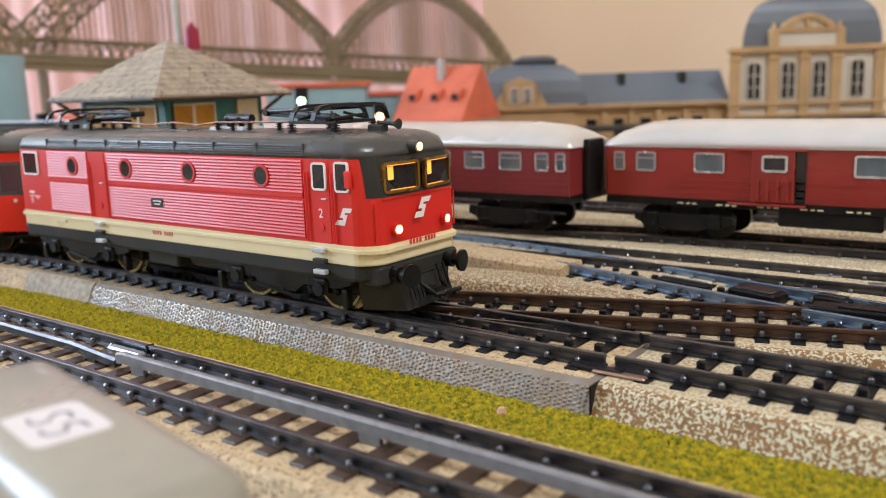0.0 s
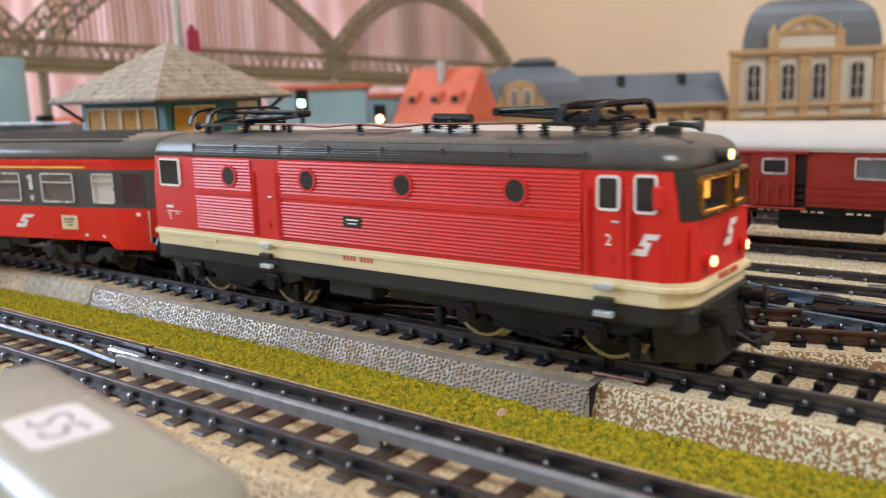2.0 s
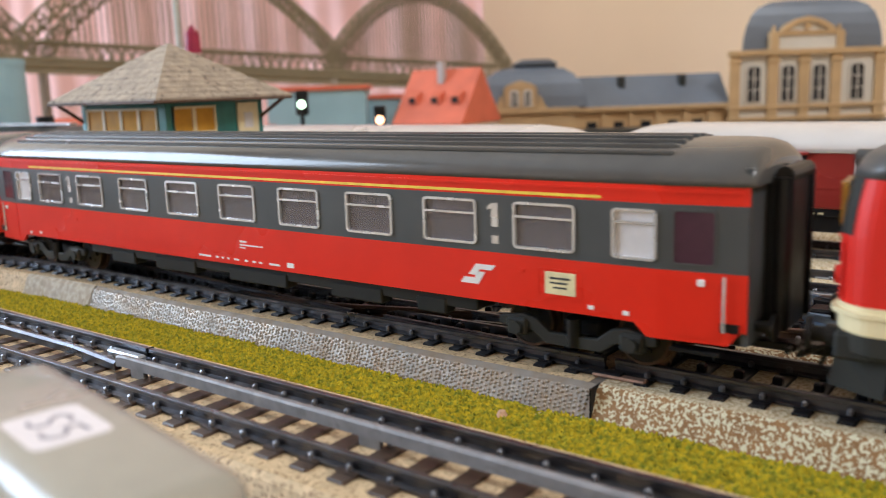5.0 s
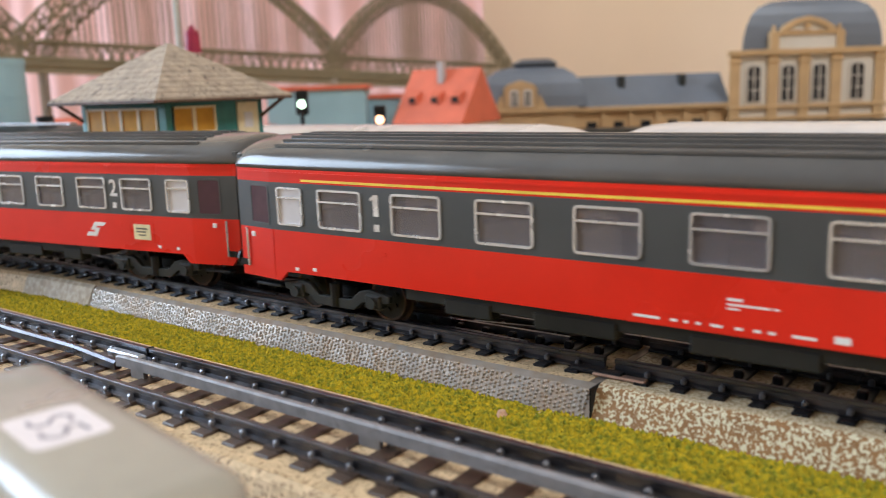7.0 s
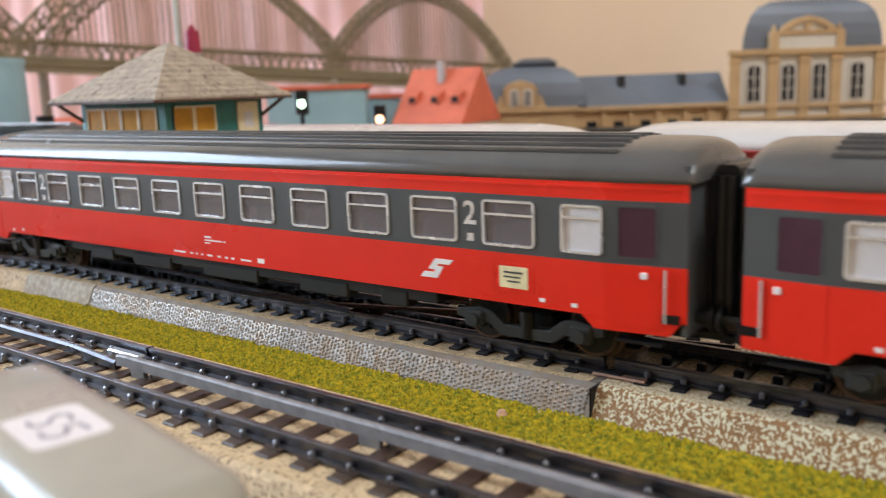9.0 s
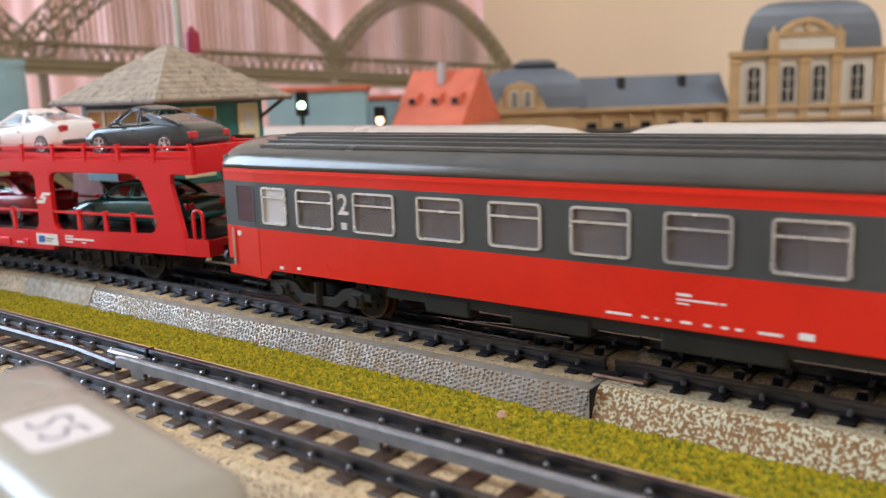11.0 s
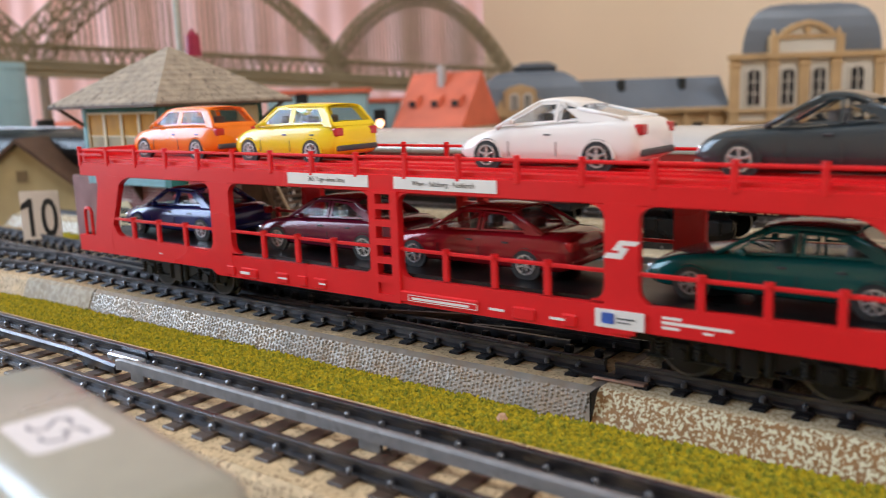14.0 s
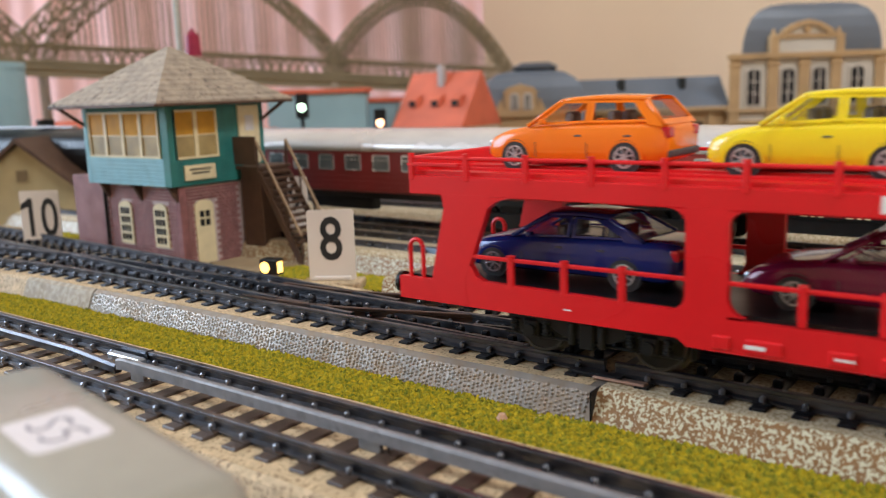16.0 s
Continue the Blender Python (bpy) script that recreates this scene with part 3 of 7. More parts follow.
def pantograph(parent, x, way_in):
    """A lowered single-arm pantograph: base frame on insulators, folded arms and a collector head."""
    p = part("pantograph", merged(box(x - 8, x + 8, -7.2, -6.4, 44.9, 45.6), box(x - 8, x + 8, 6.4, 7.2, 44.9, 45.6), box(x - 8, x - 7.2, -7, 7, 44.9, 45.6),
                                  box(x + 7.2, x + 8, -7, 7, 44.9, 45.6), box(x - 3, x + 3, -5, 5, 44.7, 46.4, 0.5)), M_BLACK, parent, "folded black pantograph")
    for dx in (-7.5, 7.5):
        for y in (-6.8, 6.8):
            bm = rod((x + dx, y, 42.4), (x + dx, y, 45), 0.5, 8)
            for i in range(4):
                rod((x + dx, y, 42.6 + i * 0.6), (x + dx, y, 42.9 + i * 0.6), 1.15, 10, bm=bm)
            part("insulator", bm, M_BLACK, p)
    k = x + way_in * 22
    bm = rod((x - way_in * 2, 0, 46), (k, 0, 47.6), 0.95, 8)
    rod((x - way_in * 5, -3.5, 45.8), (k - way_in * 1, -1.5, 47.0), 0.35, 6, bm=bm)
    rod((k, -2.4, 47.6), (k, 2.4, 47.6), 0.9, 10, bm=bm)
    part("lower_arm", bm, M_BLACK, p)
    bm = bmesh.new()
    for y0 in (-1.6, 1.6):
        rod((k, y0, 47.9), (x - way_in * 4, y0 * 3.6, 48.6), 0.5, 8, bm=bm)
    for i in (0.25, 0.5, 0.75):
        xx, yy = k + (x - way_in * 4 - k) * i, 1.6 + (5.8 - 1.6) * i
        rod((xx, -yy, 47.9 + 0.7 * i), (xx, yy, 47.9 + 0.7 * i), 0.3, 6, bm=bm)
    part("upper_arm", bm, M_BLACK, p)
    bm = bmesh.new()
    for dx in (-3.6, 3.6):
        xx = x - way_in * 3 + dx
        add(bm, swept([Vector((xx, y, z)) for y, z in ((-13.5, 45.6), (-12.6, 47.6), (-10.8, 48.9), (-8, 49.3), (8, 49.3), (10.8, 48.9), (12.6, 47.6), (13.5, 45.6))],
                      [(-0.75, -0.35), (0.75, -0.35), (0.75, 0.35), (-0.75, 0.35)]))
    for y in (-7, 7):
        rod((x - way_in * 3 - 4.4, y, 48.7), (x - way_in * 3 + 4.4, y, 48.7), 0.35, 6, bm=bm)
    for sx in (-1, 1):
        rod((x + sx * 6, -6, 45.8), (x + sx * 2, -2, 47.4), 0.35, 6, bm=bm)
        rod((x + sx * 6, 6, 45.8), (x + sx * 2, 2, 47.4), 0.35, 6, bm=bm)
        rod((x + sx * 5, -6.5, 46), (x + sx * 5, 6.5, 46.8), 0.3, 6, bm=bm)
    part("collector_head", bm, M_BLACK, p)


def loco_bogie(parent, x):
    b = part("bogie", merged(box(x - 24, x + 24, -11, 11, 4.5, 9.5, 0.6)), M_BLACK, parent)
    for side in (-1, 1):
        y0, y1 = (-15.4, -13.6) if side < 0 else (13.6, 15.4)
        beam = [(x - 25, 9.8), (x - 25, 8.2), (x - 20, 6.8), (x - 9, 6.8), (x - 6, 4.6), (x + 6, 4.6), (x + 9, 6.8), (x + 20, 6.8), (x + 25, 8.2), (x + 25, 9.8)]
        part("side_frame", prism(beam, y0, y1, bevel=0.25), M_BLACK, b)
        for dx in (-15, 15):
            bm = box(x + dx - 2.3, x + dx + 2.3, y0 - 0.8, y1 + 0.8, 5.0, 9.2, 0.6)
            rod((x + dx, y0 - 1.4, 6.6), (x + dx, y1 + 1.4, 6.6), 1.7, 14, bm=bm)
            part("axle_box", bm, M_BLACK, b)
            for k in (-4.2, 4.2):
                bm = rod((x + dx + k, (y0 + y1) / 2, 5.2), (x + dx + k, (y0 + y1) / 2, 9.4), 0.7, 8)
                for i in range(5):
                    rod((x + dx + k, (y0 + y1) / 2, 5.4 + i * 0.8), (x + dx + k, (y0 + y1) / 2, 5.8 + i * 0.8), 1.05, 10, bm=bm)
                part("spring", bm, M_BLACK, b)
        for dx in (-22.5, 22.5):
            part("brake_gear", box(x + dx - 0.9, x + dx + 0.9, y0 - 0.2, y1 + 0.2, 2.4, 7.0, 0.3), M_BLACK, b)
        part("sand_pipe", rod((x - 8, y0 - 0.2, 5.5), (x + 8, y0 - 0.2, 3.4), 0.45, 6), M_BLACK, b)
    for dx in (-15, 15):
        wheelset(parent, x + dx, 7.4)


def bowed(t, cx):
    """Rounds both fronts in plan: their middle stands before their corners."""
    done = set()
    for ob in t.children_recursive:
        if ob.type != "MESH" or ob.data in done:
            continue
        done.add(ob.data)
        for v in ob.data.vertices:
            d = abs(v.co.x / MM - cx)
            if d > 68:
                y = min(1.0, abs(v.co.y / MM) / 17.2)
                v.co.x = (cx + math.copysign(68 + (d - 68) * 0.90 - 2.6 * y ** 2.4 * min(1.0, (d - 68) / 9), v.co.x / MM - cx)) * MM


def electric_loco():
    t = thing("electric_locomotive", "red model electric locomotive with cream band and dark roof", "locomotive")
    cx, W = 2.0, 17.2
    # shell in four bands, each with its own colour
    part("frame_skirt", lofted([plan(77.5, 16.4, 5, 9.6, cx), plan(79, 16.9, 5, 10.4, cx), plan(79.4, 17.0, 5, 13.6, cx)]), M_UMBER, t)
    band = part("cream_band", lofted([plan(79.8, 17.25, 5, 13.55, cx), plan(80, 17.3, 5, 13.9, cx), plan(80, 17.3, 5, 18.1, cx)]), M_CREAM, t)
    part("ledge", frame_ring([(x, y) for x, y, z in plan(81.2, 17.6, 5, 0, cx)], [(x, y) for x, y, z in plan(79.5, 17.0, 5, 0, cx)], 16.4, 17.2, "z"), M_CREAM, band)
    body = part("body", lofted([plan(80, 17.2, 5, 18.05, cx), plan(80, 17.2, 5, 28.6, cx), plan(79.4, 17.2, 5, 33, cx), plan(78.4, 17.2, 5.2, 37.7, cx)]), M_RED, t)
    roof = part("roof", lofted([plan(78.6, 17.3, 5.4, 37.65, cx), plan(78.0, 17.2, 5.8, 39.2, cx), plan(76.8, 16.6, 6.2, 40.9, cx), plan(74.6, 15.2, 7, 42.0, cx),
                                plan(72, 12.4, 7, 42.7, cx), plan(69, 7, 6, 43.1, cx), plan(66, 2, 1.5, 43.2, cx)]), M_ROOF, t, smooth=False)
    for poly in roof.data.polygons:
        poly.use_smooth = abs(poly.normal.z) < 0.999
    # ribbed roof edge
    for side in (-1, 1):
        bm = bmesh.new()
        for i in range(5):
            z = 38.2 + i * 0.5
            y = 17.25 - max(0, z - 39.2) * 0.34
            box(-53, 60, side * y - 0.16, side * y + 0.16, z, z + 0.24, bm=bm)
        tagged(part("roof_ribs", bm, M_ROOF, roof), kind="stuff")
        for x in [-53 + i * 16.1 for i in range(8)]:
            part("roof_joint", box(x - 0.2, x + 0.2, side * 16.9 - 0.5, side * 16.9 + 0.5, 37.9, 41.0, 0.1), M_ROOF, roof)
    part("roof_walk", box(-50, 56, -15.6, -14.2, 41.5, 41.9, 0.12), M_ROOF, roof)
    part("roof_walk", box(-50, 56, 14.2, 15.6, 41.5, 41.9, 0.12), M_ROOF, roof)
    # ribbed side panels
    for side in (-1, 1):
        for x0, x1 in ((-53.2, -31.2), (-20.8, 59.2)):
            panel = part("ribbed_panel", box(x0, x1, side * W - 0.12, side * W + 0.12, 18.8, 37.2), M_RED, body, "horizontally ribbed red side panel")
            part("waist_strip", box(x0, x1, side * W - 0.42, side * W + 0.42, 28.3, 29.6, 0.12), M_RED, panel)
            z, mesh = 19.2, None
            while z < 36.9:
                if not 27.9 < z < 29.6:
                    if mesh is None:
                        ob = part("rib", prism([(-0.45, 0), (0.45, 0), (0.32, 0.42), (-0.32, 0.42)], x0, x1, "x"), M_RED, panel)
                        mesh = ob.data
                        ob.matrix_basis = at(0, side * W, z)
                    else:
                        put("rib", mesh, None, panel, at(0, side * W, z))
                z += 0.80
        for x in (-39.1, -11.4, 17.0, 45.2):
            circle = [(math.cos(a), math.sin(a)) for a in (i * math.tau / 24 for i in range(24))]
            ring = part("porthole", frame_ring([(x + u * 2.85, 33.1 + v * 2.85) for u, v in circle], [(x + u * 2.25, 33.1 + v * 2.25) for u, v in circle],
                                               *sorted((side * (W - 0.3), side * (W + 0.6)))), M_RED, body)
            part("inner_ring", frame_ring([(x + u * 2.4, 33.1 + v * 2.4) for u, v in circle], [(x + u * 2.05, 33.1 + v * 2.05) for u, v in circle],
                                          *sorted((side * W, side * (W + 0.56)))), M_RAIL, ring)
            part("pane", prism([(x + u * 2.3, 33.1 + v * 2.3) for u, v in circle], *sorted((side * (W + 0.38), side * (W + 0.48)))), M_PANE, ring)
    y = -W
    # doors, cab windows, rails and steps on both sides
    for side in (-1, 1):
        for x0, x1 in ((-30.6, -21.4), (60.4, 68.8)):
            door = part("door", prism([(x0 + 1.2, 18.3), (x1 - 1.2, 18.3), (x1 - 1.2, 37.4), (x0 + 1.2, 37.4)], side * W - 0.12, side * W + 0.12), M_RED, body)
            for x in (x0, x1):
                part("handrail", rod((x, side * 17.75, 18.4), (x, side * 17.75, 34.6), 0.32, 8), M_RED, door)
            part("handle", box((x0 + x1) / 2 + 0.6, (x0 + x1) / 2 + 2.2, side * 17.5 - 0.2, side * 17.5 + 0.2, 28.2, 28.7, 0.1), M_SILVER, door)
            part("lock", rod(((x0 + x1) / 2, side * 17.2, 21.8), ((x0 + x1) / 2, side * 17.55, 21.8), 1.0, 14), M_RED, door)
        window_frame(body, 62.4, 67.0, 30.4, 36.8, side * W, side, thick=0.5, mat=M_WHITE, behind=-0.14, proud=0.5)
        window_frame(body, 69.6, 76.2, 30.2, 37.1, side * W, side, thick=0.5, mat=M_WHITE, behind=-0.14, proud=0.5)
        window_frame(body, -69.2, -59.2, 29.6, 37.0, side * W, side, thick=0.55, mat=M_WHITE, behind=-0.14, proud=0.5)
        part("mirror", box(75.6, 78.6, side * 18.1 - 0.5, side * 18.1 + 0.5, 31.2, 35.2, 0.3), M_RED, body)
        for x in (-27.0, 64.0):
            for z in (16.3, 13.8, 11.2):
                part("step", box(x - 1.9, x + 1.9, side * 17.9 - 0.75, side * 17.9 + 0.75, z - 0.35, z + 0.75, 0.15), M_STEP if z != 13.8 else M_UMBER, t)
        part("works_plate", box(-0.7, 4.9, side * W - 0.5, side * W + 0.5, 23.0, 25.4, 0.15), M_UMBER, body)
        bars(body, "works_plate_print", 0, 23.2, ((0.4, 1.3, 3.6, 0.35), (0.9, 0.5, 2.6, 0.3)), side * W - (0.5 if side < 0 else -0.55))
        part("air_tank", rod((8, side * 10, 8.4), (22, side * 10, 8.4), 2.7, 16), M_UMBER, t)
        part("equipment_box", box(-10, 4, side * 11 - 3, side * 11 + 3, 5.6, 10, 0.5), M_UMBER, t)
        part("panel_cover", box(-52, -46, side * 17.3 - 0.25, side * 17.3 + 0.25, 15.4, 17.0, 0.15), M_CREAM, band)
    rail_logo(t, "emblem", 73.0, 24.7, 7.0, 4.0, y - 0.02)
    bars(t, "running_number", -1.5, 15.2, [(i * 1.05 + (1.0 if i > 3 else 0), 0, 0.62, 1.15) for i in range(8)], -17.32, M_REDPRINT)
    bars(t, "data_panel", -67, 20.5, [(0, 3.2, 3.4, 0.7), (0, 2.2, 6.5, 0.25), (1, 1.6, 1.2, 0.25), (4, 1.6, 1.8, 0.25), (1, 1.0, 1.2, 0.25), (1.2, 0.2, 1.1, 0.25)], -17.22)
    writing("cab_number", "2", 2.2, M_WHITE, t, at(64.6, -17.36, 25.0, 0, 90))
    # both fronts
    for end in (1, -1):
        def fx(v):
            return cx + end * v
        wall = part("windscreen_surround", lofted([[(fx(xx), yy, z) for xx, yy in [(L - 5.2 + 5.2 * math.sin(radians(a)), -(12.25 + 5.05 * math.cos(radians(a)))) for a in range(q, 91, 15)]
                                                    + [(L - 5.2 + 5.2 * math.sin(radians(a)), 12.25 + 5.05 * math.cos(radians(a))) for a in range(90, q - 1, -15)] + [(L - 7, 10), (L - 7, -10)]]
                                                   for z, L, q in ((28.9, 80.15, 45), (33, 79.6, 45), (37.72, 78.55, 45))]), M_UMBER, t,
                    "dark grey windscreen surround")
        for y0, y1 in ((-12.4, -1.0), (1.0, 12.4)):
            o, i = rounded(y0, y1, 29.6, 36.6, 1.0), rounded(y0 + 0.6, y1 - 0.6, 30.2, 36.0, 0.6)
            x0, x1 = sorted((fx(79.2), fx(80.35)))
            w = part("windscreen", frame_ring(o, i, x0, x1, "x"), material("brass_window_rim", (0.32, 0.17, 0.03), 0.3, 0.7) if end > 0 and y0 < 0 else bpy.data.materials["brass_window_rim"], t)
            a, b = sorted((fx(79.2), fx(79.4)))
            part("pane", prism(i, a, b, "x"), M_PANE, w)
            # glowing strips laid on the panes stand in for the cab's amber light
            if end > 0:
                a, b = sorted((fx(79.5), fx(79.62)))
                part("cab_lamp", prism(rounded(y0 + 1.8, y0 + 3.4, 32.6, 35.6, 0.2), a, b, "x"), M_AMBER, w)
                part("cab_lamp", box(a, b, y0 + 0.7, y1 - 0.7, 35.7, 35.95), M_AMBER, w)
                part("cab_lamp", box(a, b, y0 + 0.7, y1 - 0.7, 30.2, 30.36), M_AMBER, w)
        for yy in (-9.2, 9.2):
            lamp = part("headlamp", rod((fx(79.5), yy, 21.3), (fx(80.9), yy, 21.3), 1.55, 18), M_RED, t)
            part("bulb", rod((fx(80.6), yy, 21.3), (fx(81.1), yy, 21.3), 1.0, 16), M_LAMP if end > 0 else M_PANE, lamp)
            bm = rod((fx(79), yy * 1.08, 11.0), (fx(84.5), yy * 1.08, 11.0), 1.3, 14)
            rod((fx(79.4), yy * 1.08, 11.0), (fx(82), yy * 1.08, 11.0), 1.9, 14, bm=bm)
            rod((fx(84.4), yy * 1.08, 11.0), (fx(85.4), yy * 1.08, 11.0), 2.7, 18, bm=bm)
            part("buffer", bm, M_BLACK, t)
        lamp = part("top_lamp", rod((fx(76.5), 0, 39.4), (fx(79.6), 0, 39.4), 1.5, 16), M_ROOF, t)
        part("bulb", rod((fx(79.4), 0, 39.4), (fx(79.95), 0, 39.4), 0.95, 16), M_LAMP if end > 0 else M_PANE, lamp)
        part("buffer_beam", box(*sorted((fx(74), fx(80.6))), -15, 15, 8.6, 13.2, 0.6), M_UMBER, t)
        plough = [(fx(70), -13.5, 9), (fx(70), 13.5, 9), (fx(80), 10, 9), (fx(80), -10, 9)], [(fx(71), -13, 2.2), (fx(71), 13, 2.2), (fx(81.5), 8, 2.0), (fx(81.5), -8, 2.0)]
        part("snow_plough", lofted(plough), M_UMBER, t)
        bm = box(*sorted((fx(78), fx(88))), -1.6, 1.6, 4.6, 6.4, 0.4)
        rod((fx(87), -4.4, 5.6), (fx(88), 4.4, 5.6), 0.6, 8, bm=bm)
        rod((fx(82), -3.5, 7.5), (fx(88), -2.5, 4.4), 0.5, 6, bm=bm)
        rod((fx(82), 3.5, 7.5), (fx(88), 2.5, 4.4), 0.5, 6, bm=bm)
        part("coupler", bm, M_BLACK, t)
        for yy in (-6, -3.5, 4, 6.5):
            part("brake_hose", rod((fx(80.5), yy, 11), (fx(83), yy * 1.03, 4.5), 0.45, 6), M_BLACK, t)
        part("front_handrail", rod((fx(80.4), -13, 28.4), (fx(80.4), 13, 28.4), 0.2, 6), M_RED, t)
        for yy in (-14.6, 14.6):
            part("grab_rail", rod((fx(79.9), yy, 19), (fx(79.9), yy, 27.5), 0.25, 6), M_RED, t)
    rail_logo(t, "emblem", 0.0, 25.3, 5.4, 4.6, cx + 80.02, "front")
    bm = bmesh.new()
    for i in range(8):
        yy = -5.2 + i * 1.15 + (0.9 if i > 3 else 0)
        box(cx + 80.0, cx + 80.12, yy, yy + 0.75, 17.2, 18.3, bm=bm)
    part("running_number", bm, M_REDPRINT, t)
    # roof gear
    pantograph(t, 53.0, -1)
    pantograph(t, -52.0, 1)
    for x, yy in ((-36.8, -4), (-30.7, -4), (-6.6, -4), (13.5, -4), (20.9, -5), (26.6, -4), (38, -4)):
        insulator(t, x, yy, 42.6, 2.6)
    wire = [Vector((-45, -4, 45.2)), Vector((-36.8, -4, 45.2)), Vector((-30.7, -4, 45.2)), Vector((-18, -4, 44.5)), Vector((-6.6, -4, 45.2)), Vector((4, -4, 44.4)),
            Vector((13.5, -4, 45.2)), Vector((26.6, -4, 45.2)), Vector((38, -4, 45.3)), Vector((48, -4, 45.3))]
    part("roof_wire", swept(wire, [(math.cos(a) * 0.28, math.sin(a) * 0.28) for a in (i * math.tau / 6 for i in range(6))]), M_BROWN, t)
    breaker = part("main_switch", box(8, 23, -3, 4, 42.7, 43.9, 0.4), M_STEP, t, "grey roof switch with black barrels")
    part("barrel", rod((13, 0, 46.2), (23, 0, 46.0), 1.2, 12), M_BLACK, breaker)
    for x in (13.5, 18.5):
        bm = rod((x, 0, 43.8), (x, 0, 47), 0.8, 10)
        for i in range(4):
            rod((x, 0, 44.2 + i * 0.65), (x, 0, 44.5 + i * 0.65), 1.5, 12, bm=bm)
        part("barrel", bm, M_BLACK, breaker)
    part("roof_hatch", box(-26, 4, -7, 7, 42.9, 43.4, 0.3), M_ROOF, t)
    for end in (1, -1):
        horn = part("horn", box(cx + end * 67 - 2.5, cx + end * 67 + 2.5, -2.4, 0.2, 42.6, 44.6, 0.4), M_UMBER, t)
        bm = rod((cx + end * 67, -1, 45.0), (cx + end * 73, -1, 44.6), 0.5, 8)
        rod((cx + end * 72.4, -1, 44.65), (cx + end * 74, -1, 44.6), 0.6, 12, 1.3 if end > 0 else 1.3, bm=bm)
        part("trumpet", bm, M_UMBER, horn)
    bowed(t, cx)
    for x in (-42.3, 46.3):
        loco_bogie(t, x)
    part("underframe", box(-66, 70, -11, 11, 8.6, 11.0, 0.3), M_BLACK, t)
    return t

M_BANDGREY = material("anthracite_band_paint", (0.07, 0.075, 0.075), 0.36, 0.0, 0.1, 60, spec=0.35)
M_COACHROOF = material("worn_grey_roof", (0.085, 0.083, 0.078), 0.2, 0.1, 0.12, 70, 0.04, 900, coat=0.2)
M_YELLOW = material("yellow_stripe", (0.85, 0.64, 0.06), 0.4)
M_SEAT = material("dark_plum_seats", (0.10, 0.045, 0.055), 0.6, 0, 0.2)
M_COACHPANE = glass("smoked_coach_pane", (0.56, 0.52, 0.55), 0.07)
M_COACHPANE.node_tree.nodes["Principled BSDF"].inputs["IOR"].default_value = 1.52
M_COACHPANE.node_tree.nodes["Principled BSDF"].inputs["Transmission Weight"].default_value = 0.82
M_MILK = material("milky_pane", (0.62, 0.60, 0.60), 0.3, 0, 0.04)
M_DOORPANE = material("plum_door_pane", (0.07, 0.03, 0.045), 0.12, 0, 0.1)
M_LABEL = material("cream_label", (0.75, 0.66, 0.38), 0.5)
M_UNDER = material("olive_underframe", (0.022, 0.022, 0.019), 0.5, 0, 0.2, 100, spec=0.2)


def tapered(bm, start=112.0, full=127.0, by=0.1):
    for v in bm.verts:
        if abs(v.co.x) > start:
            v.co.y *= 1 - by * (abs(v.co.x) - start) / (full - start)
    return bm


def cuts(bm, at_x):
    """Cross cuts, so that long faces can taper."""
    for x in at_x:
        bmesh.ops.bisect_plane(bm, geom=bm.verts[:] + bm.edges[:] + bm.faces[:], plane_co=(x, 0, 0), plane_no=(1, 0, 0))
    return bm


def coach_bogie(parent, x):
    b = part("bogie", box(x - 4, x + 4, -11, 11, 4.6, 7.6, 0.4), M_BLACK, parent)
    for side in (-1, 1):
        y0, y1 = (-14.4, -12.9) if side < 0 else (12.9, 14.4)
        beam = [(x - 17, 7.2), (x - 17, 5.6), (x - 13, 5.0), (x - 9, 5.0), (x - 6, 2.8), (x + 6, 2.8), (x + 9, 5.0), (x + 13, 5.0), (x + 17, 5.6), (x + 17, 7.2),
                (x + 11, 8.2), (x + 8, 7.6), (x + 5, 5.2), (x - 5, 5.2), (x - 8, 7.6), (x - 11, 8.2)]
        part("side_frame", prism(beam, y0, y1, bevel=0.2), M_UMBER, b)
        for dx in (-12.4, 12.4):
            bm = box(x + dx - 2.4, x + dx + 2.4, y0 - 0.7, y1 + 0.7, 3.8, 7.4, 0.5)
            rod((x + dx, y0 - 1.3, 5.4), (x + dx, y1 + 1.3, 5.4), 1.35, 12, bm=bm)
            part("axle_box", bm, M_UMBER, b)
        bm = rod((x, (y0 + y1) / 2, 3.0), (x, (y0 + y1) / 2, 8.6), 1.5, 10)
        part("spring", bm, M_BLACK, b)
    for dx in (-12.4, 12.4):
        wheelset(parent, x + dx, 5.3, rim=M_RAIL_RUST)


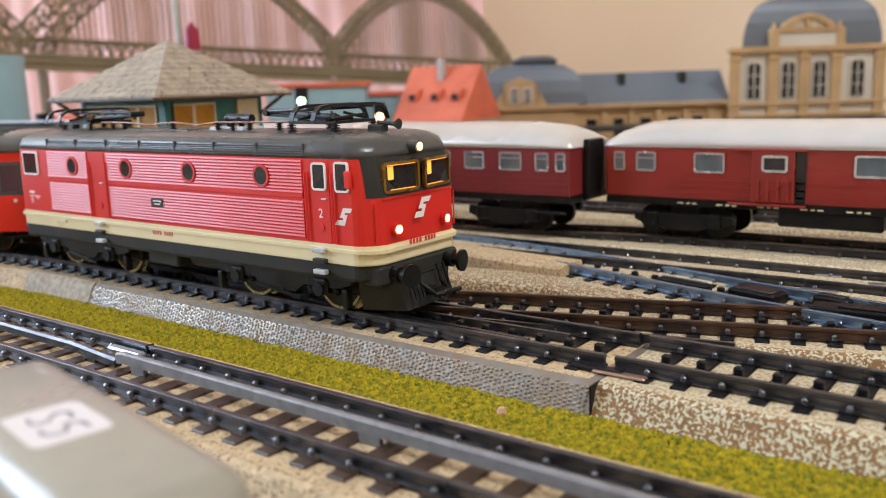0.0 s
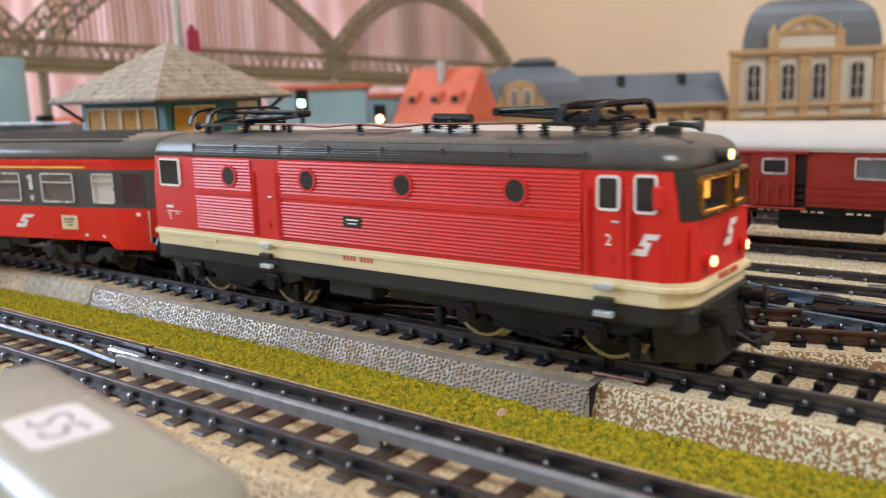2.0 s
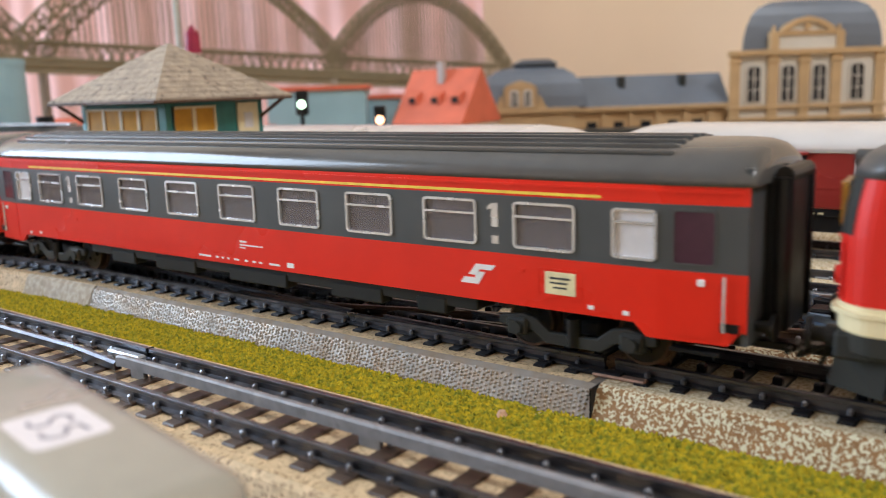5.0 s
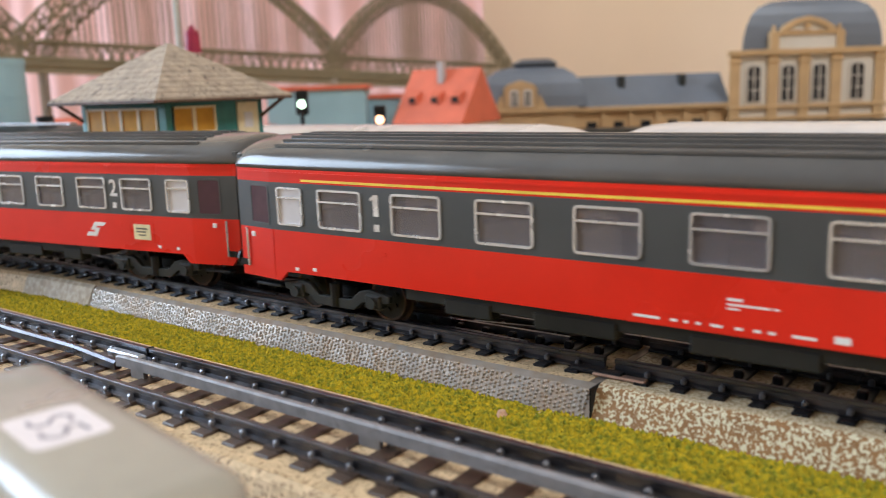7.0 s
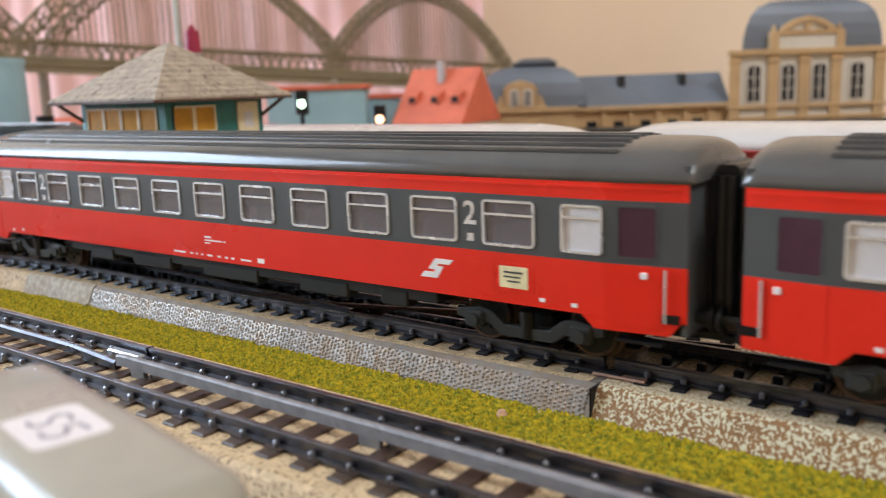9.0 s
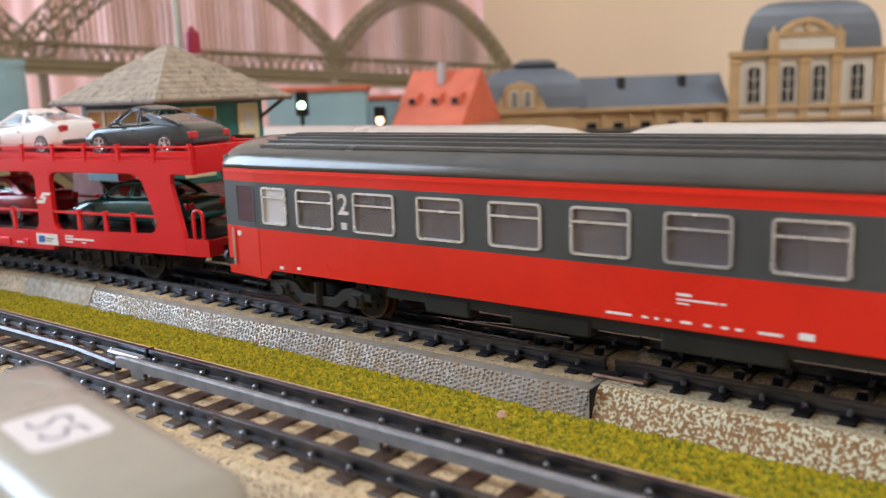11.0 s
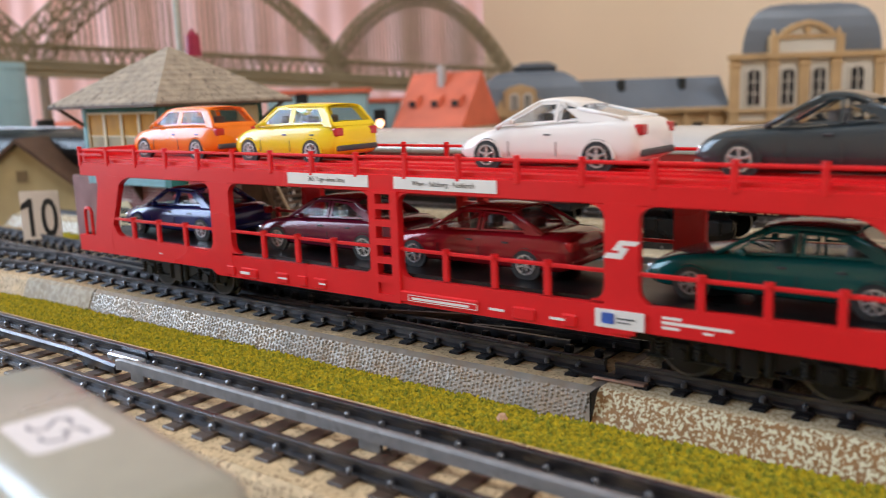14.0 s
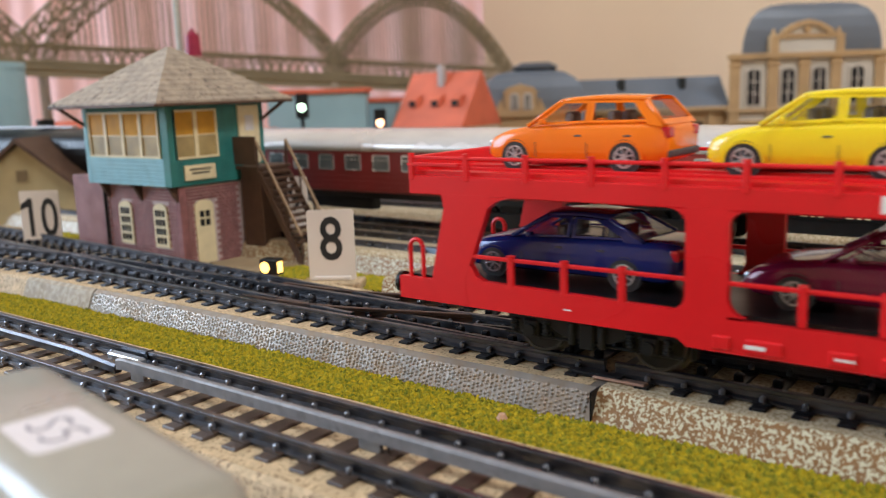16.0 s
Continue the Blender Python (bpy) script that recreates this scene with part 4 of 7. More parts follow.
def coach(first):
    t = thing("passenger_coach", "red and grey model %s-class coach with silver windows" % ("first" if first else "second"), "railway coach")
    n, pitch, w = (9, 22.25, 13.6) if first else (11, 18.3, 12.1)
    centres = [(i - (n - 1) / 2) * pitch for i in range(n)]
    W, E0, E1 = 16.3, -125.4, 127.2
    cutx = (-120, -112, 112, 120)
    openings = [(c - w / 2 + 0.4, c + w / 2 - 0.4, 22.3, 30.7) for c in centres] + [(a - 0.1, b + 0.1, 22.3, 30.7) for a, b in ((103.6, 111.4), (-109.2, -101.4))]
    for side in (-1, 1):
        y0, y1 = (-W, -W + 0.9) if side < 0 else (W - 0.9, W)
        skirt = [(E0, 8.0), (-110, 8.0), (-107.5, 10.4), (107.5, 10.4), (110, 8.0), (E1 - 3, 8.0), (E1 - 1, 10.5), (E1, 10.5), (E1, 20.6), (E0, 20.6)]
        low = part("lower_side", tapered(cuts(prism(skirt, y0, y1), cutx)), M_ORANGE_RED, t)
        band = part("window_band", tapered(cuts(holed(E0, E1, 20.6, 32.2, openings, y0, y1), cutx)), M_BANDGREY, t, "anthracite window band")
        part("upper_side", tapered(cuts(box(E0, E1, y0, y1, 32.2, 35.6), cutx)), M_ORANGE_RED, t)
        yo = -W if side < 0 else W
        if first:
            part("class_stripe", box(-101, 101, yo - 0.06, yo + 0.06, 32.6, 33.15), M_YELLOW, t)
        part("gutter", tapered(cuts(box(E0 + 1, E1 - 1, yo - 0.25, yo + 0.25, 34.2, 34.7), cutx)), M_ORANGE_RED, t)
        for c in centres:
            window_frame(t, c - w / 2, c + w / 2, 21.9, 31.1, yo, side, bar=28.0, pane=M_COACHPANE, thick=0.5, r=1.0, behind=0.55)
        for end in (-1, 1):
            a, b = (103.2, 111.8) if end > 0 else (-109.6, -101.0)
            window_frame(t, a, b, 21.9, 31.1, yo, side, bar=28.4, pane=M_MILK, thick=0.5, r=0.9)
            d0, d1 = (113.6, 122.8) if end > 0 else (-121.0, -111.8)
            k = 1 - 0.1 * (118 - 112) / 15
            yd = yo * k
            door = part("door", tapered(prism([(d0, 9), (d1, 9), (d1, 20.6), (d0, 20.6)], yo - 0.12, yo + 0.12)), M_ORANGE_RED, low)
            ring = frame_ring(rounded(d0 + 0.8, d1 - 0.8, 21.6, 31.4, 0.8), rounded(d0 + 1.2, d1 - 1.2, 22.0, 31.0, 0.5), yo - 0.15, yo + 0.2)
            wd = part("door_window", tapered(ring), M_BANDGREY, t)
            part("pane", tapered(prism(rounded(d0 + 1.2, d1 - 1.2, 22, 31, 0.5), yo - 0.02, yo + 0.1)), M_DOORPANE, wd)
            part("handrail", rod((end * 122.9 + 0.7, yd * 1.0, 10.5), (end * 122.9 + 0.7, yd * 1.0, 20.2), 0.28, 8), M_SILVER, t)
            part("door_button", box(end * 119.6 - 0.6, end * 119.6 + 0.6, yd - 0.35, yd + 0.35, 18.2, 19.4, 0.1), M_WHITE, t)
            part("foot_step", box(d0, d1, side * 13.6 - 1.2, side * 13.6 + 1.2, 5.6, 6.3, 0.15), M_BLACK, t)
            x = end * (centres[-1] - pitch / 2 if n % 2 else 0)
            text = "1" if first else "2"
            writing("class_number", text, 4.8, M_SILVER, t, at(x, yo + side * 0.08, 27.9, 0 if side < 0 else 180, 90), bold=0.12, squeeze=1.7 if text == "1" else 1.0)
            part("class_mark", box(x - 0.8, x + 0.8, yo - 0.07, yo + 0.07, 22.4, 24.0), M_SILVER, t)
    for x, z in ((73.5, 15.8),):
        rail_logo(t, "emblem", x, z, 7.2, 4.2, -W - 0.02)
    plate = part("notice_plate", box(89.2, 95.8, -W - 0.12, -W, 13.6, 18.0, 0.05), M_LABEL, t, "cream notice plate")
    bars(plate, "notice_print", 90, 14.4, ((0.3, 2.2, 4.4, 0.4), (0.3, 1.3, 3.8, 0.35), (1.0, 0.4, 3.0, 0.35)), -W - 0.13, M_BANDGREY)
    part("panel_edge", frame_ring(rounded(87.6, 97.2, 12.9, 18.6, 0.4), rounded(87.9, 96.9, 13.2, 18.3, 0.3), -W - 0.08, -W + 0.05), M_ORANGE_RED, t)
    bars(t, "data_print", -0.1 if first else -3.5, 13.0, [(0, 3.4, 2.6, 0.5), (0, 2.6, 7.2, 0.35), (7.6, 2.6, 1.0, 0.35), (0, 1.9, 2.2, 0.3)], -W - 0.02)
    strip = ((0, 5.0), (7.0, 1.2), (9.4, 0.8), (11.6, 0.8), (14.2, 2.0), (18.4, 1.2), (21.4, 1.2), (23.8, 1.2), (27.6, 3.8), (34.0, 2.4))
    bars(t, "data_print", -17.0, 11.5, [(dx, 0, w2, 0.5 if dx < 34 else 1.2) for dx, w2 in strip], -W - 0.02)
    for x, z in ((84, 17.2), (-76, 17.0), (99, 11.6), (106, 11.4), (-98, 11.4), (-104, 11.0)):
        part("small_mark", box(x - 0.6, x + 0.6, -W - 0.15, -W, z, z + 0.8, 0.05), M_ORANGE_RED if z > 16 else M_WHITE, t)
    # roof
    def section(x, k, drop):
        arc = [(-16.35, 35.4), (-16.2, 36.6), (-15.4, 38.6), (-13.6, 40.6), (-10.8, 42.1), (-7, 43.2), (-3, 43.8), (0, 43.95)]
        arc += [(-y, z) for y, z in arc[-2::-1]]
        return [(x, y * k, 35.4 + (z - 35.4) * 0.87 * drop) for y, z in arc]
    shape = ((0, 0.88, 0.5), (0.5, 0.9, 0.76), (1.4, 0.915, 0.9), (3.2, 0.93, 0.975), (7, 0.955, 1.0), (14, 1, 1))
    roof = part("roof", lofted([section(E0 - 1 + d, k, h) for d, k, h in shape] + [section(E1 + 1 - d, k, h) for d, k, h in shape[::-1]]), M_COACHROOF, t, smooth=True)
    bm = bmesh.new()
    for y, z in ((-12.4, 41.3), (-9.6, 42.45), (-6.6, 43.25), (-3.4, 43.75), (0, 43.9), (3.4, 43.75), (6.6, 43.25), (9.6, 42.45), (12.4, 41.3)):
        box(-113, 113, y - 0.5, y + 0.5, 35.4 + (z - 35.4) * 0.87 - 0.2, 35.4 + (z - 35.4) * 0.87 + 0.55, 0.12, bm=bm)
    tagged(part("roof_ribs", bm, M_COACHROOF, roof), kind="stuff")
    # ends
    for end in (-1, 1):
        x0, x1 = (E1 - 1, E1 + 0.2) if end > 0 else (E0 - 0.2, E0 + 1)
        part("end_wall", box(x0, x1, -14.3, 14.3, 8.2, 38.5), M_BANDGREY, t)
        g = prism(rounded(-6.4, 6.4, 9.5, 37, 2.0), *sorted((end * 127, end * 131.2)), axis="x")
        gang = part("gangway", g, M_BLACK, t, "black rubber gangway")
        for yy in (-6.8, 6.8):
            part("rubber_roll", rod((end * 130.4, yy, 10), (end * 130.4, yy, 36.5), 1.5, 12), M_BLACK, gang)
        part("rubber_roll", rod((end * 130.4, -6.8, 36.8), (end * 130.4, 6.8, 36.8), 1.5, 12), M_BLACK, gang)
        for yy in (-10, 10):
            bm = rod((end * 126, yy, 11), (end * 130, yy, 11), 1.1, 12)
            rod((end * 130, yy, 11), (end * 130.8, yy, 11), 2.4, 16, bm=bm)
            part("buffer", bm, M_BLACK, t)
        bm = box(*sorted((end * 112, end * 132)), -1.4, 1.4, 4.4, 6.0, 0.3)
        rod((end * 131, -3.6, 5.2), (end * 131, 3.6, 5.2), 0.6, 8, bm=bm)
        part("coupler", bm, M_BLACK, t)
        part("buffer_beam", box(*sorted((end * 122, end * 127)), -13, 13, 7.6, 12, 0.4), M_BLACK, t)
    part("floor", box(-126, 126, -15.2, 15.2, 10.4, 12.0), M_BLACK, t)
    part("underframe", box(-72, 72, -14.6, 14.6, 7.4, 10.6, 0.3), M_UNDER, t)
    for x, l in ((-55, 12), (-30, 18), (4, 22), (38, 16), (60, 8)):
        part("equipment_box", box(x - l / 2, x + l / 2, -15.0, -11, 5.6, 9.2, 0.4), M_UNDER, t)
    # compartments
    bm = bmesh.new()
    for c in centres:
        for k in (-1, 1):
            box(c + k * pitch * 0.40 - 1.6, c + k * pitch * 0.40 + 1.6, -12, 6, 12, 25.5, 0.6, bm=bm)
    box(-112, 112, 7.0, 7.6, 12, 22, bm=bm)
    part("seats", bm, M_SEAT, t)
    part("partition", box(-113, -112.4, -15, 15, 12, 35), M_SEAT, t)
    part("partition", box(112.4, 113, -15, 15, 12, 35), M_SEAT, t)
    for x in (-94, 94):
        coach_bogie(t, x)
    return t

M_CARRIER = material("scarlet_plastic", (0.70, 0.014, 0.017), 0.3, 0.0, 0.05, 60, 0.03, 1500, spec=0.35)
M_TYRE = material("black_tyre", (0.016, 0.016, 0.016), 0.6)
M_RIM = material("silver_rim", (0.6, 0.6, 0.62), 0.25, 0.7, 0.1)
M_CARPANE = glass("clear_car_pane", (0.80, 0.81, 0.81), 0.02)
M_CARPANE.node_tree.nodes["Principled BSDF"].inputs["IOR"].default_value = 1.18
M_CARSEAT = material("grey_car_seat", (0.16, 0.14, 0.13), 0.6)
M_HOLLOW = material("dark_car_hollow", (0.03, 0.028, 0.028), 0.6)
M_TAIL = material("red_tail_lamp", (0.45, 0.01, 0.015), 0.2, coat=0.5)
M_BUMPER = material("grey_bumper", (0.06, 0.06, 0.065), 0.45)
M_BLUEPRINT = material("blue_print", (0.05, 0.12, 0.5), 0.5)


def fillet(cx, cz, r, qx, qz, y0, y1):
    """A rounded inner corner; qx and qz point from the corner into the opening."""
    pts = [(cx, cz)]
    for i in range(6):
        a = radians(90 * i / 5)
        pts.append((cx + qx * r * (1 - math.sin(a)), cz + qz * r * (1 - math.cos(a))))
    return prism(pts, y0, y1)


def carrier_bogie(parent, x):
    b = part("bogie", box(x - 4, x + 4, -11, 11, 4.4, 8.2, 0.4), M_BLACK, parent)
    for side in (-1, 1):
        y0, y1 = (-13.6, -12.4) if side < 0 else (12.4, 13.6)
        yo = y0 if side < 0 else y1
        beam = [(x - 18, 8.8), (x - 18, 7.4), (x - 9, 7.0), (x - 5, 5.0), (x + 5, 5.0), (x + 9, 7.0), (x + 18, 7.4), (x + 18, 8.8)]
        part("side_frame", prism(beam, y0, y1, bevel=0.2), M_BLACK, b)
        for dx in (-12.6, 12.6):
            bm = box(x + dx - 1.9, x + dx + 1.9, y0 - 0.5, y1 + 0.5, 4.2, 8.0, 0.5)
            rod((x + dx, yo, 5.6), (x + dx, yo + side * 1.0, 5.6), 1.3, 14, bm=bm)
            part("axle_box", bm, M_BLACK, b)
            for k in (-3.6, 3.6):
                bm = rod((x + dx + k, yo, 4.8), (x + dx + k, yo, 7.8), 0.5, 8)
                for i in range(4):
                    rod((x + dx + k, yo, 5.0 + i * 0.75), (x + dx + k, yo, 5.4 + i * 0.75), 0.85, 10, bm=bm)
                part("spring", bm, M_BLACK, b)
        bm = box(x - 1.6, x + 1.6, y0 - 0.7, y1 + 0.7, 3.4, 8.6, 0.3)
        rod((x - 3.2, yo, 4.0), (x - 3.2, yo, 8.2), 0.8, 10, bm=bm)
        rod((x + 3.2, yo, 4.0), (x + 3.2, yo, 8.2), 0.8, 10, bm=bm)
        part("bolster_spring", bm, M_BLACK, b)
        part("brake_rod", rod((x - 19, yo * 0.97, 4.4), (x + 19, yo * 0.97, 4.4), 0.3, 6), M_BLACK, b)
        for dx in (-19.4, -6.0, 6.0, 19.4):
            part("brake_shoe", box(x + dx - 0.6, x + dx + 0.6, side * 8.6 - 1, side * 8.6 + 1, 3.0, 7.6, 0.3), M_BLACK, b)
    for dx in (-12.6, 12.6):
        wheelset(parent, x + dx, 5.6, rim=M_RAIL)


def lowered(t):
    """Sets the upper deck and its railings lower on the pillars, with a shallower side beam."""
    done = set()
    for ob in t.children_recursive:
        if ob.data not in done:
            done.add(ob.data)
            for v in ob.data.vertices:
                z = v.co.z / MM
                v.co.z -= MM * (1.0 * min(1.0, max(0.0, (z - 27) / 6)) + 1.2 * min(1.0, max(0.0, (z - 33.4) / 5.2)))


def car_carrier():
    t = thing("car_transporter", "scarlet two-deck model car transporter wagon with railings", "freight wagon")
    for side in (-1, 1):
        y0, y1 = (-17.0, -15.4) if side < 0 else (15.4, 17.0)
        yo = -17.0 if side < 0 else 17.0
        s = part("side_frame", box(-119, 119, y0, y1, 33.2, 38.2, 0.2), M_CARRIER, t)
        low = [(-122.5, 9.4), (-60, 9.4), (-58, 8.0), (58, 8.0), (60, 9.4), (122.5, 9.4), (122.5, 14.2), (112, 14.2), (112, 15.2), (58, 14.4), (52, 13.8), (-52, 13.8), (-58, 14.4), (-112, 15.2), (-112, 14.2), (-122.5, 14.2)]
        part("lower_beam", prism(low, y0, y1), M_CARRIER, s)
        for x0, x1 in ((-58.6, -51.2), (53.2, 59.9)):
            bm = box(x0, x1, y0 - 0.06, y1 + 0.06, 9.7, 33.5)
            for cx, q in ((x0, -1), (x1, 1)):
                for cz, k in ((14.3, 1), (33.2, -1)):
                    add(bm, fillet(cx, cz, 3.0, q, k, y0 - 0.04, y1 + 0.04))
            part("pillar", bm, M_CARRIER, s)
        bm = holed(-3.4, 4.8, 8.0, 33.5, [(-1.4, 2.8, z, z + 2.6) for z in (9.6, 13.9, 18.0, 22.1, 26.2, 30.2)], y0 - (0.5 if side < 0 else 0), y1 + (0.5 if side > 0 else 0))
        for cx, q in ((-3.4, -1), (4.8, 1)):
            for cz, k in ((13.8, 1), (33.2, -1)):
                add(bm, fillet(cx, cz, 2.6, q, k, y0 - 0.04, y1 + 0.04))
        part("ladder_pillar", bm, M_CARRIER, s)
        for e in (-1, 1):
            bm = prism([(e * 114.2, 9.7), (e * 104.2, 9.7), (e * 105.2, 14.6), (e * 98.2, 33.5), (e * 110.5, 33.5), (e * 110.2, 31.8), (e * 110.0, 30.0), (e * 113.6, 14.4)][::e], y0 - 0.06, y1 + 0.06)
            add(bm, prism([(e * 105.2, 15), (e * 100.3, 15), (e * 102.4, 15.9), (e * 103.7, 18.2)], y0 - 0.04, y1 + 0.04))
            add(bm, prism([(e * 98.3, 33.3), (e * 94.3, 33.3), (e * 97.0, 32.4), (e * 99.2, 30.6)], y0 - 0.04, y1 + 0.04))
            part("end_pillar", bm, M_CARRIER, s)
            hoop = [Vector((e * (118.3 + 1.7 * math.cos(w)), yo * 0.94, 20.6 + 1.7 * math.sin(w))) for w in (math.pi * i / 8 for i in range(9))]
            hoop = [Vector((e * 120.0, yo * 0.94, 13))] + hoop + [Vector((e * 116.6, yo * 0.94, 13))]
            part("end_hoop", merged(*[rod(p, q, 0.5, 8) for p, q in zip(hoop, hoop[1:])]), M_CARRIER, s)
            part("deck_end_rail", box(*sorted((e * 106, e * 119)), yo - 0.3, yo + 0.3, 40.2, 41.0, 0.15), M_CARRIER, s)
        # railings
        part("upper_rail", box(-119, 119, yo * 0.975 - 0.4, yo * 0.975 + 0.4, 41.6, 42.3, 0.2), M_CARRIER, s)
        posts = [-118.2 + i * 13.9 for i in range(18)]
        mesh = None
        for x in posts:
            if mesh is None:
                ob = part("railing_post", merged(box(-0.6, 0.6, -0.5, 0.5, 37.0, 42.4, 0.15), rod((0, 0, 42.1), (0, 0, 42.9), 0.7, 8)), M_CARRIER, s)
                mesh = ob.data
                ob.matrix_basis = at(x, yo * 0.985, 0)
            else:
                put("railing_post", mesh, None, s, at(x, yo * 0.985, 0))
        for x0, x1 in ((-106, -58.6), (-51.2, -3.4), (4.8, 53.2), (59.9, 105)):
            rail = part("lower_rail", box(x0, x1, yo * 0.975 - 0.35, yo * 0.975 + 0.35, 19.6, 20.4, 0.15), M_CARRIER, s)
            n = 4
            for i in range(1, n):
                x = x0 + (x1 - x0) * i / n
                part("lower_post", merged(box(x - 0.7, x + 0.7, yo * 0.975 - 0.5, yo * 0.975 + 0.5, 14, 20.2, 0.15), rod((x, yo * 0.975, 20), (x, yo * 0.975, 20.9), 0.9, 8)), M_CARRIER, s)
        for x, l in ((-52, 3), (-45, 6), (-33, 4), (-26, 3), (-20, 4), (14, 22), (36, 5), (46, 3), (57, 5)):
            part("sole_bar_box", box(x - l / 2, x + l / 2, yo - 0.45, yo + 0.45, 8.5, 11.0, 0.25), M_CARRIER, s)
    part("upper_deck", box(-119, 119, -15.6, 15.6, 37.8, 39.16), M_CARRIER, t)
    for y in (-11.6, -5.4, 5.4, 11.6):
        part("wheel_guide", box(-117, 117, y - 0.3, y + 0.3, 39.1, 39.8, 0.1), M_CARRIER, t)
    part("lower_deck", box(-121, 121, -15.6, 15.6, 13.2, 14.6), M_BLACK, t)
    part("underframe", box(-62, 62, -13, 13, 6.8, 12), M_BLACK, t)
    for e in (-1, 1):
        part("end_beam", box(*sorted((e * 119, e * 122.5)), -16, 16, 9.4, 14.0, 0.2), M_CARRIER, t)
        part("end_flap", box(*sorted((e * 117.6, e * 119.4)), -15.6, 15.6, 33.4, 42.2, 0.2), M_CARRIER, t)
        for yy in (-10, 10):
            bm = rod((e * 121, yy, 11), (e * 127, yy, 11), 1.1, 12)
            rod((e * 127, yy, 11), (e * 128, yy, 11), 2.4, 16, bm=bm)
            part("buffer", bm, M_BLACK, t)
        bm = box(*sorted((e * 108, e * 128)), -1.4, 1.4, 4.4, 6.0, 0.3)
        rod((e * 127.4, -3.4, 5.2), (e * 127.4, 3.4, 5.2), 0.6, 8, bm=bm)
        part("coupler", bm, M_BLACK, t)
        carrier_bogie(t, e * 79)
    rail_logo(t, "emblem", 56.6, 24.2, 6.0, 3.4, -17.02)
    p = part("sign_plate", box(51.6, 61.2, -17.5, -17.2, 9.6, 13.0), M_WHITE, t)
    part("sign_emblem", box(53, 55.4, -17.58, -17.5, 10.4, 12.4, 0.2), M_BLUEPRINT, p)
    bars(p, "sign_print", 56, 11, ((0, 0.4, 3.6, 0.3), (0, -0.3, 2.6, 0.25)), -17.5, M_BANDGREY)
    bars(t, "data_print", 64.4, 10.6, [(0, 1.9, 3.6, 0.5), (0, 1.0, 12.5, 0.55), (0, 0.1, 3.2, 0.5)], -17.02)
    bars(t, "data_print", 7, 9.0, [(0, 1.2, 18, 0.15), (0, 0, 18, 0.15), (0, 0.1, 0.15, 1.1), (18, 0.1, 0.15, 1.1), (1, 0.35, 15, 0.5)], -17.5)
    bars(t, "data_print", -48, 9.4, [(0, 0, 3.4, 0.7), (14, 0.2, 3, 0.4), (28, 0.2, 2, 0.4), (76, 0.2, 3.6, 0.5), (90, 0.2, 3.2, 0.5), (-34, 2.2, 1.6, 0.3), (120, 1.4, 1.8, 0.4)], -17.48)
    lowered(t)
    for x0, x1, text in ((-28.7, -3.4, "365 Tage ohne Stau"), (4.0, 30.2, "Wien - Salzburg - Feldkirch")):
        p = part("sign_plate", box(x0, x1, -17.22, -17.0, 33.1, 35.7), M_WHITE, t, "white sign with dark lettering")
        writing("sign_lettering", text, 1.05, M_BANDGREY, p, at((x0 + x1) / 2, -17.26, 34.4, 0, 90), 0.02)
    return t


# car shapes, front towards -x: the upper line of the body and the cabin's corners, as shares of the length and heights in mm
SHAPES = {  # upper line, cabin (base front, roof front, roof rear, base rear, rear window's foot), roof, half width
    "hatch": ([(0, 5.8), (0.03, 7.4), (0.12, 8.8), (0.27, 9.9), (0.45, 10.3), (0.8, 10.6), (0.95, 10.5), (1, 9.4)], (0.25, 0.43, 0.87, 0.975, 0.25), 16.0, 9.2),
    "sedan": ([(0, 5.2), (0.03, 6.8), (0.12, 8.2), (0.28, 9.3), (0.5, 9.7), (0.8, 10.1), (0.95, 9.9), (1, 8.6)], (0.27, 0.43, 0.70, 0.86, 0.5), 15.0, 9.6),
    "coupe": ([(0, 4.8), (0.04, 6.6), (0.15, 8.4), (0.28, 9.5), (0.6, 10.3), (0.85, 11.0), (0.96, 10.8), (1, 9.2)], (0.23, 0.46, 0.66, 0.92, 0.12), 15.4, 9.2),
    "sports": ([(0, 4.6), (0.03, 6.6), (0.1, 8.2), (0.27, 8.9), (0.5, 9.3), (0.75, 10.0), (0.9, 9.3), (1, 7.0)], (0.27, 0.46, 0.61, 0.91, 0.22), 14.9, 9.6),
}


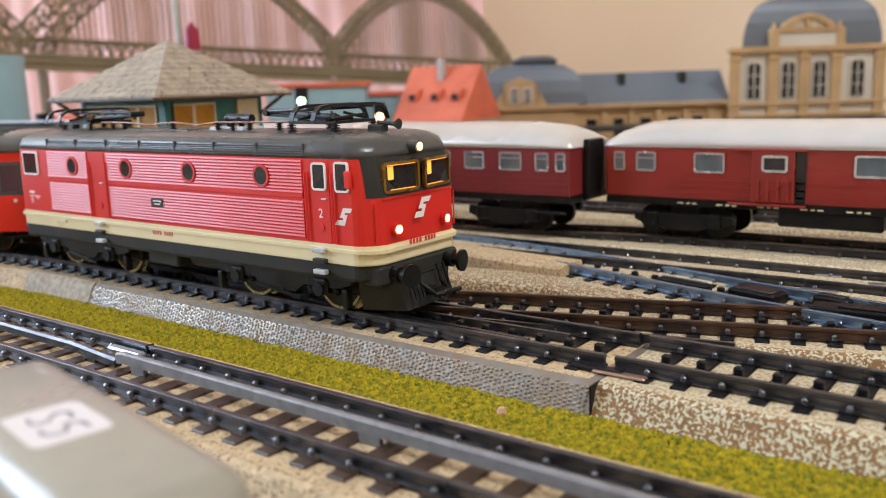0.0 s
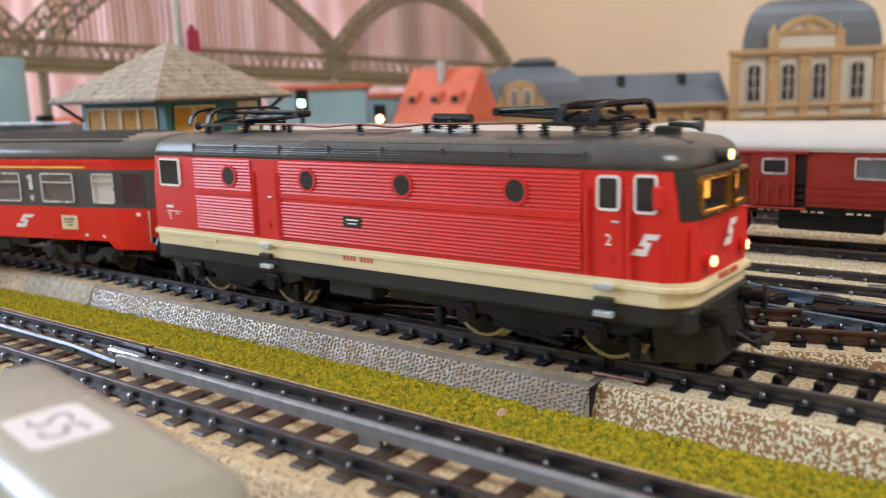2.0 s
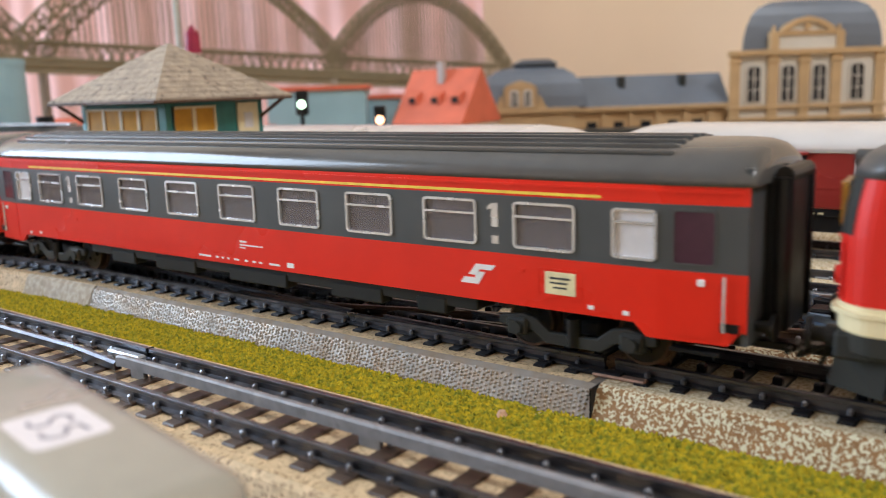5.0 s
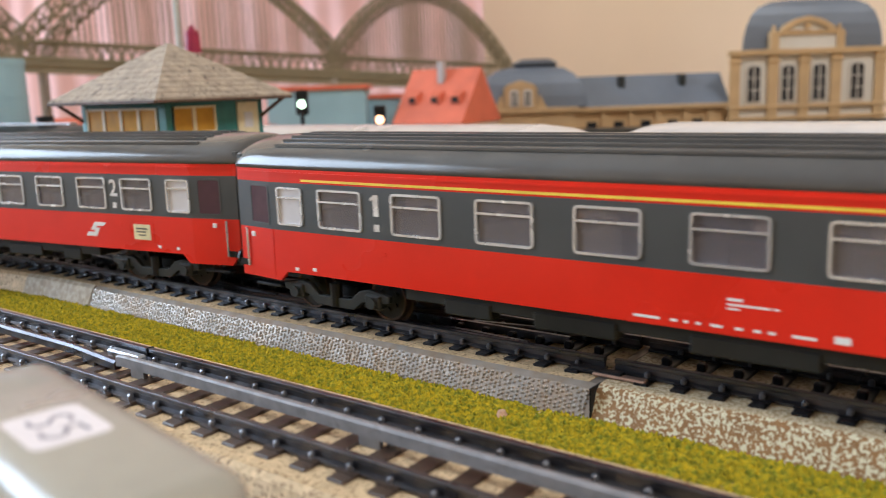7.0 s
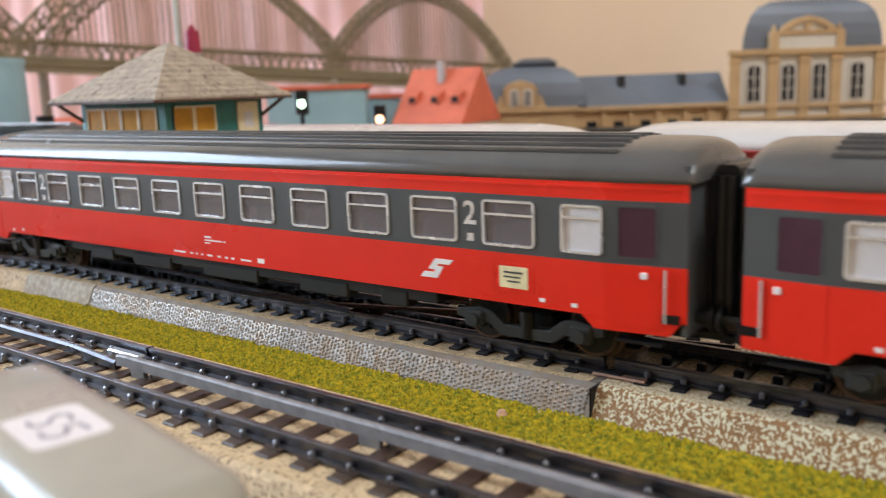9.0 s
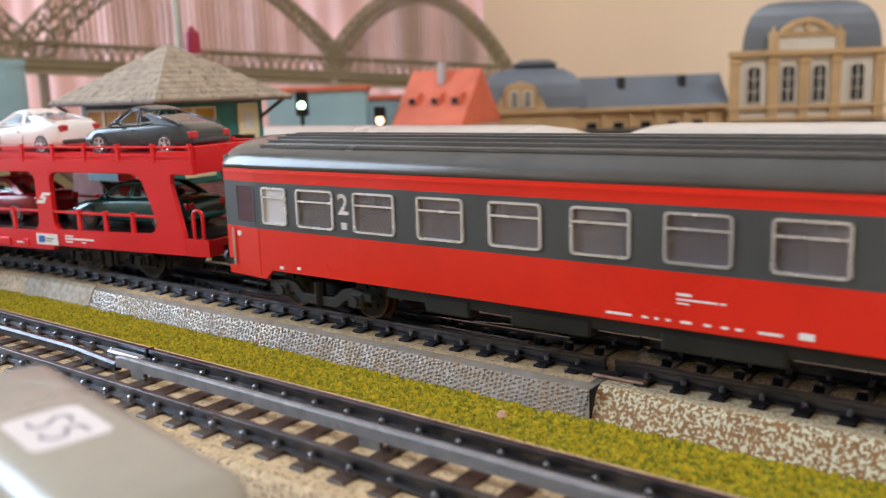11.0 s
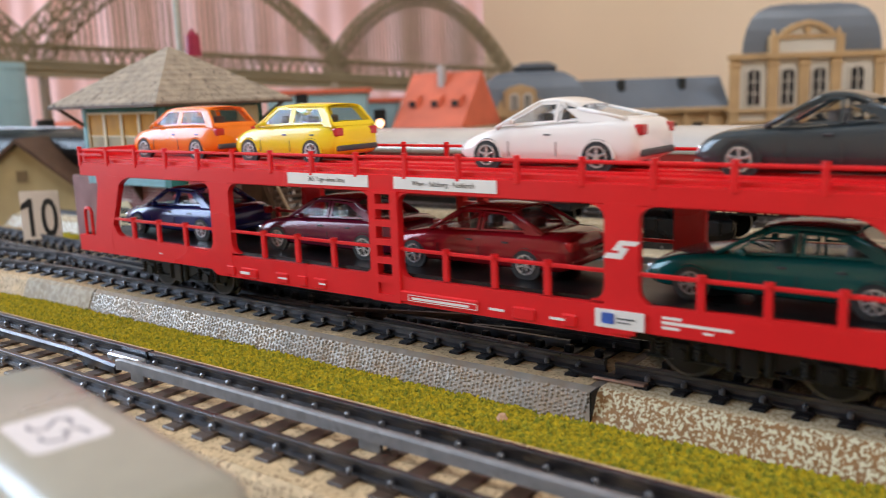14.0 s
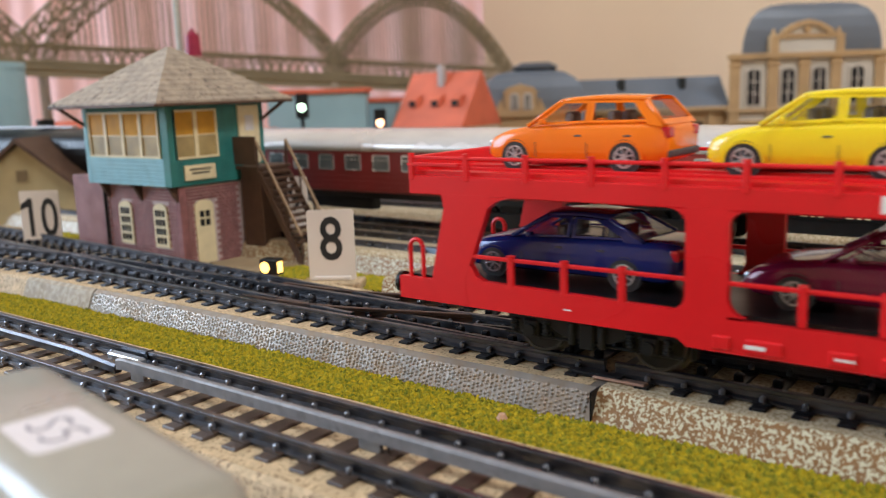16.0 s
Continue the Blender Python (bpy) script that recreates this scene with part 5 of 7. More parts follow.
def model_car(kind, length, paint, label, cars_group):
    t = thing("model_car", label, "car", group=cars_group)
    line, (u0, u1, u4, u5, foot), R, half = SHAPES[kind]
    size = {"hatch": 0.9, "coupe": 0.93, "sports": 0.96, "sedan": 0.95}[kind]
    length /= size
    x0 = -length / 2

    def top(u):
        return float(np.interp(u, [p[0] for p in line], [p[1] for p in line]))

    def wide(u):
        return half * (1 - 0.15 * max(0.0, (0.2 - u) / 0.2) ** 2.2 - 0.09 * max(0.0, (u - 0.85) / 0.15) ** 2.2)

    # body shell: sections along its length
    sections = []
    for u in (0.0, 0.006, 0.018, 0.04, 0.08, 0.12, 0.17, 0.22, 0.27, 0.33, 0.4, 0.5, 0.6, 0.7, 0.78, 0.84, 0.9, 0.94, 0.97, 0.985, 0.995, 1.0):
        e = min(u, 1 - u)
        shrink = 1 - 0.10 * max(0.0, 1 - e / 0.03) ** 2
        w, T, zb = wide(u) * shrink, top(u), 1.9 + 1.2 * max(0.0, 1 - e / 0.05)
        T -= 1.1 * max(0.0, 1 - e / 0.02) ** 2
        side = [(0.88, 0.0), (0.965, 0.08), (1.0, 0.3), (1.0, 0.5), (0.985, 0.66), (0.955, 0.82), (0.90, 0.93), (0.80, 0.985), (0.5, 1.01)]
        ring = [(-f * w, zb + h * (T - zb)) for f, h in side]
        sections.append([(x0 + u * length, y, z) for y, z in ring + [(-y, z) for y, z in ring[::-1]]])
    part("body", lofted(sections), paint, t, smooth=True)

    # cabin: roof, pillars and clear panes
    belt = top((u0 + u5) / 2)
    y_low, y_high = half * 0.90, half * 0.68

    def side_pt(u, z, sgn, out=0.0):
        k = max(-0.2, (z - belt) / (R - belt))
        return Vector((x0 + u * length, sgn * (y_low + (y_high - y_low) * k + out), z))
    rows = []
    for i in range(9):
        k = i / 8
        u = u1 - 0.012 + (u4 - u1 + 0.03) * k
        z = R - 0.55 + 0.55 * math.sin(math.pi * (0.06 + 0.9 * k)) - (1.2 * k * k if kind in ("coupe", "sports") else 0.0)
        arc = [(-1.0, -0.75), (-0.93, -0.25), (-0.7, 0.02), (-0.3, 0.14), (0.3, 0.14), (0.7, 0.02), (0.93, -0.25), (1.0, -0.75)]
        rows.append([(x0 + u * length, f * (y_high + 0.25), z + h) for f, h in arc] + [(x0 + u * length, f * (y_high - 0.3), z + h - (0.5 if 0 < i < 8 else 0.06)) for f, h in arc[::-1]])
    cabin = part("cabin", lofted(rows), paint, t, smooth=True)
    drop = 1.2 if kind in ("coupe", "sports") else 0.0
    hi, hi_r = R - 1.35, R - 1.5 - drop * 0.85
    mid = u0 + (u5 - u0) * 0.47 if kind in ("hatch", "sedan") else u1 + (u4 - u1) * 0.58
    ur = u4 + (u5 - u4) * foot
    ends = {}
    for sgn in (-1, 1):
        panes = ([(u0 + 0.06, top(u0 + 0.06) + 0.15), (u1 + 0.015, hi), (mid - 0.013, hi), (mid - 0.013, top(mid) + 0.2)],
                 [(mid + 0.013, top(mid) + 0.2), (mid + 0.013, hi), (u4 - 0.045, hi_r), (ur, top(ur) + 0.2)])
        for pts in panes:
            part("side_window", lofted([[side_pt(u, v, sgn, -0.12) for u, v in pts], [side_pt(u, v, sgn, 0.0) for u, v in pts]]), M_CARPANE, cabin).visible_shadow = False
            cu, cv = sum(u for u, v in pts) / 4, sum(v for u, v in pts) / 4
            large, small = [[(cu + (u - cu) * k, cv + (v - cv) * q) for u, v in pts] for k, q in ((1.1, 1.14), (0.93, 0.9))]
            loops = [[side_pt(u, v, sgn, o) for u, v in p] for p, o in ((large, -0.35), (large, 0.1), (small, 0.1), (small, -0.35), (large, -0.35))]
            bm = lofted(loops, caps=False)
            bmesh.ops.remove_doubles(bm, verts=bm.verts[:], dist=0.001)
            part("window_frame", bm, paint, cabin)
        a, b = side_pt(u0, top(u0) - 0.1, sgn, -0.3), side_pt(u1, R - 1.05, sgn, -0.1)
        c, d = side_pt(u5, top(u5) - 0.2, sgn, -0.5), side_pt(u4 + 0.01, R - 1.2 - drop, sgn, -0.1)
        ends[sgn] = (a, b, c, d)
        part("pillar", rod(a, b, 0.5, 8), paint, cabin, smooth=True)
        part("pillar", rod(c, d, 0.5, 8), paint, cabin, smooth=True)
        quarter = [(ur - 0.005, top(ur) - 0.5), (ur - 0.005, top(ur) + 0.2), (u4 - 0.05, hi_r), (u4 + 0.01, R - 1.2 - drop), (u5, top(u5) - 0.5)]
        part("rear_quarter", lofted([[side_pt(u, v, sgn, -0.6) for u, v in quarter], [side_pt(u, v, sgn, 0.02) for u, v in quarter]]), paint, cabin)
    for i, k, name in ((0, 1, "windscreen"), (2, 3, "rear_window")):
        quad = [ends[-1][i], ends[1][i], ends[1][k], ends[-1][k]]
        n = (quad[1] - quad[0]).cross(quad[3] - quad[0]).normalized() * 0.12
        part(name, lofted([quad, [p + n for p in quad]]), M_CARPANE, cabin).visible_shadow = False
    if kind == "hatch":
        low = [ends[s][2].lerp(ends[s][3], f) for s, f in ((-1, 0.0), (1, 0.0), (1, 0.22), (-1, 0.22))]
        part("tailgate", lofted([low, [p + Vector((0.5, 0, 0.1)) for p in low]]), paint, cabin)
    for u in ((u0 + 0.2, u0 + 0.43) if kind in ("hatch", "sedan") else (u0 + 0.22,)):
        for s in (-1, 1):
            x = x0 + u * length
            part("car_seat", box(x - 0.8, x + 1.2, s * 3.7 - 2.3, s * 3.7 + 2.3, top(u) - 1, R - 3.4, 0.7, 2), M_CARSEAT, t)
    # seams, handles and lamps
    for s in (-1, 1):
        for u in ((u0 + 0.055, mid, ur - 0.04) if kind in ("hatch", "sedan") else (u0 + 0.08, mid)):
            if u < 0.70:
                x = x0 + u * length
                part("door_seam", box(x - 0.07, x + 0.07, s * half - 0.09, s * half + 0.03, 3.0, 6.2), M_HOLLOW, t)
        for u in ((mid - 0.045, ur - 0.09) if kind in ("hatch", "sedan") else (mid - 0.045,)):
            x = x0 + u * length
            part("door_handle", box(x - 1.0, x + 0.6, s * half * 0.975 - 0.25, s * half * 0.975 + 0.25, 7.4, 7.8, 0.12), M_BUMPER, t)
        w = wide(0.03)
        part("headlamp", box(x0 + 0.25, x0 + 2.6, *sorted((s * w * 0.52, s * w * 0.93)), top(0.02) - 2.0, top(0.02) - 0.3, 0.5, 2), M_RIM, t)
        w = wide(0.98)
        part("tail_lamp", box(-x0 - 2.0, -x0 + 0.12, *sorted((s * w * 0.60, s * w * 0.965)), top(0.97) - 3.0, top(0.97) - 0.7, 0.5, 2), M_TAIL, t)
        x = x0 + (u0 + 0.10) * length
        part("mirror", box(x - 0.6, x + 0.7, s * (half + 0.3) - 0.9, s * (half + 0.3) + 0.9, belt - 0.4, belt + 0.8, 0.35, 2), paint, t)
    part("bumper", box(x0 - 0.3, x0 + 1.2, -half * 0.78, half * 0.78, 3.2, 4.4, 0.4, 2), M_BUMPER if kind == "hatch" else paint, t)
    part("bumper", box(-x0 - 1.4, -x0 + 0.4, -half * 0.86, half * 0.86, 3.2, 4.7, 0.4, 2), M_BUMPER if kind in ("hatch", "coupe") else paint, t)
    # wheels
    r = 3.2
    for wx in (x0 + 0.185 * length, x0 + 0.79 * length):
        for s in (-1, 1):
            # dark disc on the body side stands in for the shade inside the arch
            part("wheel_arch", rod((wx, s * (half - 1.2), r), (wx, s * (half + 0.02), r), r + 0.45, 24), M_HOLLOW, t)
            arc = [(wx + (r + k) * math.cos(w), r - 0.4 + (r + k) * math.sin(w)) for k, ws in ((0.75, range(13)), (0.35, range(12, -1, -1))) for w in (math.pi * i / 12 for i in ws)]
            part("arch_lip", prism(arc, *sorted((s * (half - 0.5), s * (half + 0.15)))), paint, t)
            w = part("wheel", bevelled(rod((wx, s * (half - 2.2), r), (wx, s * (half + 0.1), r), r, 24), 0.25), M_TYRE, t)
            bm = rod((wx, s * (half + 0.02), r), (wx, s * (half + 0.3), r), 0.7, 10)
            add(bm, frame_ring([(wx + r * 0.72 * math.cos(k * math.tau / 20), r + r * 0.72 * math.sin(k * math.tau / 20)) for k in range(20)],
                               [(wx + r * 0.6 * math.cos(k * math.tau / 20), r + r * 0.6 * math.sin(k * math.tau / 20)) for k in range(20)],
                               *sorted((s * (half + 0.05), s * (half + 0.28)))))
            for k in range(5 if kind in ("sports", "coupe") else 8):
                a = k * math.tau / (5 if kind in ("sports", "coupe") else 8) + 0.3
                rod((wx, s * (half + 0.18), r), (wx + r * 0.64 * math.cos(a), s * (half + 0.18), r + r * 0.64 * math.sin(a)), 0.34 if kind in ("sports", "coupe") else 0.2, 6, bm=bm)
            part("rim", bm, M_RIM, w)
    for ob in t.children_recursive:
        ob.data.transform(Matrix.Scale(size, 4))
    return t


def car_paint(name, colour, metal=0.0):
    return material(name, colour, 0.17, metal, 0.04, 60, spec=0.4, coat=0.3)


CARS = (  # shape, length, paint, centre x on the wagon, deck height, label
    ("hatch", 39.5, car_paint("orange_car_paint", (0.84, 0.19, 0.003)), -85.5, 37.0, "orange five-door model hatchback on the upper deck"),
    ("hatch", 37.5, car_paint("yellow_car_paint", (0.84, 0.64, 0.006)), -40.3, 37.0, "yellow three-door model hatchback on the upper deck"),
    ("coupe", 41.5, car_paint("white_car_paint", (0.82, 0.78, 0.75)), 35.4, 37.0, "white model coupe on the upper deck"),
    ("sports", 44.6, car_paint("slate_car_paint", (0.045, 0.056, 0.062), 0.2), 88.6, 37.0, "slate grey model sports car on the upper deck"),
    ("sedan", 49.0, car_paint("navy_car_paint", (0.012, 0.02, 0.14), 0.1), -87.8, 14.65, "dark blue model saloon on the lower deck"),
    ("sedan", 49.0, car_paint("plum_car_paint", (0.13, 0.006, 0.03), 0.1), -27.2, 14.65, "plum red model saloon on the lower deck"),
    ("sedan", 48.5, car_paint("maroon_car_paint", (0.26, 0.006, 0.014), 0.1), 17.5, 14.65, "dark red model saloon on the lower deck"),
    ("sedan", 50.0, car_paint("teal_car_paint", (0.006, 0.075, 0.07), 0.15), 82.2, 14.65, "dark green model saloon on the lower deck"),
)


# ---- the train ----
LOAD = []
TRAIN = []


def make_train():
    TRAIN.append((electric_loco(), 44.3, 0.0))
    TRAIN.append((coach(True), 94.0, -216.5))
    TRAIN.append((coach(False), 94.0, -478.9))
    TRAIN.append((car_carrier(), 79.0, -744.6))
    for kind, length, paint, x, z, label in CARS:
        LOAD.append((model_car(kind, length, paint, label, "cars on the transporter"), x, z))


make_train()

# ---- the signal box and what stands near it ----
M_BRICK = material("plum_brick", (0.24, 0.10, 0.095), 0.7, 0, 0.25, 300, 0.2, 1500)
M_MORTAR = material("pale_mortar", (0.46, 0.36, 0.34), 0.8, 0, 0.15, 300)
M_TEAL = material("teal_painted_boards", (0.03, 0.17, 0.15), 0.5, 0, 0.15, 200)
# the same boarding where window daylight falls, its brightness put into the colour
M_TEAL_LIT = material("daylit_teal_boards", (0.22, 0.44, 0.50), 0.42, 0, 0.12, 200)
M_IVORY = material("ivory_window_frames", (0.72, 0.62, 0.38), 0.5, 0, 0.08, 200)
M_BLIND = material("grey_ochre_blind", (0.34, 0.25, 0.10), 0.4, 0, 0.3, 120)
M_OCHRE = material("ochre_curtain", (0.55, 0.28, 0.02), 0.7, 0, 0.15, 200)
M_SLATE = material("speckled_grey_tiles", (0.38, 0.315, 0.24), 0.6, 0, 0.25, 260, 0.3, 900, second=(0.13, 0.10, 0.08), second_scale=420, second_cut=(0.6, 0.68))
M_TIMBER = material("dark_brown_timber", (0.085, 0.045, 0.026), 0.6, 0, 0.2, 200)
M_CARD = material("cream_card", (0.78, 0.70, 0.62), 0.6, 0, 0.05, 60)
M_INK = material("black_numerals", (0.02, 0.02, 0.02), 0.5)
M_LANTERN = glowing("lantern_glow", (1.0, 0.55, 0.12), 3.5)


def sash(parent, x0, x1, z0, z1, y, cols, mat_in):
    """A many-paned window on a wall that faces -y."""
    w = part("window", frame_ring([(x0, z0), (x1, z0), (x1, z1), (x0, z1)], [(x0 + 0.8, z0 + 0.8), (x1 - 0.8, z0 + 0.8), (x1 - 0.8, z1 - 0.8), (x0 + 0.8, z1 - 0.8)], y - 0.7, y + 0.2), M_IVORY, parent)
    part("curtain", box(x0 + 0.6, x1 - 0.6, y - 0.1, y, (z0 + z1) / 2 - 0.5, z1 - 0.6), M_OCHRE, w)
    part("pane", box(x0 + 0.6, x1 - 0.6, y - 0.08, y, z0 + 0.6, (z0 + z1) / 2 - 0.5), mat_in, w)
    for i in range(1, cols):
        x = x0 + (x1 - x0) * i / cols
        part("mullion", box(x - 0.85, x + 0.85, y - 0.6, y, z0 + 0.5, z1 - 0.5), M_IVORY, w)
    part("glazing_bar", box(x0 + 0.5, x1 - 0.5, y - 0.45, y, (z0 + z1) / 2 - 0.7, (z0 + z1) / 2 - 0.2), M_IVORY, w)
    return w


def arched(x, w, z0, z1, n=7):
    pts = [(x - w / 2, z0), (x + w / 2, z0)]
    for i in range(n + 1):
        a = math.pi * i / n
        pts.append((x + w / 2 * math.cos(a), z1 - w * 0.28 + w * 0.28 * math.sin(a)))
    return pts


def signal_box():
    """Local x along its front, y to its back; the near corner of the lower storey is at the origin's right."""
    t = thing("signal_box", "model signal box with brick base, teal boarding and hipped roof", "signal box", at(-66.0, 39.0, GROUND))
    # lower storey of brick: body -48..0 by 0..26
    core = part("brick_wall", box(-48, 0, 0, 44, 0, 30.5), M_MORTAR, t)
    z, row = 0.1, 0
    front_bricks, side_bricks = bmesh.new(), bmesh.new()
    spots = [(-35.5, 6.6, 7, 24), (-12.5, 6.6, 7, 24)]
    while z < 30:
        x = -48.0 + (1.3 if row % 2 else 0)
        while x < -0.3:
            x1 = min(x + 2.35, 0)
            if not any(abs((x + x1) / 2 - sx) < w / 2 + 1 and z0 - 1 < z < z1 for sx, w, z0, z1 in spots):
                box(x, x1, -0.3, 0.05, z, z + 0.95, bm=front_bricks)
            x += 2.65
        y = 0.0 + (1.3 if row % 2 else 0)
        while y < 26:
            if not (5 < y < 15 and z < 25):
                box(-0.05, 0.3, y, y + 2.35, z, z + 0.95, bm=side_bricks)
            y += 2.65
        z += 1.25
        row += 1
    tagged(part("brick_facing", front_bricks, M_BRICK, core), kind="stuff")
    tagged(part("brick_facing", side_bricks, M_BRICK, core), kind="stuff")
    for y in (0,):
        part("corner_stone", box(-2.6, 0.5, -0.5, 2.6, 0, 30.2, 0.3), M_BRICK, core)
    part("brick_pier", box(-77, -48.5, 2, 30, 0, 33, 0.4), material("plum_rendered_pier", (0.26, 0.12, 0.115), 0.6, 0, 0.2, 120, second=(0.34, 0.18, 0.17), second_scale=60), t)
    part("drain_pipe", rod((-48.6, -0.8, 0), (-48.6, -0.8, 30), 0.8, 8), M_BLACK, t)
    for x in (-35.5, -12.5):
        w = part("arched_window", prism(arched(x, 8.4, 7, 24), -0.8, 0.1), M_IVORY, t)
        for i in range(3):
            for k in range(4):
                part("pane", box(x - 3.1 + i * 2.2, x - 1.4 + i * 2.2, -0.9, -0.75, 8.4 + k * 3.5, 11.0 + k * 3.5), M_PANE, w)
    door = part("door", prism(arched(0, 8.6, 0.5, 25), -0.8, 0.1), M_IVORY, t)
    door.matrix_basis = at(0, 10, 0, 90)
    for i in range(2):
        for k in range(2):
            part("pane", box(-2.4 + i * 2.6, -0.4 + i * 2.6, -0.9, -0.75, 15 + k * 3.3, 17.6 + k * 3.3), M_PANE, door)
    # brackets under the jetty
    for x in (-46, -24, -1.4):
        part("bracket", prism([(-4.2, 31), (0, 31), (0, 24)], x - 0.7, x + 0.7, "x"), M_TIMBER, t)
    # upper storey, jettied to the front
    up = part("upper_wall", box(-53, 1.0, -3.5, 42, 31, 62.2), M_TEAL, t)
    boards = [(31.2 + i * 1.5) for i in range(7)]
    # front and left boards take the daylit tone, the right side the dark one
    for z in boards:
        part("board", prism([(-53.4, z), (1.2, z), (1.2, z + 1.4), (-53.4, z + 1.4)], -4.1, -3.5), M_TEAL_LIT, up)
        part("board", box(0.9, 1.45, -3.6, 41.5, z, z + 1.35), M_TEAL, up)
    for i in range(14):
        part("board", box(-53.6, -53.0, -3.6, 41, 31.2 + i * 2.2, 33.2 + i * 2.2), M_TEAL_LIT, up)
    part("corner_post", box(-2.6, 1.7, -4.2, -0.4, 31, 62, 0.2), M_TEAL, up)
    part("corner_post", box(-53.8, -51.2, -4.2, -2.4, 31, 62, 0.2), M_TEAL_LIT, up)
    sash(t, -50.4, -4.2, 41.6, 59.0, -3.5, 4, M_BLIND)
    w = sash(t, 0, 20, 41.0, 59.2, 0, 2, M_BLIND)
    w.matrix_basis = at(1.0, -1.6, 0, 90)
    dr = part("upper_door", box(-5.2, 5.2, -0.9, 0.1, 37, 60, 0.15), M_IVORY, t)
    dr.matrix_basis = at(1.0, 34.0, 0, 90)
    part("pane", box(-2.2, 2.2, -1.05, -0.85, 50, 56), M_MILK, dr)
    p = part("name_board", box(-7, 7, -0.9, 0, 33.0, 38.6, 0.1), M_IVORY, t)
    p.matrix_basis = at(1.6, 8.5, 0, 90)
    bars(p, "name_print", -5, 35, ((0, 1.6, 10, 0.7), (1, 0.2, 8, 0.7)), -0.9, M_INK)
    # hipped roof with wide eaves
    ex0, ex1, ey0, ey1, ze, za = -62.0, 9.0, -13.0, 51.0, 62.2, 83.6
    ax, ay = -24.0, 18.0
    ring = [[(ex0, ey0, ze - 0.9), (ex1, ey0, ze - 0.9), (ex1, ey1, ze - 0.9), (ex0, ey1, ze - 0.9)], [(ex0, ey0, ze), (ex1, ey0, ze), (ex1, ey1, ze), (ex0, ey1, ze)],
            [(ax - 0.5, ay - 0.5, za), (ax + 0.5, ay - 0.5, za), (ax + 0.5, ay + 0.5, za), (ax - 0.5, ay + 0.5, za)]]
    roof = part("roof", lofted(ring), M_SLATE, t)
    bm = bmesh.new()
    rr = random.Random(8)
    for k in range(11):
        f0, f1 = k / 11, (k + 0.93) / 11
        for (a, b) in (((ex0, ey0), (ex1, ey0)), ((ex1, ey0), (ex1, ey1))):
            def lift(p, f):
                return Vector((p[0] + (ax - p[0]) * f, p[1] + (ay - p[1]) * f, ze + (za - ze) * f + 0.25))
            n = int(22 * (1 - f0)) + 1
            for i in range(n):
                p0, p1 = [(a[0] + (b[0] - a[0]) * q, a[1] + (b[1] - a[1]) * q) for q in ((i + 0.04) / n, (i + 0.96) / n)]
                up_ = Vector((0, 0, rr.uniform(0.05, 0.3)))
                quad = [lift(p0, f0) + up_, lift(p1, f0) + up_, lift(p1, f1), lift(p0, f1)]
                add_faces = [bm.verts.new(v) for v in quad] + [bm.verts.new(v - Vector((0, 0, 0.5))) for v in quad]
                bm.faces.new(add_faces[:4])
                for j in range(4):
                    bm.faces.new((add_faces[j], add_faces[4 + j], add_faces[4 + (j + 1) % 4], add_faces[(j + 1) % 4]))
    tagged(part("roof_tiles", bm, M_SLATE, roof), kind="stuff")
    part("gutter", box(ex0, ex1, ey0 - 0.8, ey0 + 0.4, ze - 1.5, ze - 0.4, 0.2), M_TIMBER, roof)
    part("gutter", box(ex1 - 0.4, ex1 + 0.8, ey0, ey1, ze - 1.5, ze - 0.4, 0.2), M_TIMBER, roof)
    for x, y in ((-53, -4), (-53, 41), (1, 41)):
        part("eave_brace", rod((x, y, 54), (x + (-7 if x < -40 else 7 if x > -10 else 0), y + (-7 if y < 0 else 7), 61.4), 0.7, 6), M_TIMBER, t)
    # outside stairs
    part("landing", box(1, 14, 26, 44, 35.0, 36.4, 0.2), M_TIMBER, t)
    part("landing_wall", box(1.5, 13.5, 28, 42, 0, 35, 0.3), M_TIMBER, t)
    for i in range(14):
        f = i / 14
        part("tread", box(14 + 21 * f, 16.4 + 21 * f, 27, 41, 33.4 - 33 * f, 34.4 - 33 * f), M_TIMBER, t)
    for y in (26.4, 41.4):
        part("stringer", prism([(13, 34.5), (15.5, 34.5), (37, 0), (33.5, 0)], y - 0.4, y + 0.4), M_TIMBER, t)
        part("handrail", rod((14, y, 46), (36, y, 11), 0.6, 8), material("tan_handrail", (0.3, 0.2, 0.11), 0.6) if y < 30 else bpy.data.materials["tan_handrail"], t)
        for f in (0, 0.33, 0.66, 1):
            part("baluster", rod((14 + 22 * f, y, 46 - 35 * f), (14 + 22 * f, y, 34 - 34 * f), 0.45, 6), M_TIMBER, t)
    part("landing_rail", box(1, 14, 25.6, 26.4, 37, 48, 0.2), M_TIMBER, t)
    return t


signal_box()


def number_card(text, x, y, w, h, z, label, size, squeeze=0.78):
    t = part("number_card", prism(rounded(-w / 2, w / 2, 0, h, 0.8), -0.35, 0.35), M_CARD)
    t.matrix_basis = at(x, y, z, 33)
    tagged(t, label, "number sign", "track number cards")
    writing("numeral", text, size, M_INK, t, at(0, -0.42, h * 0.56, 0, 90), bold=0.22, squeeze=squeeze)
    part("clip_foot", box(-w * 0.4, w * 0.4, -1.2, 1.2, 0, 1.4, 0.3), M_CARD, t)
    return t


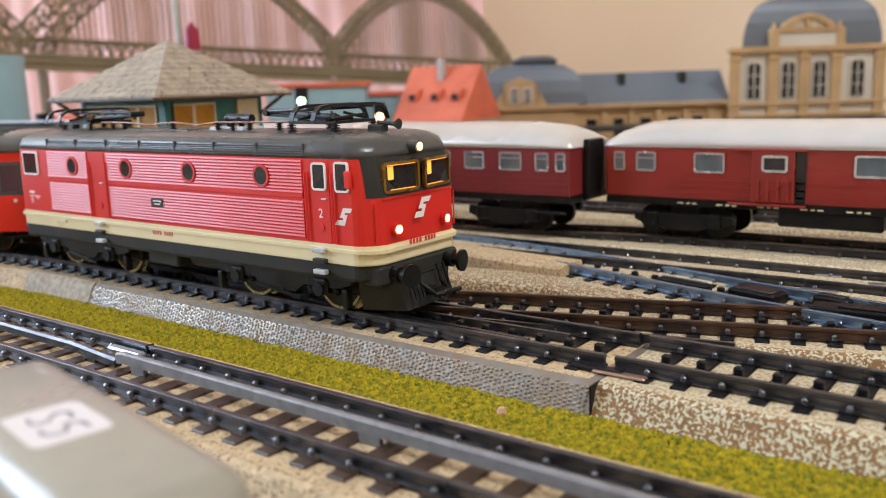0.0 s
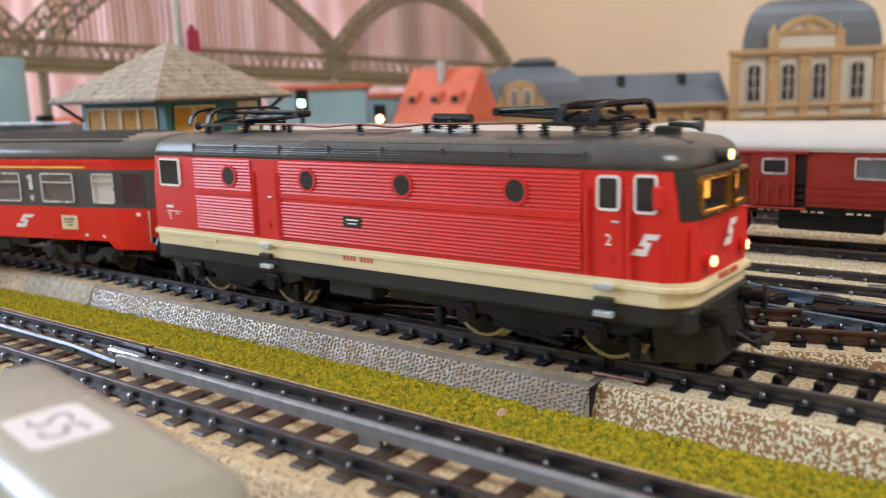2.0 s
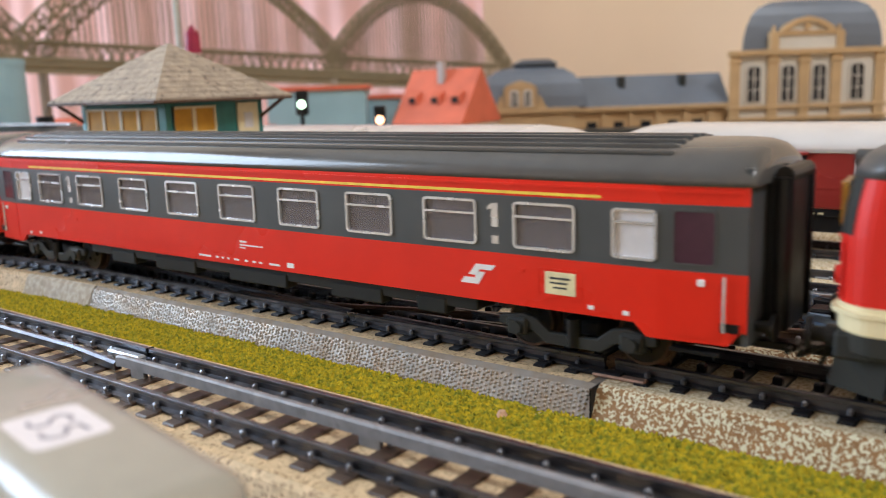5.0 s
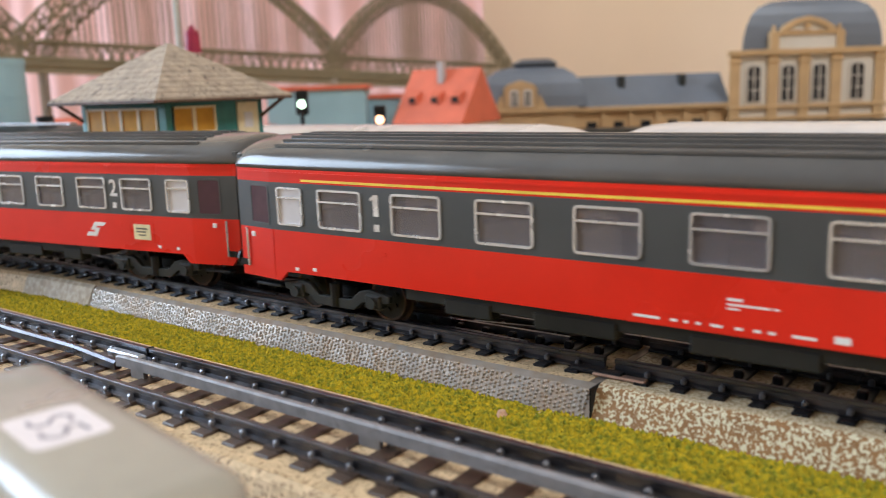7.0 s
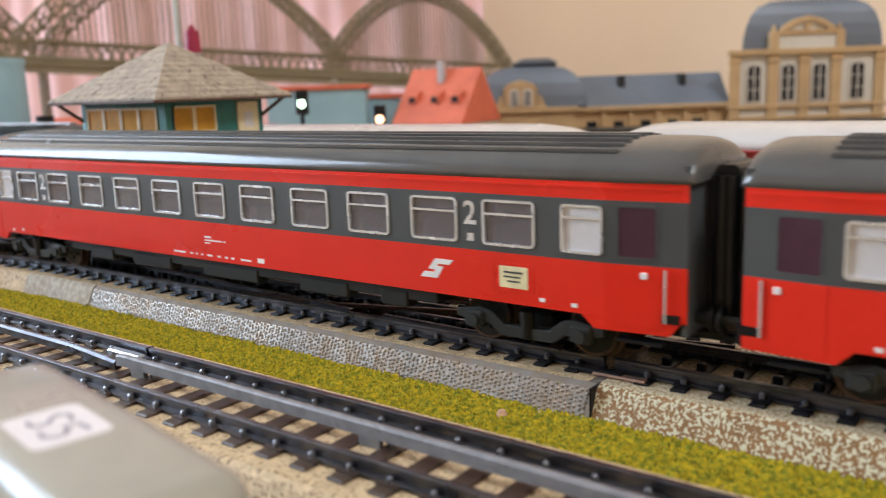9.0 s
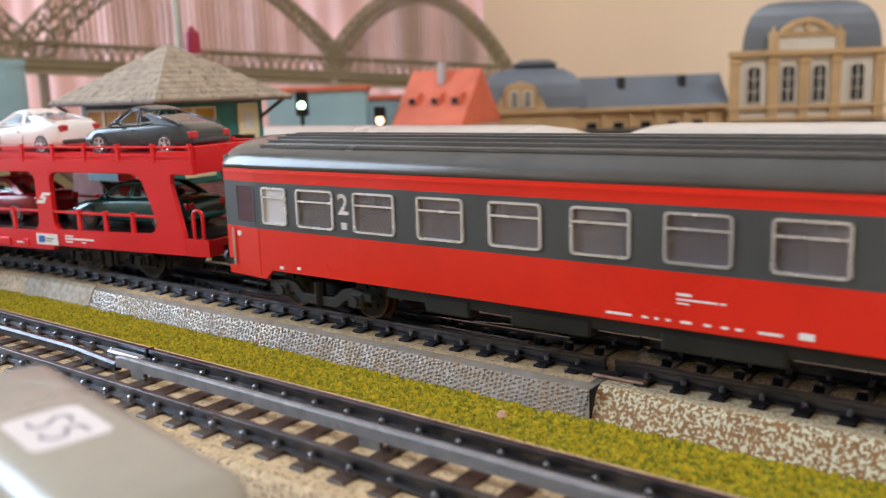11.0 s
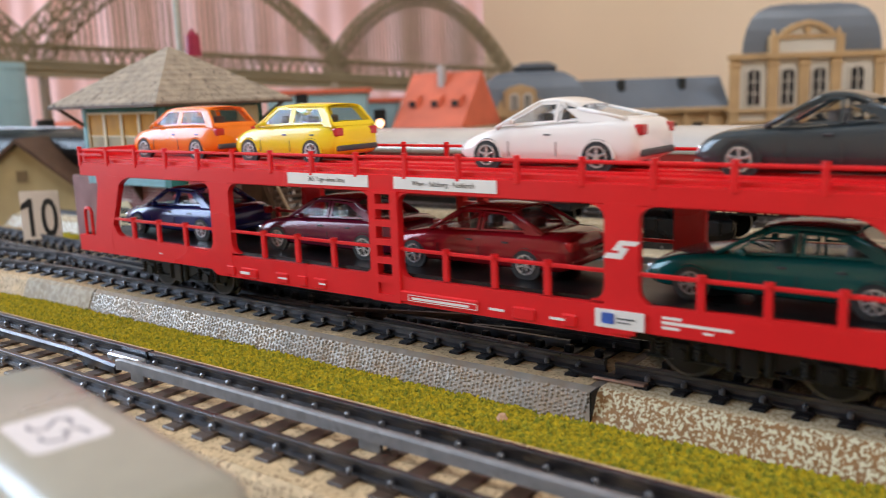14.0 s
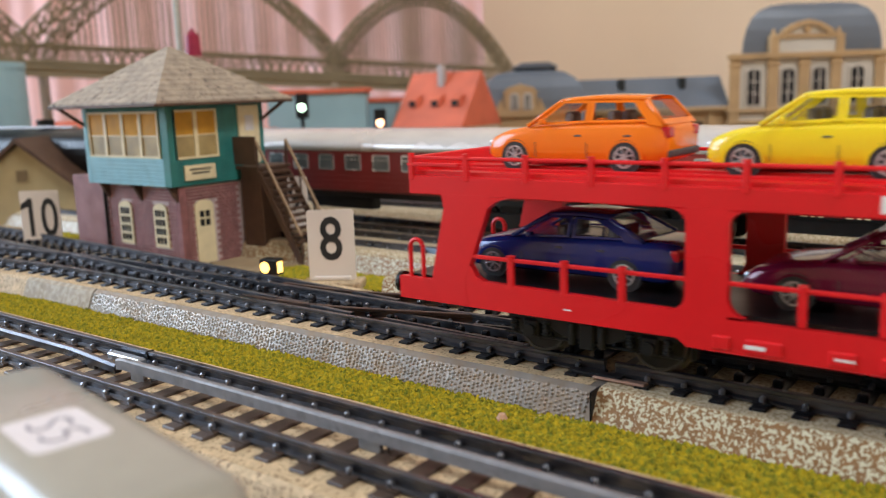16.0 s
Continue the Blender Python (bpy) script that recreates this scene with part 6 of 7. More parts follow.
number_card("10", -146, 27, 16.8, 27.5, GROUND, "cream card with black number ten behind a track", 16.5, 0.7)
number_card("8", 9.5, 41, 15.4, 23.2, -6.5, "cream card with black number eight beside the track", 14.6, 0.8)
number_card("9", -54, 86, 10, 21, 0, "small cream number card behind the signal box stairs", 11)
part("card_base", box(-10, 10, -5, 5, 0, 3.0, 0.4), M_BED_TOP).matrix_basis = at(9.5, 41, GROUND, 33)
tagged(bpy.data.objects["card_base"], "sandy block carrying a number card", "block")
ob = part("card_base", box(-7, 7, -4, 4, 0, 9.5, 0.4), M_BED_TOP)
ob.matrix_basis = at(-54, 86, GROUND, 33)
tagged(ob, "sandy block carrying a small number card", "block")


def turnout_lantern():
    t = thing("turnout_lantern", "small black turnout lantern with glowing amber faces", "lantern", at(-11, 33, GROUND, 12))
    part("post", rod((0, 0, 0), (0, 0, 5), 0.8, 8), M_BLACK, t)
    part("case", box(-3.3, 3.3, -2.6, 2.6, 4.2, 9.8, 0.5), M_BLACK, t)
    part("lens", rod((-0.9, -2.4, 7.1), (-0.9, -2.75, 7.1), 1.9, 16), M_LANTERN, t)
    part("lens", box(3.2, 3.5, -1.4, 1.4, 5.2, 8.8, 0.1), M_LANTERN, t)
    part("base", box(-4, 4, -4, 4, 0, 0.8, 0.2), M_BLACK, t)


turnout_lantern()


def plain_sand_strip():
    ob = part("footpath", swept([Vector((-40, 26, 0)), Vector((10, 30, 0)), Vector((44, 27, 0))], [(-8, GROUND), (-7.5, -6.6), (7.5, -6.6), (8, GROUND)]), M_BED_TOP)
    tagged(ob, "sandy raised path beside the track", "path", kind="structure")


plain_sand_strip()


def shed():
    t = thing("goods_shed", "tan model shed with a gable and dark roof edge", "shed", at(-246, 72, GROUND, 30))
    m = material("tan_plaster", (0.42, 0.34, 0.18), 0.7, 0, 0.1, 80, 0.15)
    part("wall", prism([(-28, 0), (28, 0), (28, 22), (0, 43), (-28, 22)], 0, 60), m, t)
    for s in (-1, 1):
        part("roof_slope", prism([(0, 43.4), (s * 33, 18.5), (s * 33, 20.5), (0, 46)][::s], -4, 64), M_TIMBER, t)
    part("round_vent", rod((0, -0.6, 26), (0, 0.2, 26), 4, 16), m, t)
    bm = bmesh.new()
    for i in range(5):
        box(-2.8 + i * 1.3, -2.2 + i * 1.3, -0.9, -0.5, 23, 29, bm=bm)
    part("vent_bars", bm, M_TIMBER, t)


shed()


# ---- parked maroon coaches ----
M_MAROON = material("maroon_tinplate", (0.27, 0.030, 0.022), 0.3, 0.0, 0.12, 60, coat=0.2)
M_MAROON2 = material("purple_brown_tinplate", (0.21, 0.026, 0.026), 0.34, 0.0, 0.12, 60)
M_PALEROOF = material("silver_white_roof", (0.66, 0.63, 0.60), 0.24, 0.3, 0.08, 40)
M_OLDPANE = material("grey_celluloid_pane", (0.13, 0.145, 0.15), 0.12, 0.0, 0.35, 60)


def tin_coach(m, windows, label, paint, van=False, half=122.0, bogie_in=27.0):
    t = thing("tin_coach", label, "railway coach", m, "parked maroon coaches")
    W = 15.2
    part("body", box(-half, half, -W, W, 13.6, 30.8, 0.6), paint, t)
    def section(x, k, drop):
        arc = [(-15.6, 30.4), (-15.4, 32.0), (-14, 34.4), (-11, 36.6), (-7, 38.2), (0, 39.0)]
        arc += [(-y, z) for y, z in arc[-2::-1]]
        return [(x, y * k, 30.4 + (z - 30.4) * drop) for y, z in arc]
    part("roof", lofted([section(-half - 0.6, 0.97, 0.35), section(-half + 3, 0.99, 0.62), section(-half + 10, 1, 0.88), section(-half + 20, 1, 1), section(half - 20, 1, 1),
                         section(half - 10, 1, 0.88), section(half - 3, 0.99, 0.62), section(half + 0.6, 0.97, 0.35)]), M_PALEROOF, t, smooth=True)
    for x0, x1 in windows:
        w = window_frame(t, x0, x1, 22.4, 29.0, -W, -1, bar=26.6 if not van or x1 - x0 < 8 else None, pane=M_OLDPANE, thick=0.7, r=0.9, behind=0.1)
    if van:
        d = part("sliding_door", box(-71.6, -58.7, -W - 1.3, -W, 13.8, 30.2, 0.3), paint, t)
        part("door_track", box(-79, -55, -W - 1.6, -W, 29.8, 30.6, 0.2), paint, t)
        part("door_track", box(-79, -55, -W - 1.6, -W, 12.8, 13.5, 0.2), paint, t)
        window_frame(t, -68.5, -60.6, 23.4, 28.6, -W - 1.3, -1, pane=M_PANE, thick=0.8, r=0.9, behind=0.0)
        for x in (-69.5, -66.5, -63.5, -60.5):
            part("door_rib", box(x - 0.4, x + 0.4, -W - 1.8, -W - 1.2, 14.6, 21, 0.1), paint, d)
        part("door_gap", box(-58.6, -55.6, -W - 0.2, -W + 0.3, 13.8, 29.8), M_PANE, t)
    bm = bmesh.new()
    for z in (15.4, 17.6, 19.8):
        box(-half + 22, half, -W - 0.2, -W + 0.1, z, z + 0.5, bm=bm)
    part("waist_rib", bm, paint, t)
    for x0, x1 in ((-64, -34), (-6, 30)):
        part("equipment_box", box(x0, x1, -W + 2, -W + 7, 6.2, 11.4, 0.5), M_BLACK, t)
    part("solebar", box(-half, half, -W + 0.6, W - 0.6, 11.2, 13.6, 0.2), M_BLACK, t)
    bars(t, "solebar_print", -half + 26, 11.8, [(i * 13 + k, 0.1, w2, 0.5) for i in range(5) for k, w2 in ((0, 2), (3, 1.2), (5, 1.6))], -W + 0.55, M_LABEL)
    for e in (-1, 1):
        for dx in (-11, 11):
            wheelset_static(t, e * (half - bogie_in) + dx)
        part("bogie", box(e * (half - bogie_in) - 5, e * (half - bogie_in) + 5, -11, 11, 5, 11.2, 0.6), M_BLACK, t)
        for y in (-12.6, 12.6):
            part("bogie_side", prism([(e * (half - bogie_in) + k, z) for k, z in ((-17, 8.4), (-17, 5.6), (-13, 4.2), (-9, 4.2), (-6, 2.6), (6, 2.6), (9, 4.2), (13, 4.2), (17, 5.6), (17, 8.4))], y - 0.8, y + 0.8, bevel=0.3), M_BLACK, t)
            for k in (-11, 11):
                part("axle_box", box(e * (half - bogie_in) + k - 2.2, e * (half - bogie_in) + k + 2.2, y - 1.6, y + 1.6, 3.8, 8.6, 0.5), M_BLACK, t)
        part("end_door", box(*sorted((e * half, e * (half + 2.6))), -6, 6, 12, 33, 0.4), M_BLACK, t)
        part("step_board", box(*sorted((e * (half - 14), e * (half - 2))), -W - 0.8, -W + 1.5, 7.5, 8.4, 0.1), M_BLACK, t)
    return t


def wheelset_static(parent, x, r=5.4):
    bm = rod((x, -9, r), (x, 9, r), 1.0, 8)
    for y in (-8.3, 8.3):
        rod((x, y - 0.9, r), (x, y + 0.9, r), r, 20, bm=bm)
    return part("wheel_set", bm, M_BLACK, parent)


tin_coach(at(192.4, 131, 0, 0), [(-118.8, -114.7), (-110.6, -103.5), (-90.5, -80.3), (-42.3, -31), (-4, 8), (38, 50), (76, 90)], "parked maroon tinplate luggage van with pale roof", M_MAROON, True)
tin_coach(at(-59, 118.5, 0, 0), [(-116, -110), *[(-104.4 + i * 15.2, -95.4 + i * 15.2) for i in range(13)], (93.5, 103), (108.5, 114), (116.6, 120.6)], "parked maroon tinplate passenger coach with pale roof", M_MAROON2)


def tank_wagon(m):
    t = thing("tank_wagon", "black model tank wagon parked behind the signal box", "freight wagon", m)
    part("tank", rod((-50, 0, 26), (50, 0, 26), 14, 24), M_BLACK, t)
    part("dome", rod((0, 0, 38), (0, 0, 45), 5, 14), M_BLACK, t)
    part("frame", box(-58, 58, -12, 12, 8, 12.5, 0.4), M_MAROON2, t)
    part("catwalk", box(-40, 40, -14, -10, 40.5, 41.6, 0.2), M_BRIGHT, t)
    for x in (-40, -28, 28, 40):
        wheelset_static(t, x)


tank_wagon(at(-276, 104, 0, 8))


# ---- the far town ----
M_STONE = material("pale_station_wall", (0.62, 0.57, 0.49), 0.7, 0, 0.06, 40)
M_SANDSTONE = material("ochre_sandstone_trim", (0.50, 0.33, 0.16), 0.7, 0, 0.1, 60)
M_ZINCROOF = material("blue_grey_roof", (0.13, 0.15, 0.18), 0.42, 0, 0.12, 30)
M_ORANGE = material("orange_tile_roof", (0.62, 0.14, 0.07), 0.6, 0, 0.12, 60, 0.2, 600)
M_SKYBLUE = material("pale_blue_plaster", (0.30, 0.46, 0.52), 0.6, 0, 0.08, 30)
M_GIRDER = material("khaki_girder_steel", (0.25, 0.205, 0.125), 0.6, 0, 0.12, 30)
M_PINK = material("pink_curtain_cloth", (0.85, 0.53, 0.50), 0.85, 0, 0.08, 20)


def arch_window(parent, x, w, z0, z1, y):
    f = part("arched_window", prism(arched(x, w + 3, z0 - 1, z1 + 2, 9), y - 1.2, y + 0.1), M_STONE, parent)
    part("pane", prism(arched(x, w, z0, z1, 9), y - 1.5, y - 1.1), M_PANE, f)
    part("mullion", box(x - 0.4, x + 0.4, y - 1.9, y - 1.4, z0, z1 - 1), M_STONE, f)
    for k in (0.33, 0.66):
        part("glazing_bar", box(x - w / 2, x + w / 2, y - 1.9, y - 1.4, z0 + (z1 - z0) * k - 0.3, z0 + (z1 - z0) * k + 0.3), M_STONE, f)


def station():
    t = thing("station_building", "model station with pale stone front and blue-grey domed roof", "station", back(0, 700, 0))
    G = GROUND
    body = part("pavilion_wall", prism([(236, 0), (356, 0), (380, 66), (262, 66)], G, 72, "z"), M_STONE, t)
    for x in (237.5, 268, 293, 318.5, 353.5):
        p = part("pilaster", box(x - 4.2, x + 4.2, -2.6, 0, G, 70, 0.3), M_SANDSTONE, body)
        part("capital", box(x - 5, x + 5, -3.4, 0, 64, 67, 0.3), M_SANDSTONE, p)
    for z, h, d in ((70, 4.5, 4.5), (28, 3, 3.2), (19, 3, 3.4)):
        part("cornice", box(232, 360, -d, 2, z, z + h, 0.4), M_SANDSTONE, body)
    for x in (253.2, 280.5, 305.6, 336):
        arch_window(body, x, 10, 34, 62, 0)
    attic = part("attic", box(270, 318, -3, 10, 74, 86, 0.3), M_STONE, body)
    for x in (268, 320):
        part("attic_post", box(x - 3.4, x + 3.4, -4.4, 6, 72, 88, 0.4), M_SANDSTONE, attic)
        part("finial", rod((x, 0, 88), (x, 0, 93), 2.2, 10, 0.8), M_SANDSTONE, attic)
    part("attic_cornice", box(266, 322, -4.6, 8, 85, 88, 0.3), M_SANDSTONE, attic)
    ped = [(272, 88), (316, 88), (313, 92), (304, 97), (294, 99.5), (284, 97), (275, 92)]
    inner = [(278, 88.6), (310, 88.6), (307, 91.4), (301, 94.4), (294, 95.6), (287, 94.4), (281, 91.4)]
    part("pediment", frame_ring(ped, inner, -5, 4), M_SANDSTONE, attic)
    part("pediment_field", prism(inner, -2, 2), M_STONE, attic)
    part("oval_panel", rod((294, -4, 92), (294, -1.5, 92), 2.8, 14), M_SANDSTONE, attic)
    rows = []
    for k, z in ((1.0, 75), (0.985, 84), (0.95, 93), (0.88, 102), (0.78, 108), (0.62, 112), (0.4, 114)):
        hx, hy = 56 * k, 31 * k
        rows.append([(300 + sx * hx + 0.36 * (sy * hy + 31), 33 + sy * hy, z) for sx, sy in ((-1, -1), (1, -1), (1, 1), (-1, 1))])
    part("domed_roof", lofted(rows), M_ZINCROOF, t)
    wing = part("wing_wall", box(108, 236, 4, 60, G, 33.5), M_SANDSTONE, t)
    part("wing_roof", prism([(2, 33), (32, 58.5), (62, 33)], 106, 236, "x"), M_ZINCROOF, t)
    for x in (134, 156, 178, 200, 220):
        part("pilaster", box(x - 2.4, x + 2.4, 1.8, 4, G, 32, 0.3), M_SANDSTONE, wing)
        part("wing_window", box(x - 14, x - 6, 3.4, 4, 4, 22), M_PANE, wing)
    part("wing_cornice", box(106, 236, -1, 4, 30.5, 34, 0.4), M_SANDSTONE, wing)
    for x in (152, 202):
        part("roof_vent", box(x - 2.6, x + 2.6, 20, 27, 44, 58, 0.3), M_UMBER, t)
    end = part("end_wall", box(34, 110, -2, 66, G, 34), M_SANDSTONE, t)
    part("end_cornice", box(30, 112, -5, 2, 31, 35, 0.4), M_SANDSTONE, end)
    rows = []
    for k, z in ((1.0, 35), (0.97, 44), (0.9, 54), (0.78, 61), (0.6, 66), (0.3, 68)):
        rows.append([(77 + sx * 43 * k, 32 + sy * 34 * k, z) for sx, sy in ((-1, -1), (1, -1), (1, 1), (-1, 1))])
    roof = part("end_roof", lofted(rows), M_ZINCROOF, t)
    part("roof_cap", box(64, 98, 20, 44, 67, 70, 0.4), M_UMBER, roof)
    part("roof_cap", prism([(62, 70), (100, 70), (92, 74), (70, 74)], 18, 46), M_ZINCROOF, roof)
    d = part("dormer", box(53, 79, -4.5, 8, 35, 50, 0.3), M_SANDSTONE, roof)
    part("dormer_gable", prism([(52, 50), (80, 50), (76, 54), (66, 57), (56, 54)], -5.2, 6), M_SANDSTONE, d)
    for x in (61, 71.5):
        arch_window(d, x, 4.4, 37.5, 48, -4.5)
    for x in (49, 83):
        part("dormer_volute", prism([(x - 4, 35), (x + 4, 35), (x + (2 if x < 60 else -2), 46)], -4.6, 0), M_SANDSTONE, d)
    # platform canopy before it
    part("canopy", box(20, 420, -60, -20, 15.5, 18.5, 0.4), M_UMBER, t)
    for x in range(40, 420, 60):
        part("canopy_post", rod((x, -40, G), (x, -40, 15.5), 1.4, 8), M_UMBER, t)


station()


def orange_house():
    t = thing("orange_roof_house", "model house with a steep orange tiled roof", "house", back(-8, 640, GROUND, -34))
    part("wall", box(-30, 30, 0, 52, 0, 38), material("cream_house_wall", (0.62, 0.5, 0.36), 0.7), t)
    for x in (-24, -8, 8, 24):
        part("window", box(x - 3.6, x + 3.6, -0.5, 0.2, 14, 27, 0.2), M_PANE, t)
    part("roof", prism([(-3, 37), (55, 37), (27, 77)], -31, 31, "x"), M_ORANGE, t)
    for x in (-18, 2, 20):
        d = part("dormer", prism([(6.5, 51), (6.5, 57), (19, 63)], x - 4, x + 4, "x"), M_ORANGE, t)
        part("pane", box(x - 2.6, x + 2.6, 6.1, 6.6, 52, 56.2), M_PANE, d)
    part("chimney", box(-2.5, 2.5, 18, 23, 66, 82, 0.3), material("grey_chimney", (0.45, 0.4, 0.38), 0.7), t)


orange_house()


def blue_building(u, d, w, h, depth, label, roof_mat):
    t = thing("blue_building", label, "building", back(u, d, GROUND))
    part("wall", box(-w / 2, w / 2, 0, depth, 0, h), M_SKYBLUE, t)
    part("roof", box(-w / 2 - 2, w / 2 + 2, -2, depth + 2, h, h + 3.5, 0.4), roof_mat, t)


blue_building(-92, 660, 74, 64, 50, "pale blue model building under the arch bridge", M_ORANGE)
blue_building(-46, 690, 30, 56, 40, "narrow pale blue model building with reddish roof", M_ORANGE)
blue_building(-190, 600, 60, 40, 40, "pale blue model building behind the signal box", M_ORANGE)


def water_tank():
    t = thing("storage_tank", "pale blue cylindrical model storage tank", "tank", back(-296, 560, GROUND))
    part("shell", rod((0, 0, 0), (0, 0, 86), 31, 40), M_SKYBLUE, t)
    part("top_ring", rod((0, 0, 86), (0, 0, 90), 31.6, 40), M_SKYBLUE, t)
    for z in (22, 44, 66):
        part("band", rod((0, 0, z), (0, 0, z + 1), 31.3, 40), M_SKYBLUE, t)


water_tank()


def rust_sheds():
    for u, d, w, h in ((-232, 600, 70, 44), (-262, 640, 80, 50), (-150, 640, 50, 40)):
        t = thing("rust_red_shed", "rust red model shed in the far yard", "shed", back(u, d, GROUND))
        part("wall", box(-w / 2, w / 2, 0, 36, 0, h * 0.7), material("rust_red_wall", (0.38, 0.1, 0.06), 0.7, 0, 0.15, 40) if "rust_red_wall" not in bpy.data.materials else bpy.data.materials["rust_red_wall"], t)
        part("roof", prism([(-3, h * 0.7), (39, h * 0.7), (18, h)], -w / 2 - 2, w / 2 + 2, "x"), M_ORANGE, t)


rust_sheds()


def light_signal(u, d, z, glow, label):
    t = thing("light_signal", label, "signal", back(u, d, GROUND))
    part("mast", rod((0, 0, 0), (0, 0, z - GROUND), 1.3, 10), M_BLACK, t)
    part("head", box(-4, 4, -0.5, 4, z - GROUND - 7, z - GROUND + 9, 0.8), M_BLACK, t)
    part("lens", rod((0, -0.4, z - GROUND), (0, -1.4, z - GROUND), 2.5, 16), glow, t)
    part("foot", box(-5, 5, -5, 5, 0, 2, 0.4), M_BLACK, t)


light_signal(-87.5, 560, 46, glowing("green_white_signal", (0.72, 1.0, 0.66), 4.5), "black colour-light signal showing a pale green lamp")
light_signal(-37.8, 560, 34.5, glowing("orange_white_signal", (1.0, 0.5, 0.26), 5.0), "black colour-light signal showing a warm lamp")


def red_beacon():
    t = thing("mast_with_red_lamp", "pale mast carrying a dark red lantern", "signal mast", back(-163, 560, GROUND))
    part("mast", rod((0, 0, 0), (0, 0, 130), 1.8, 10), material("pale_grey_mast", (0.5, 0.52, 0.48), 0.5), t)
    part("arm", rod((0, 0, 92), (9, 0, 92), 1.0, 8), M_WHITE, t)
    part("lantern", merged(rod((9, 0, 90), (9, 0, 103), 5.2, 14, 4.4), rod((9, 0, 103), (9, 0, 107), 3.4, 12, 0.8)), material("dark_red_lantern", (0.3, 0.012, 0.05), 0.4), t)


red_beacon()


def bridge():
    """Two steel arches with hangers over a lattice deck that falls gently to the right."""
    t = thing("arch_bridge", "khaki steel arch bridge model with lattice girders and hangers", "bridge")
    a0, a1 = Vector((-408, 800, 90)), Vector((-33, 950, 63))

    def pt(f, w, z):
        p = a0 + (a1 - a0) * f
        m = back(p.x, p.y + w)
        return Vector((m.translation.x / MM, m.translation.y / MM, p.z + z))

    def bar(bm, p, q, r):
        rod(p, q, r, 4, bm=bm)

    deck = bmesh.new()
    for w in (0, 62):
        for z, r in ((0, 3.4), (5, 2.6), (21, 1.5)):
            bar(deck, pt(-0.5, w, z), pt(1.28, w, z), r)
        for i in range(76):
            f = -0.5 + i * 1.78 / 76
            bar(deck, pt(f, w, 0), pt(f + 0.0234, w, 21), 0.9)
            bar(deck, pt(f, w, 21), pt(f + 0.0234, w, 0), 0.9)
    for i in range(60):
        f = -0.5 + i * 0.03
        bar(deck, pt(f, 0, 0), pt(f, 62, 0), 1.6)
    part("deck_girder", deck, M_GIRDER, t)
    for w in (0, 62):
        rim = [pt(f, w, 0) for f in (-0.5, 1.28)]
        part("plate_girder", lofted([[p + Vector((-1, -1, -8)), p + Vector((1, 1, -8)), p + Vector((1, 1, 5)), p + Vector((-1, -1, 5))] for p in rim]), M_GIRDER, t)
    for f0, f1, rise, depth in ((-0.72, 0.04, 95, 20), (0.06, 0.82, 98, 20), (0.78, 1.32, 86, 17)):
        arch = bmesh.new()
        n = 28
        for w in (0, 62):
            last = None
            for i in range(n + 1):
                k = i / n
                f = f0 + (f1 - f0) * k
                h = 4 * k * (1 - k) * rise + 4
                hi = h + depth * (0.45 + 0.55 * abs(2 * k - 1))
                lo, up = pt(f, w, h), pt(f, w, hi)
                bar(arch, lo, up, 1.2)
                if last:
                    bar(arch, last[0], lo, 1.5)
                    bar(arch, last[1], up, 1.5)
                    bar(arch, last[0], up, 0.9)
                    bar(arch, last[1], lo, 0.9)
                last = (lo, up)
                if h > 24:
                    part("hanger", rod(pt(f, w, 20), lo, 0.9, 4), M_GIRDER, t)
                    f2 = f + (f1 - f0) / n / 2
                    part("hanger", rod(pt(f2, w, 20), pt(f2, w, h), 0.75, 4), M_GIRDER, t)
        for i in range(n):
            k, k2 = i / n, (i + 1) / n
            z1, z2 = 4 * k * (1 - k) * rise + 14, 4 * k2 * (1 - k2) * rise + 14
            bar(arch, pt(f0 + (f1 - f0) * k, 0, z1), pt(f0 + (f1 - f0) * k2, 62, z2), 1.1)
            bar(arch, pt(f0 + (f1 - f0) * k, 62, z1), pt(f0 + (f1 - f0) * k2, 0, z2), 1.1)
        part("arch", arch, M_GIRDER, t)
    stone = material("grey_bridge_pier", (0.36, 0.3, 0.24), 0.8, 0, 0.15, 30)
    for f in (-0.72, 0.05, 0.8, 1.27):
        c = pt(f, 31, 0)
        for w in (-31, 31):
            pier = part("pier", box(-4, 4, -4, 4, 0, c.z - GROUND - 2, 1.0), stone, t)
            pier.matrix_basis = at(c.x, c.y, GROUND, 37.3) @ at(0, w, 0)


bridge()


def curtain():
    rows = []
    for i in range(200):
        u = -1050 + i * 5.6
        w = 2.2 * math.sin(i * 0.9) + 3 * math.sin(i * 0.37 + 1)
        m0 = back(u, 1190 + w)
        x, y = m0.translation.x / MM, m0.translation.y / MM
        rows.append([(x, y, -300), (x, y, 420)])
    ob = part("curtain", lofted(rows, closed=False, caps=False), M_PINK)
    mod = ob.modifiers.new("thickness", "SOLIDIFY")
    mod.thickness = 0.002
    tagged(ob, "pink cloth curtain hanging in folds behind the layout", "curtain")


curtain()


# ---- the room ----
M_WALL = material("warm_beige_wall", (0.90, 0.73, 0.545), 0.85, 0, 0.03, 4, 0.05, 200)
M_CEIL = material("white_ceiling", (0.8, 0.78, 0.74), 0.9, 0, 0.03, 4)
M_FLOOR = material("brown_floor_boards", (0.25, 0.15, 0.08), 0.5, 0, 0.2, 6)


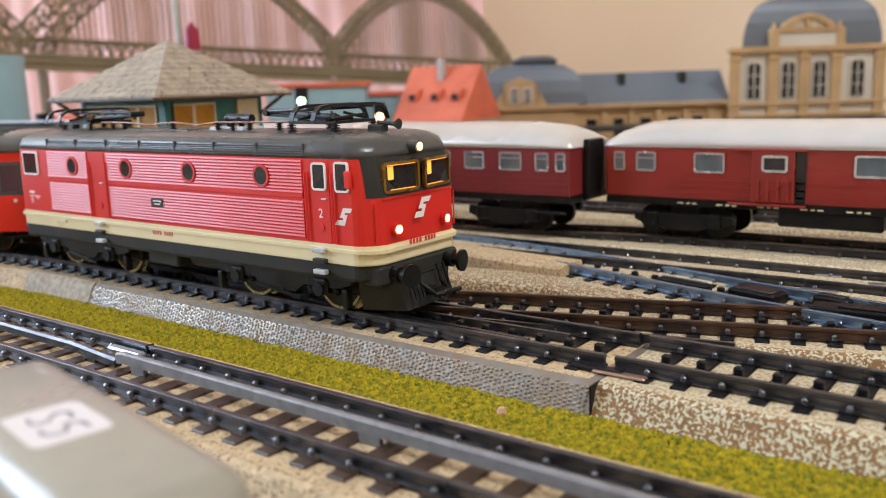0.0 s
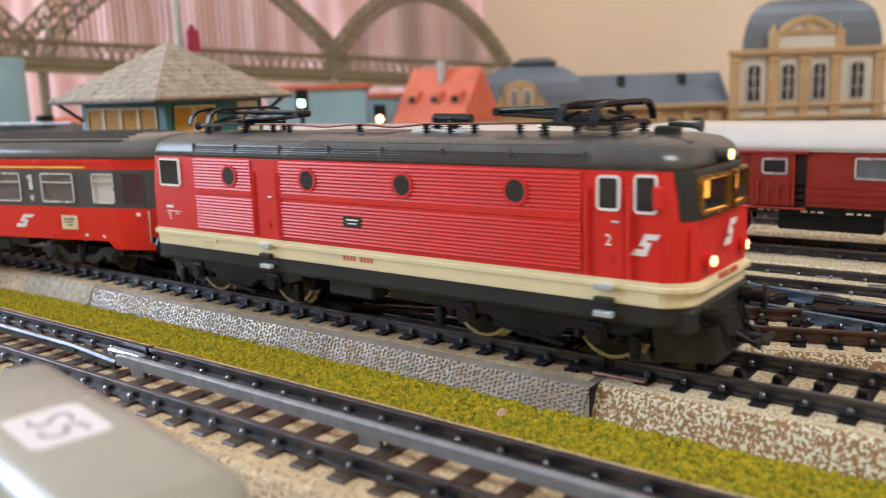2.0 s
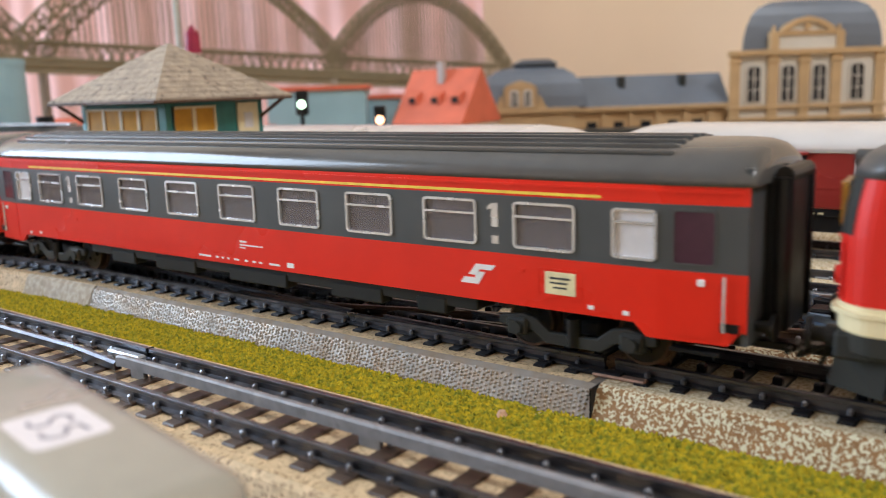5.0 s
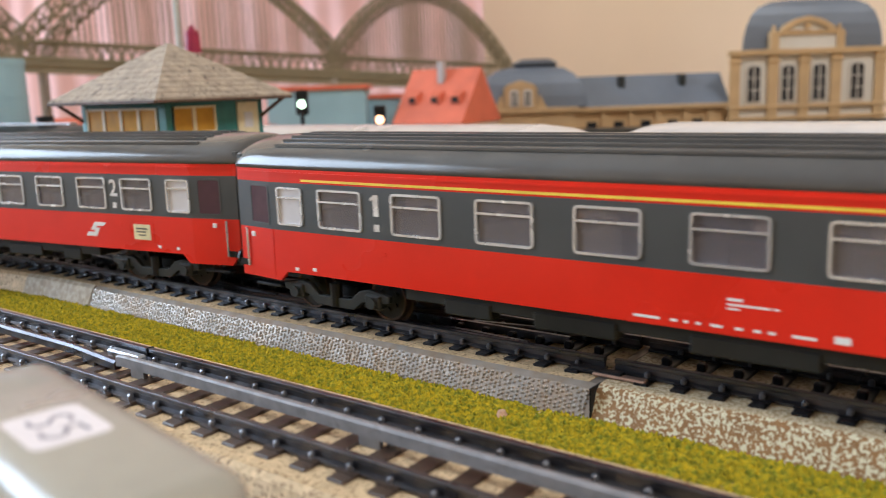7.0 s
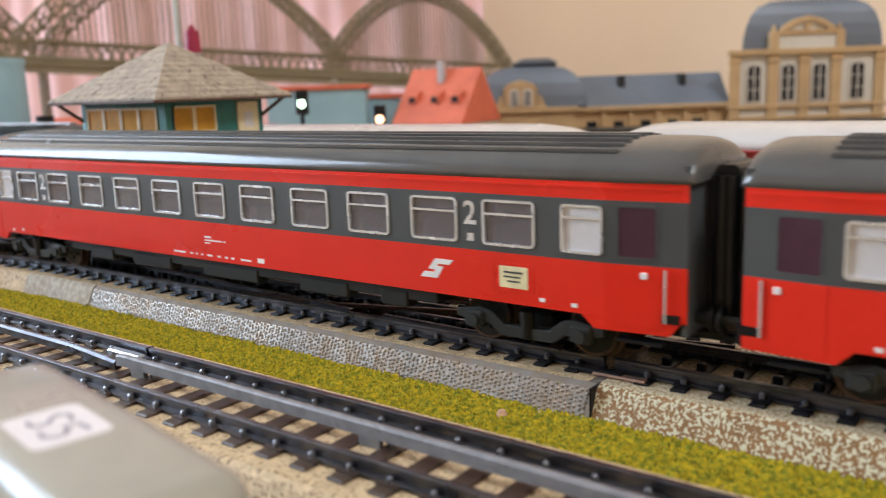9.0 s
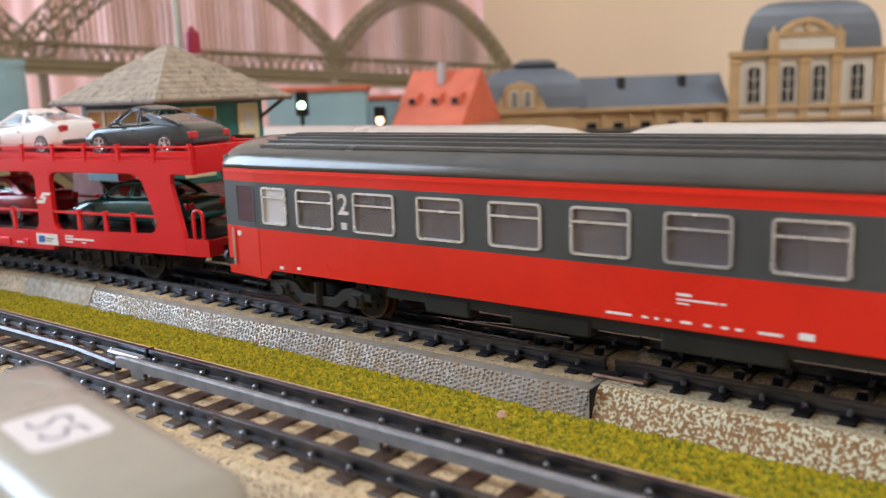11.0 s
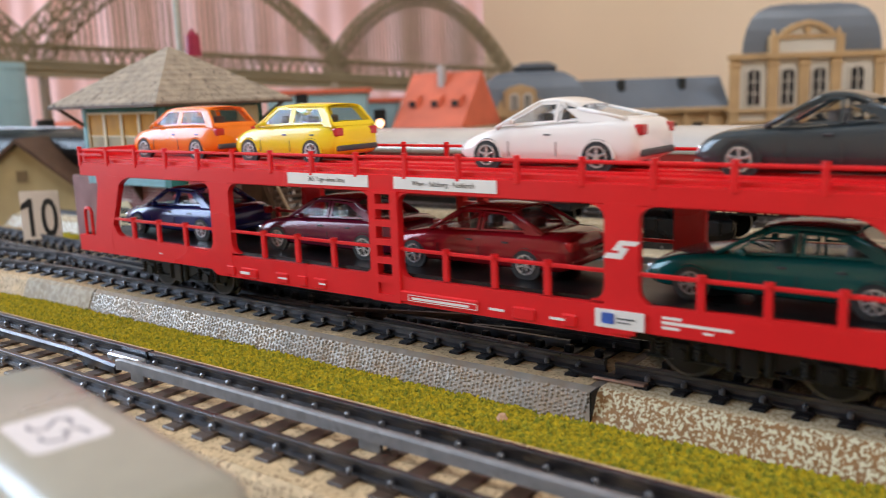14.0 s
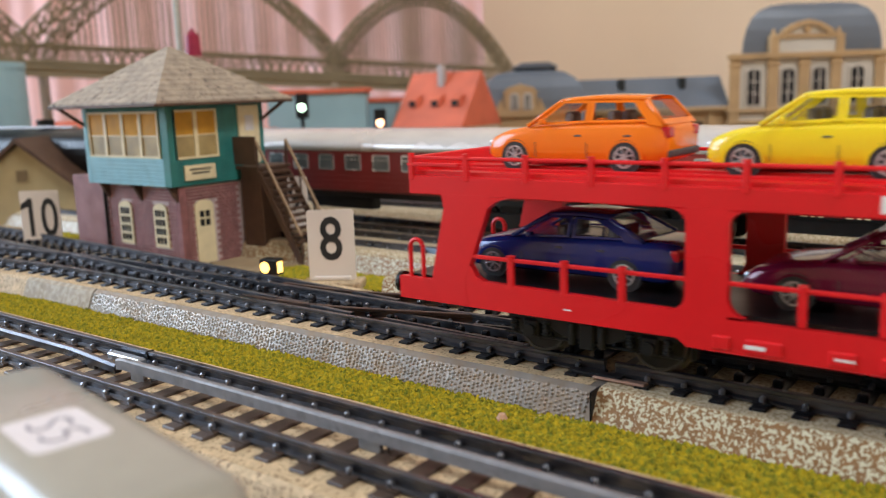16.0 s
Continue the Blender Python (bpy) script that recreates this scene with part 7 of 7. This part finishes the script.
def room():
    def slab(name, b, mat, label, cat):
        ob = part(name, box(*b), mat)
        ob.matrix_basis = back(0, 0)
        return tagged(ob, label, cat, kind="structure")

    slab("wall_far", (-2200, 2200, 1320, 1400, -800, 1700), M_WALL, "plain warm beige painted wall", "wall")
    slab("wall_right", (2120, 2200, -1800, 1320, -800, 1700), M_WALL, "plain warm beige painted wall", "wall")
    slab("wall_near", (-2200, 2200, -1880, -1800, -800, 1700), M_WALL, "plain warm beige painted wall", "wall")
    ob = part("wall_window_side", holed(-1800, 1320, -800, 1700, [(30, 1180, 60, 1440)], 0, 80), M_WALL)
    ob.matrix_basis = back(-2200, 0, 0, 90)
    tagged(ob, "plain warm beige wall with a window opening", "wall", kind="structure")
    slab("ceiling", (-2300, 2300, -1900, 1420, 1700, 1760), M_CEIL, "plain white ceiling", "ceiling")
    slab("floor", (-2300, 2300, -1900, 1420, -860, -800), M_FLOOR, "brown wooden floor", "floor")


room()



# ---- what moves ----
def run_at(t):
    """The train's travel at t seconds, gliding between the rows of RUN."""
    for i in range(len(RUN) - 1):
        if RUN[i][0] <= t <= RUN[i + 1][0]:
            break
    def slope(k):
        a, b = RUN[max(k - 1, 0)], RUN[min(k + 1, len(RUN) - 1)]
        return (b[1] - a[1]) / (b[0] - a[0])
    (t0, s0), (t1, s1) = RUN[i], RUN[i + 1]
    h = t1 - t0
    u = (t - t0) / h
    return ((2 * u ** 3 - 3 * u ** 2 + 1) * s0 + (u ** 3 - 2 * u ** 2 + u) * h * slope(i) + (3 * u ** 2 - 2 * u ** 3) * s1 + (u ** 3 - u ** 2) * h * slope(i + 1))


def motions():
    steps = [i * 0.1 for i in range(161)]
    for ob, half, offset in TRAIN:
        walk(ob, [(t, on_track(run_at(t) + offset, half)) for t in steps])
    wagon, half, offset = TRAIN[3]
    for ob, x, z in LOAD:
        walk(ob, [(t, on_track(run_at(t) + offset, half) @ at(x, 0, z)) for t in steps])
    for ob, x, r in WHEELS:
        walk(ob, [(t, at(x, 0, r, 0, 0, math.degrees(run_at(t) / r))) for t in steps])


motions()
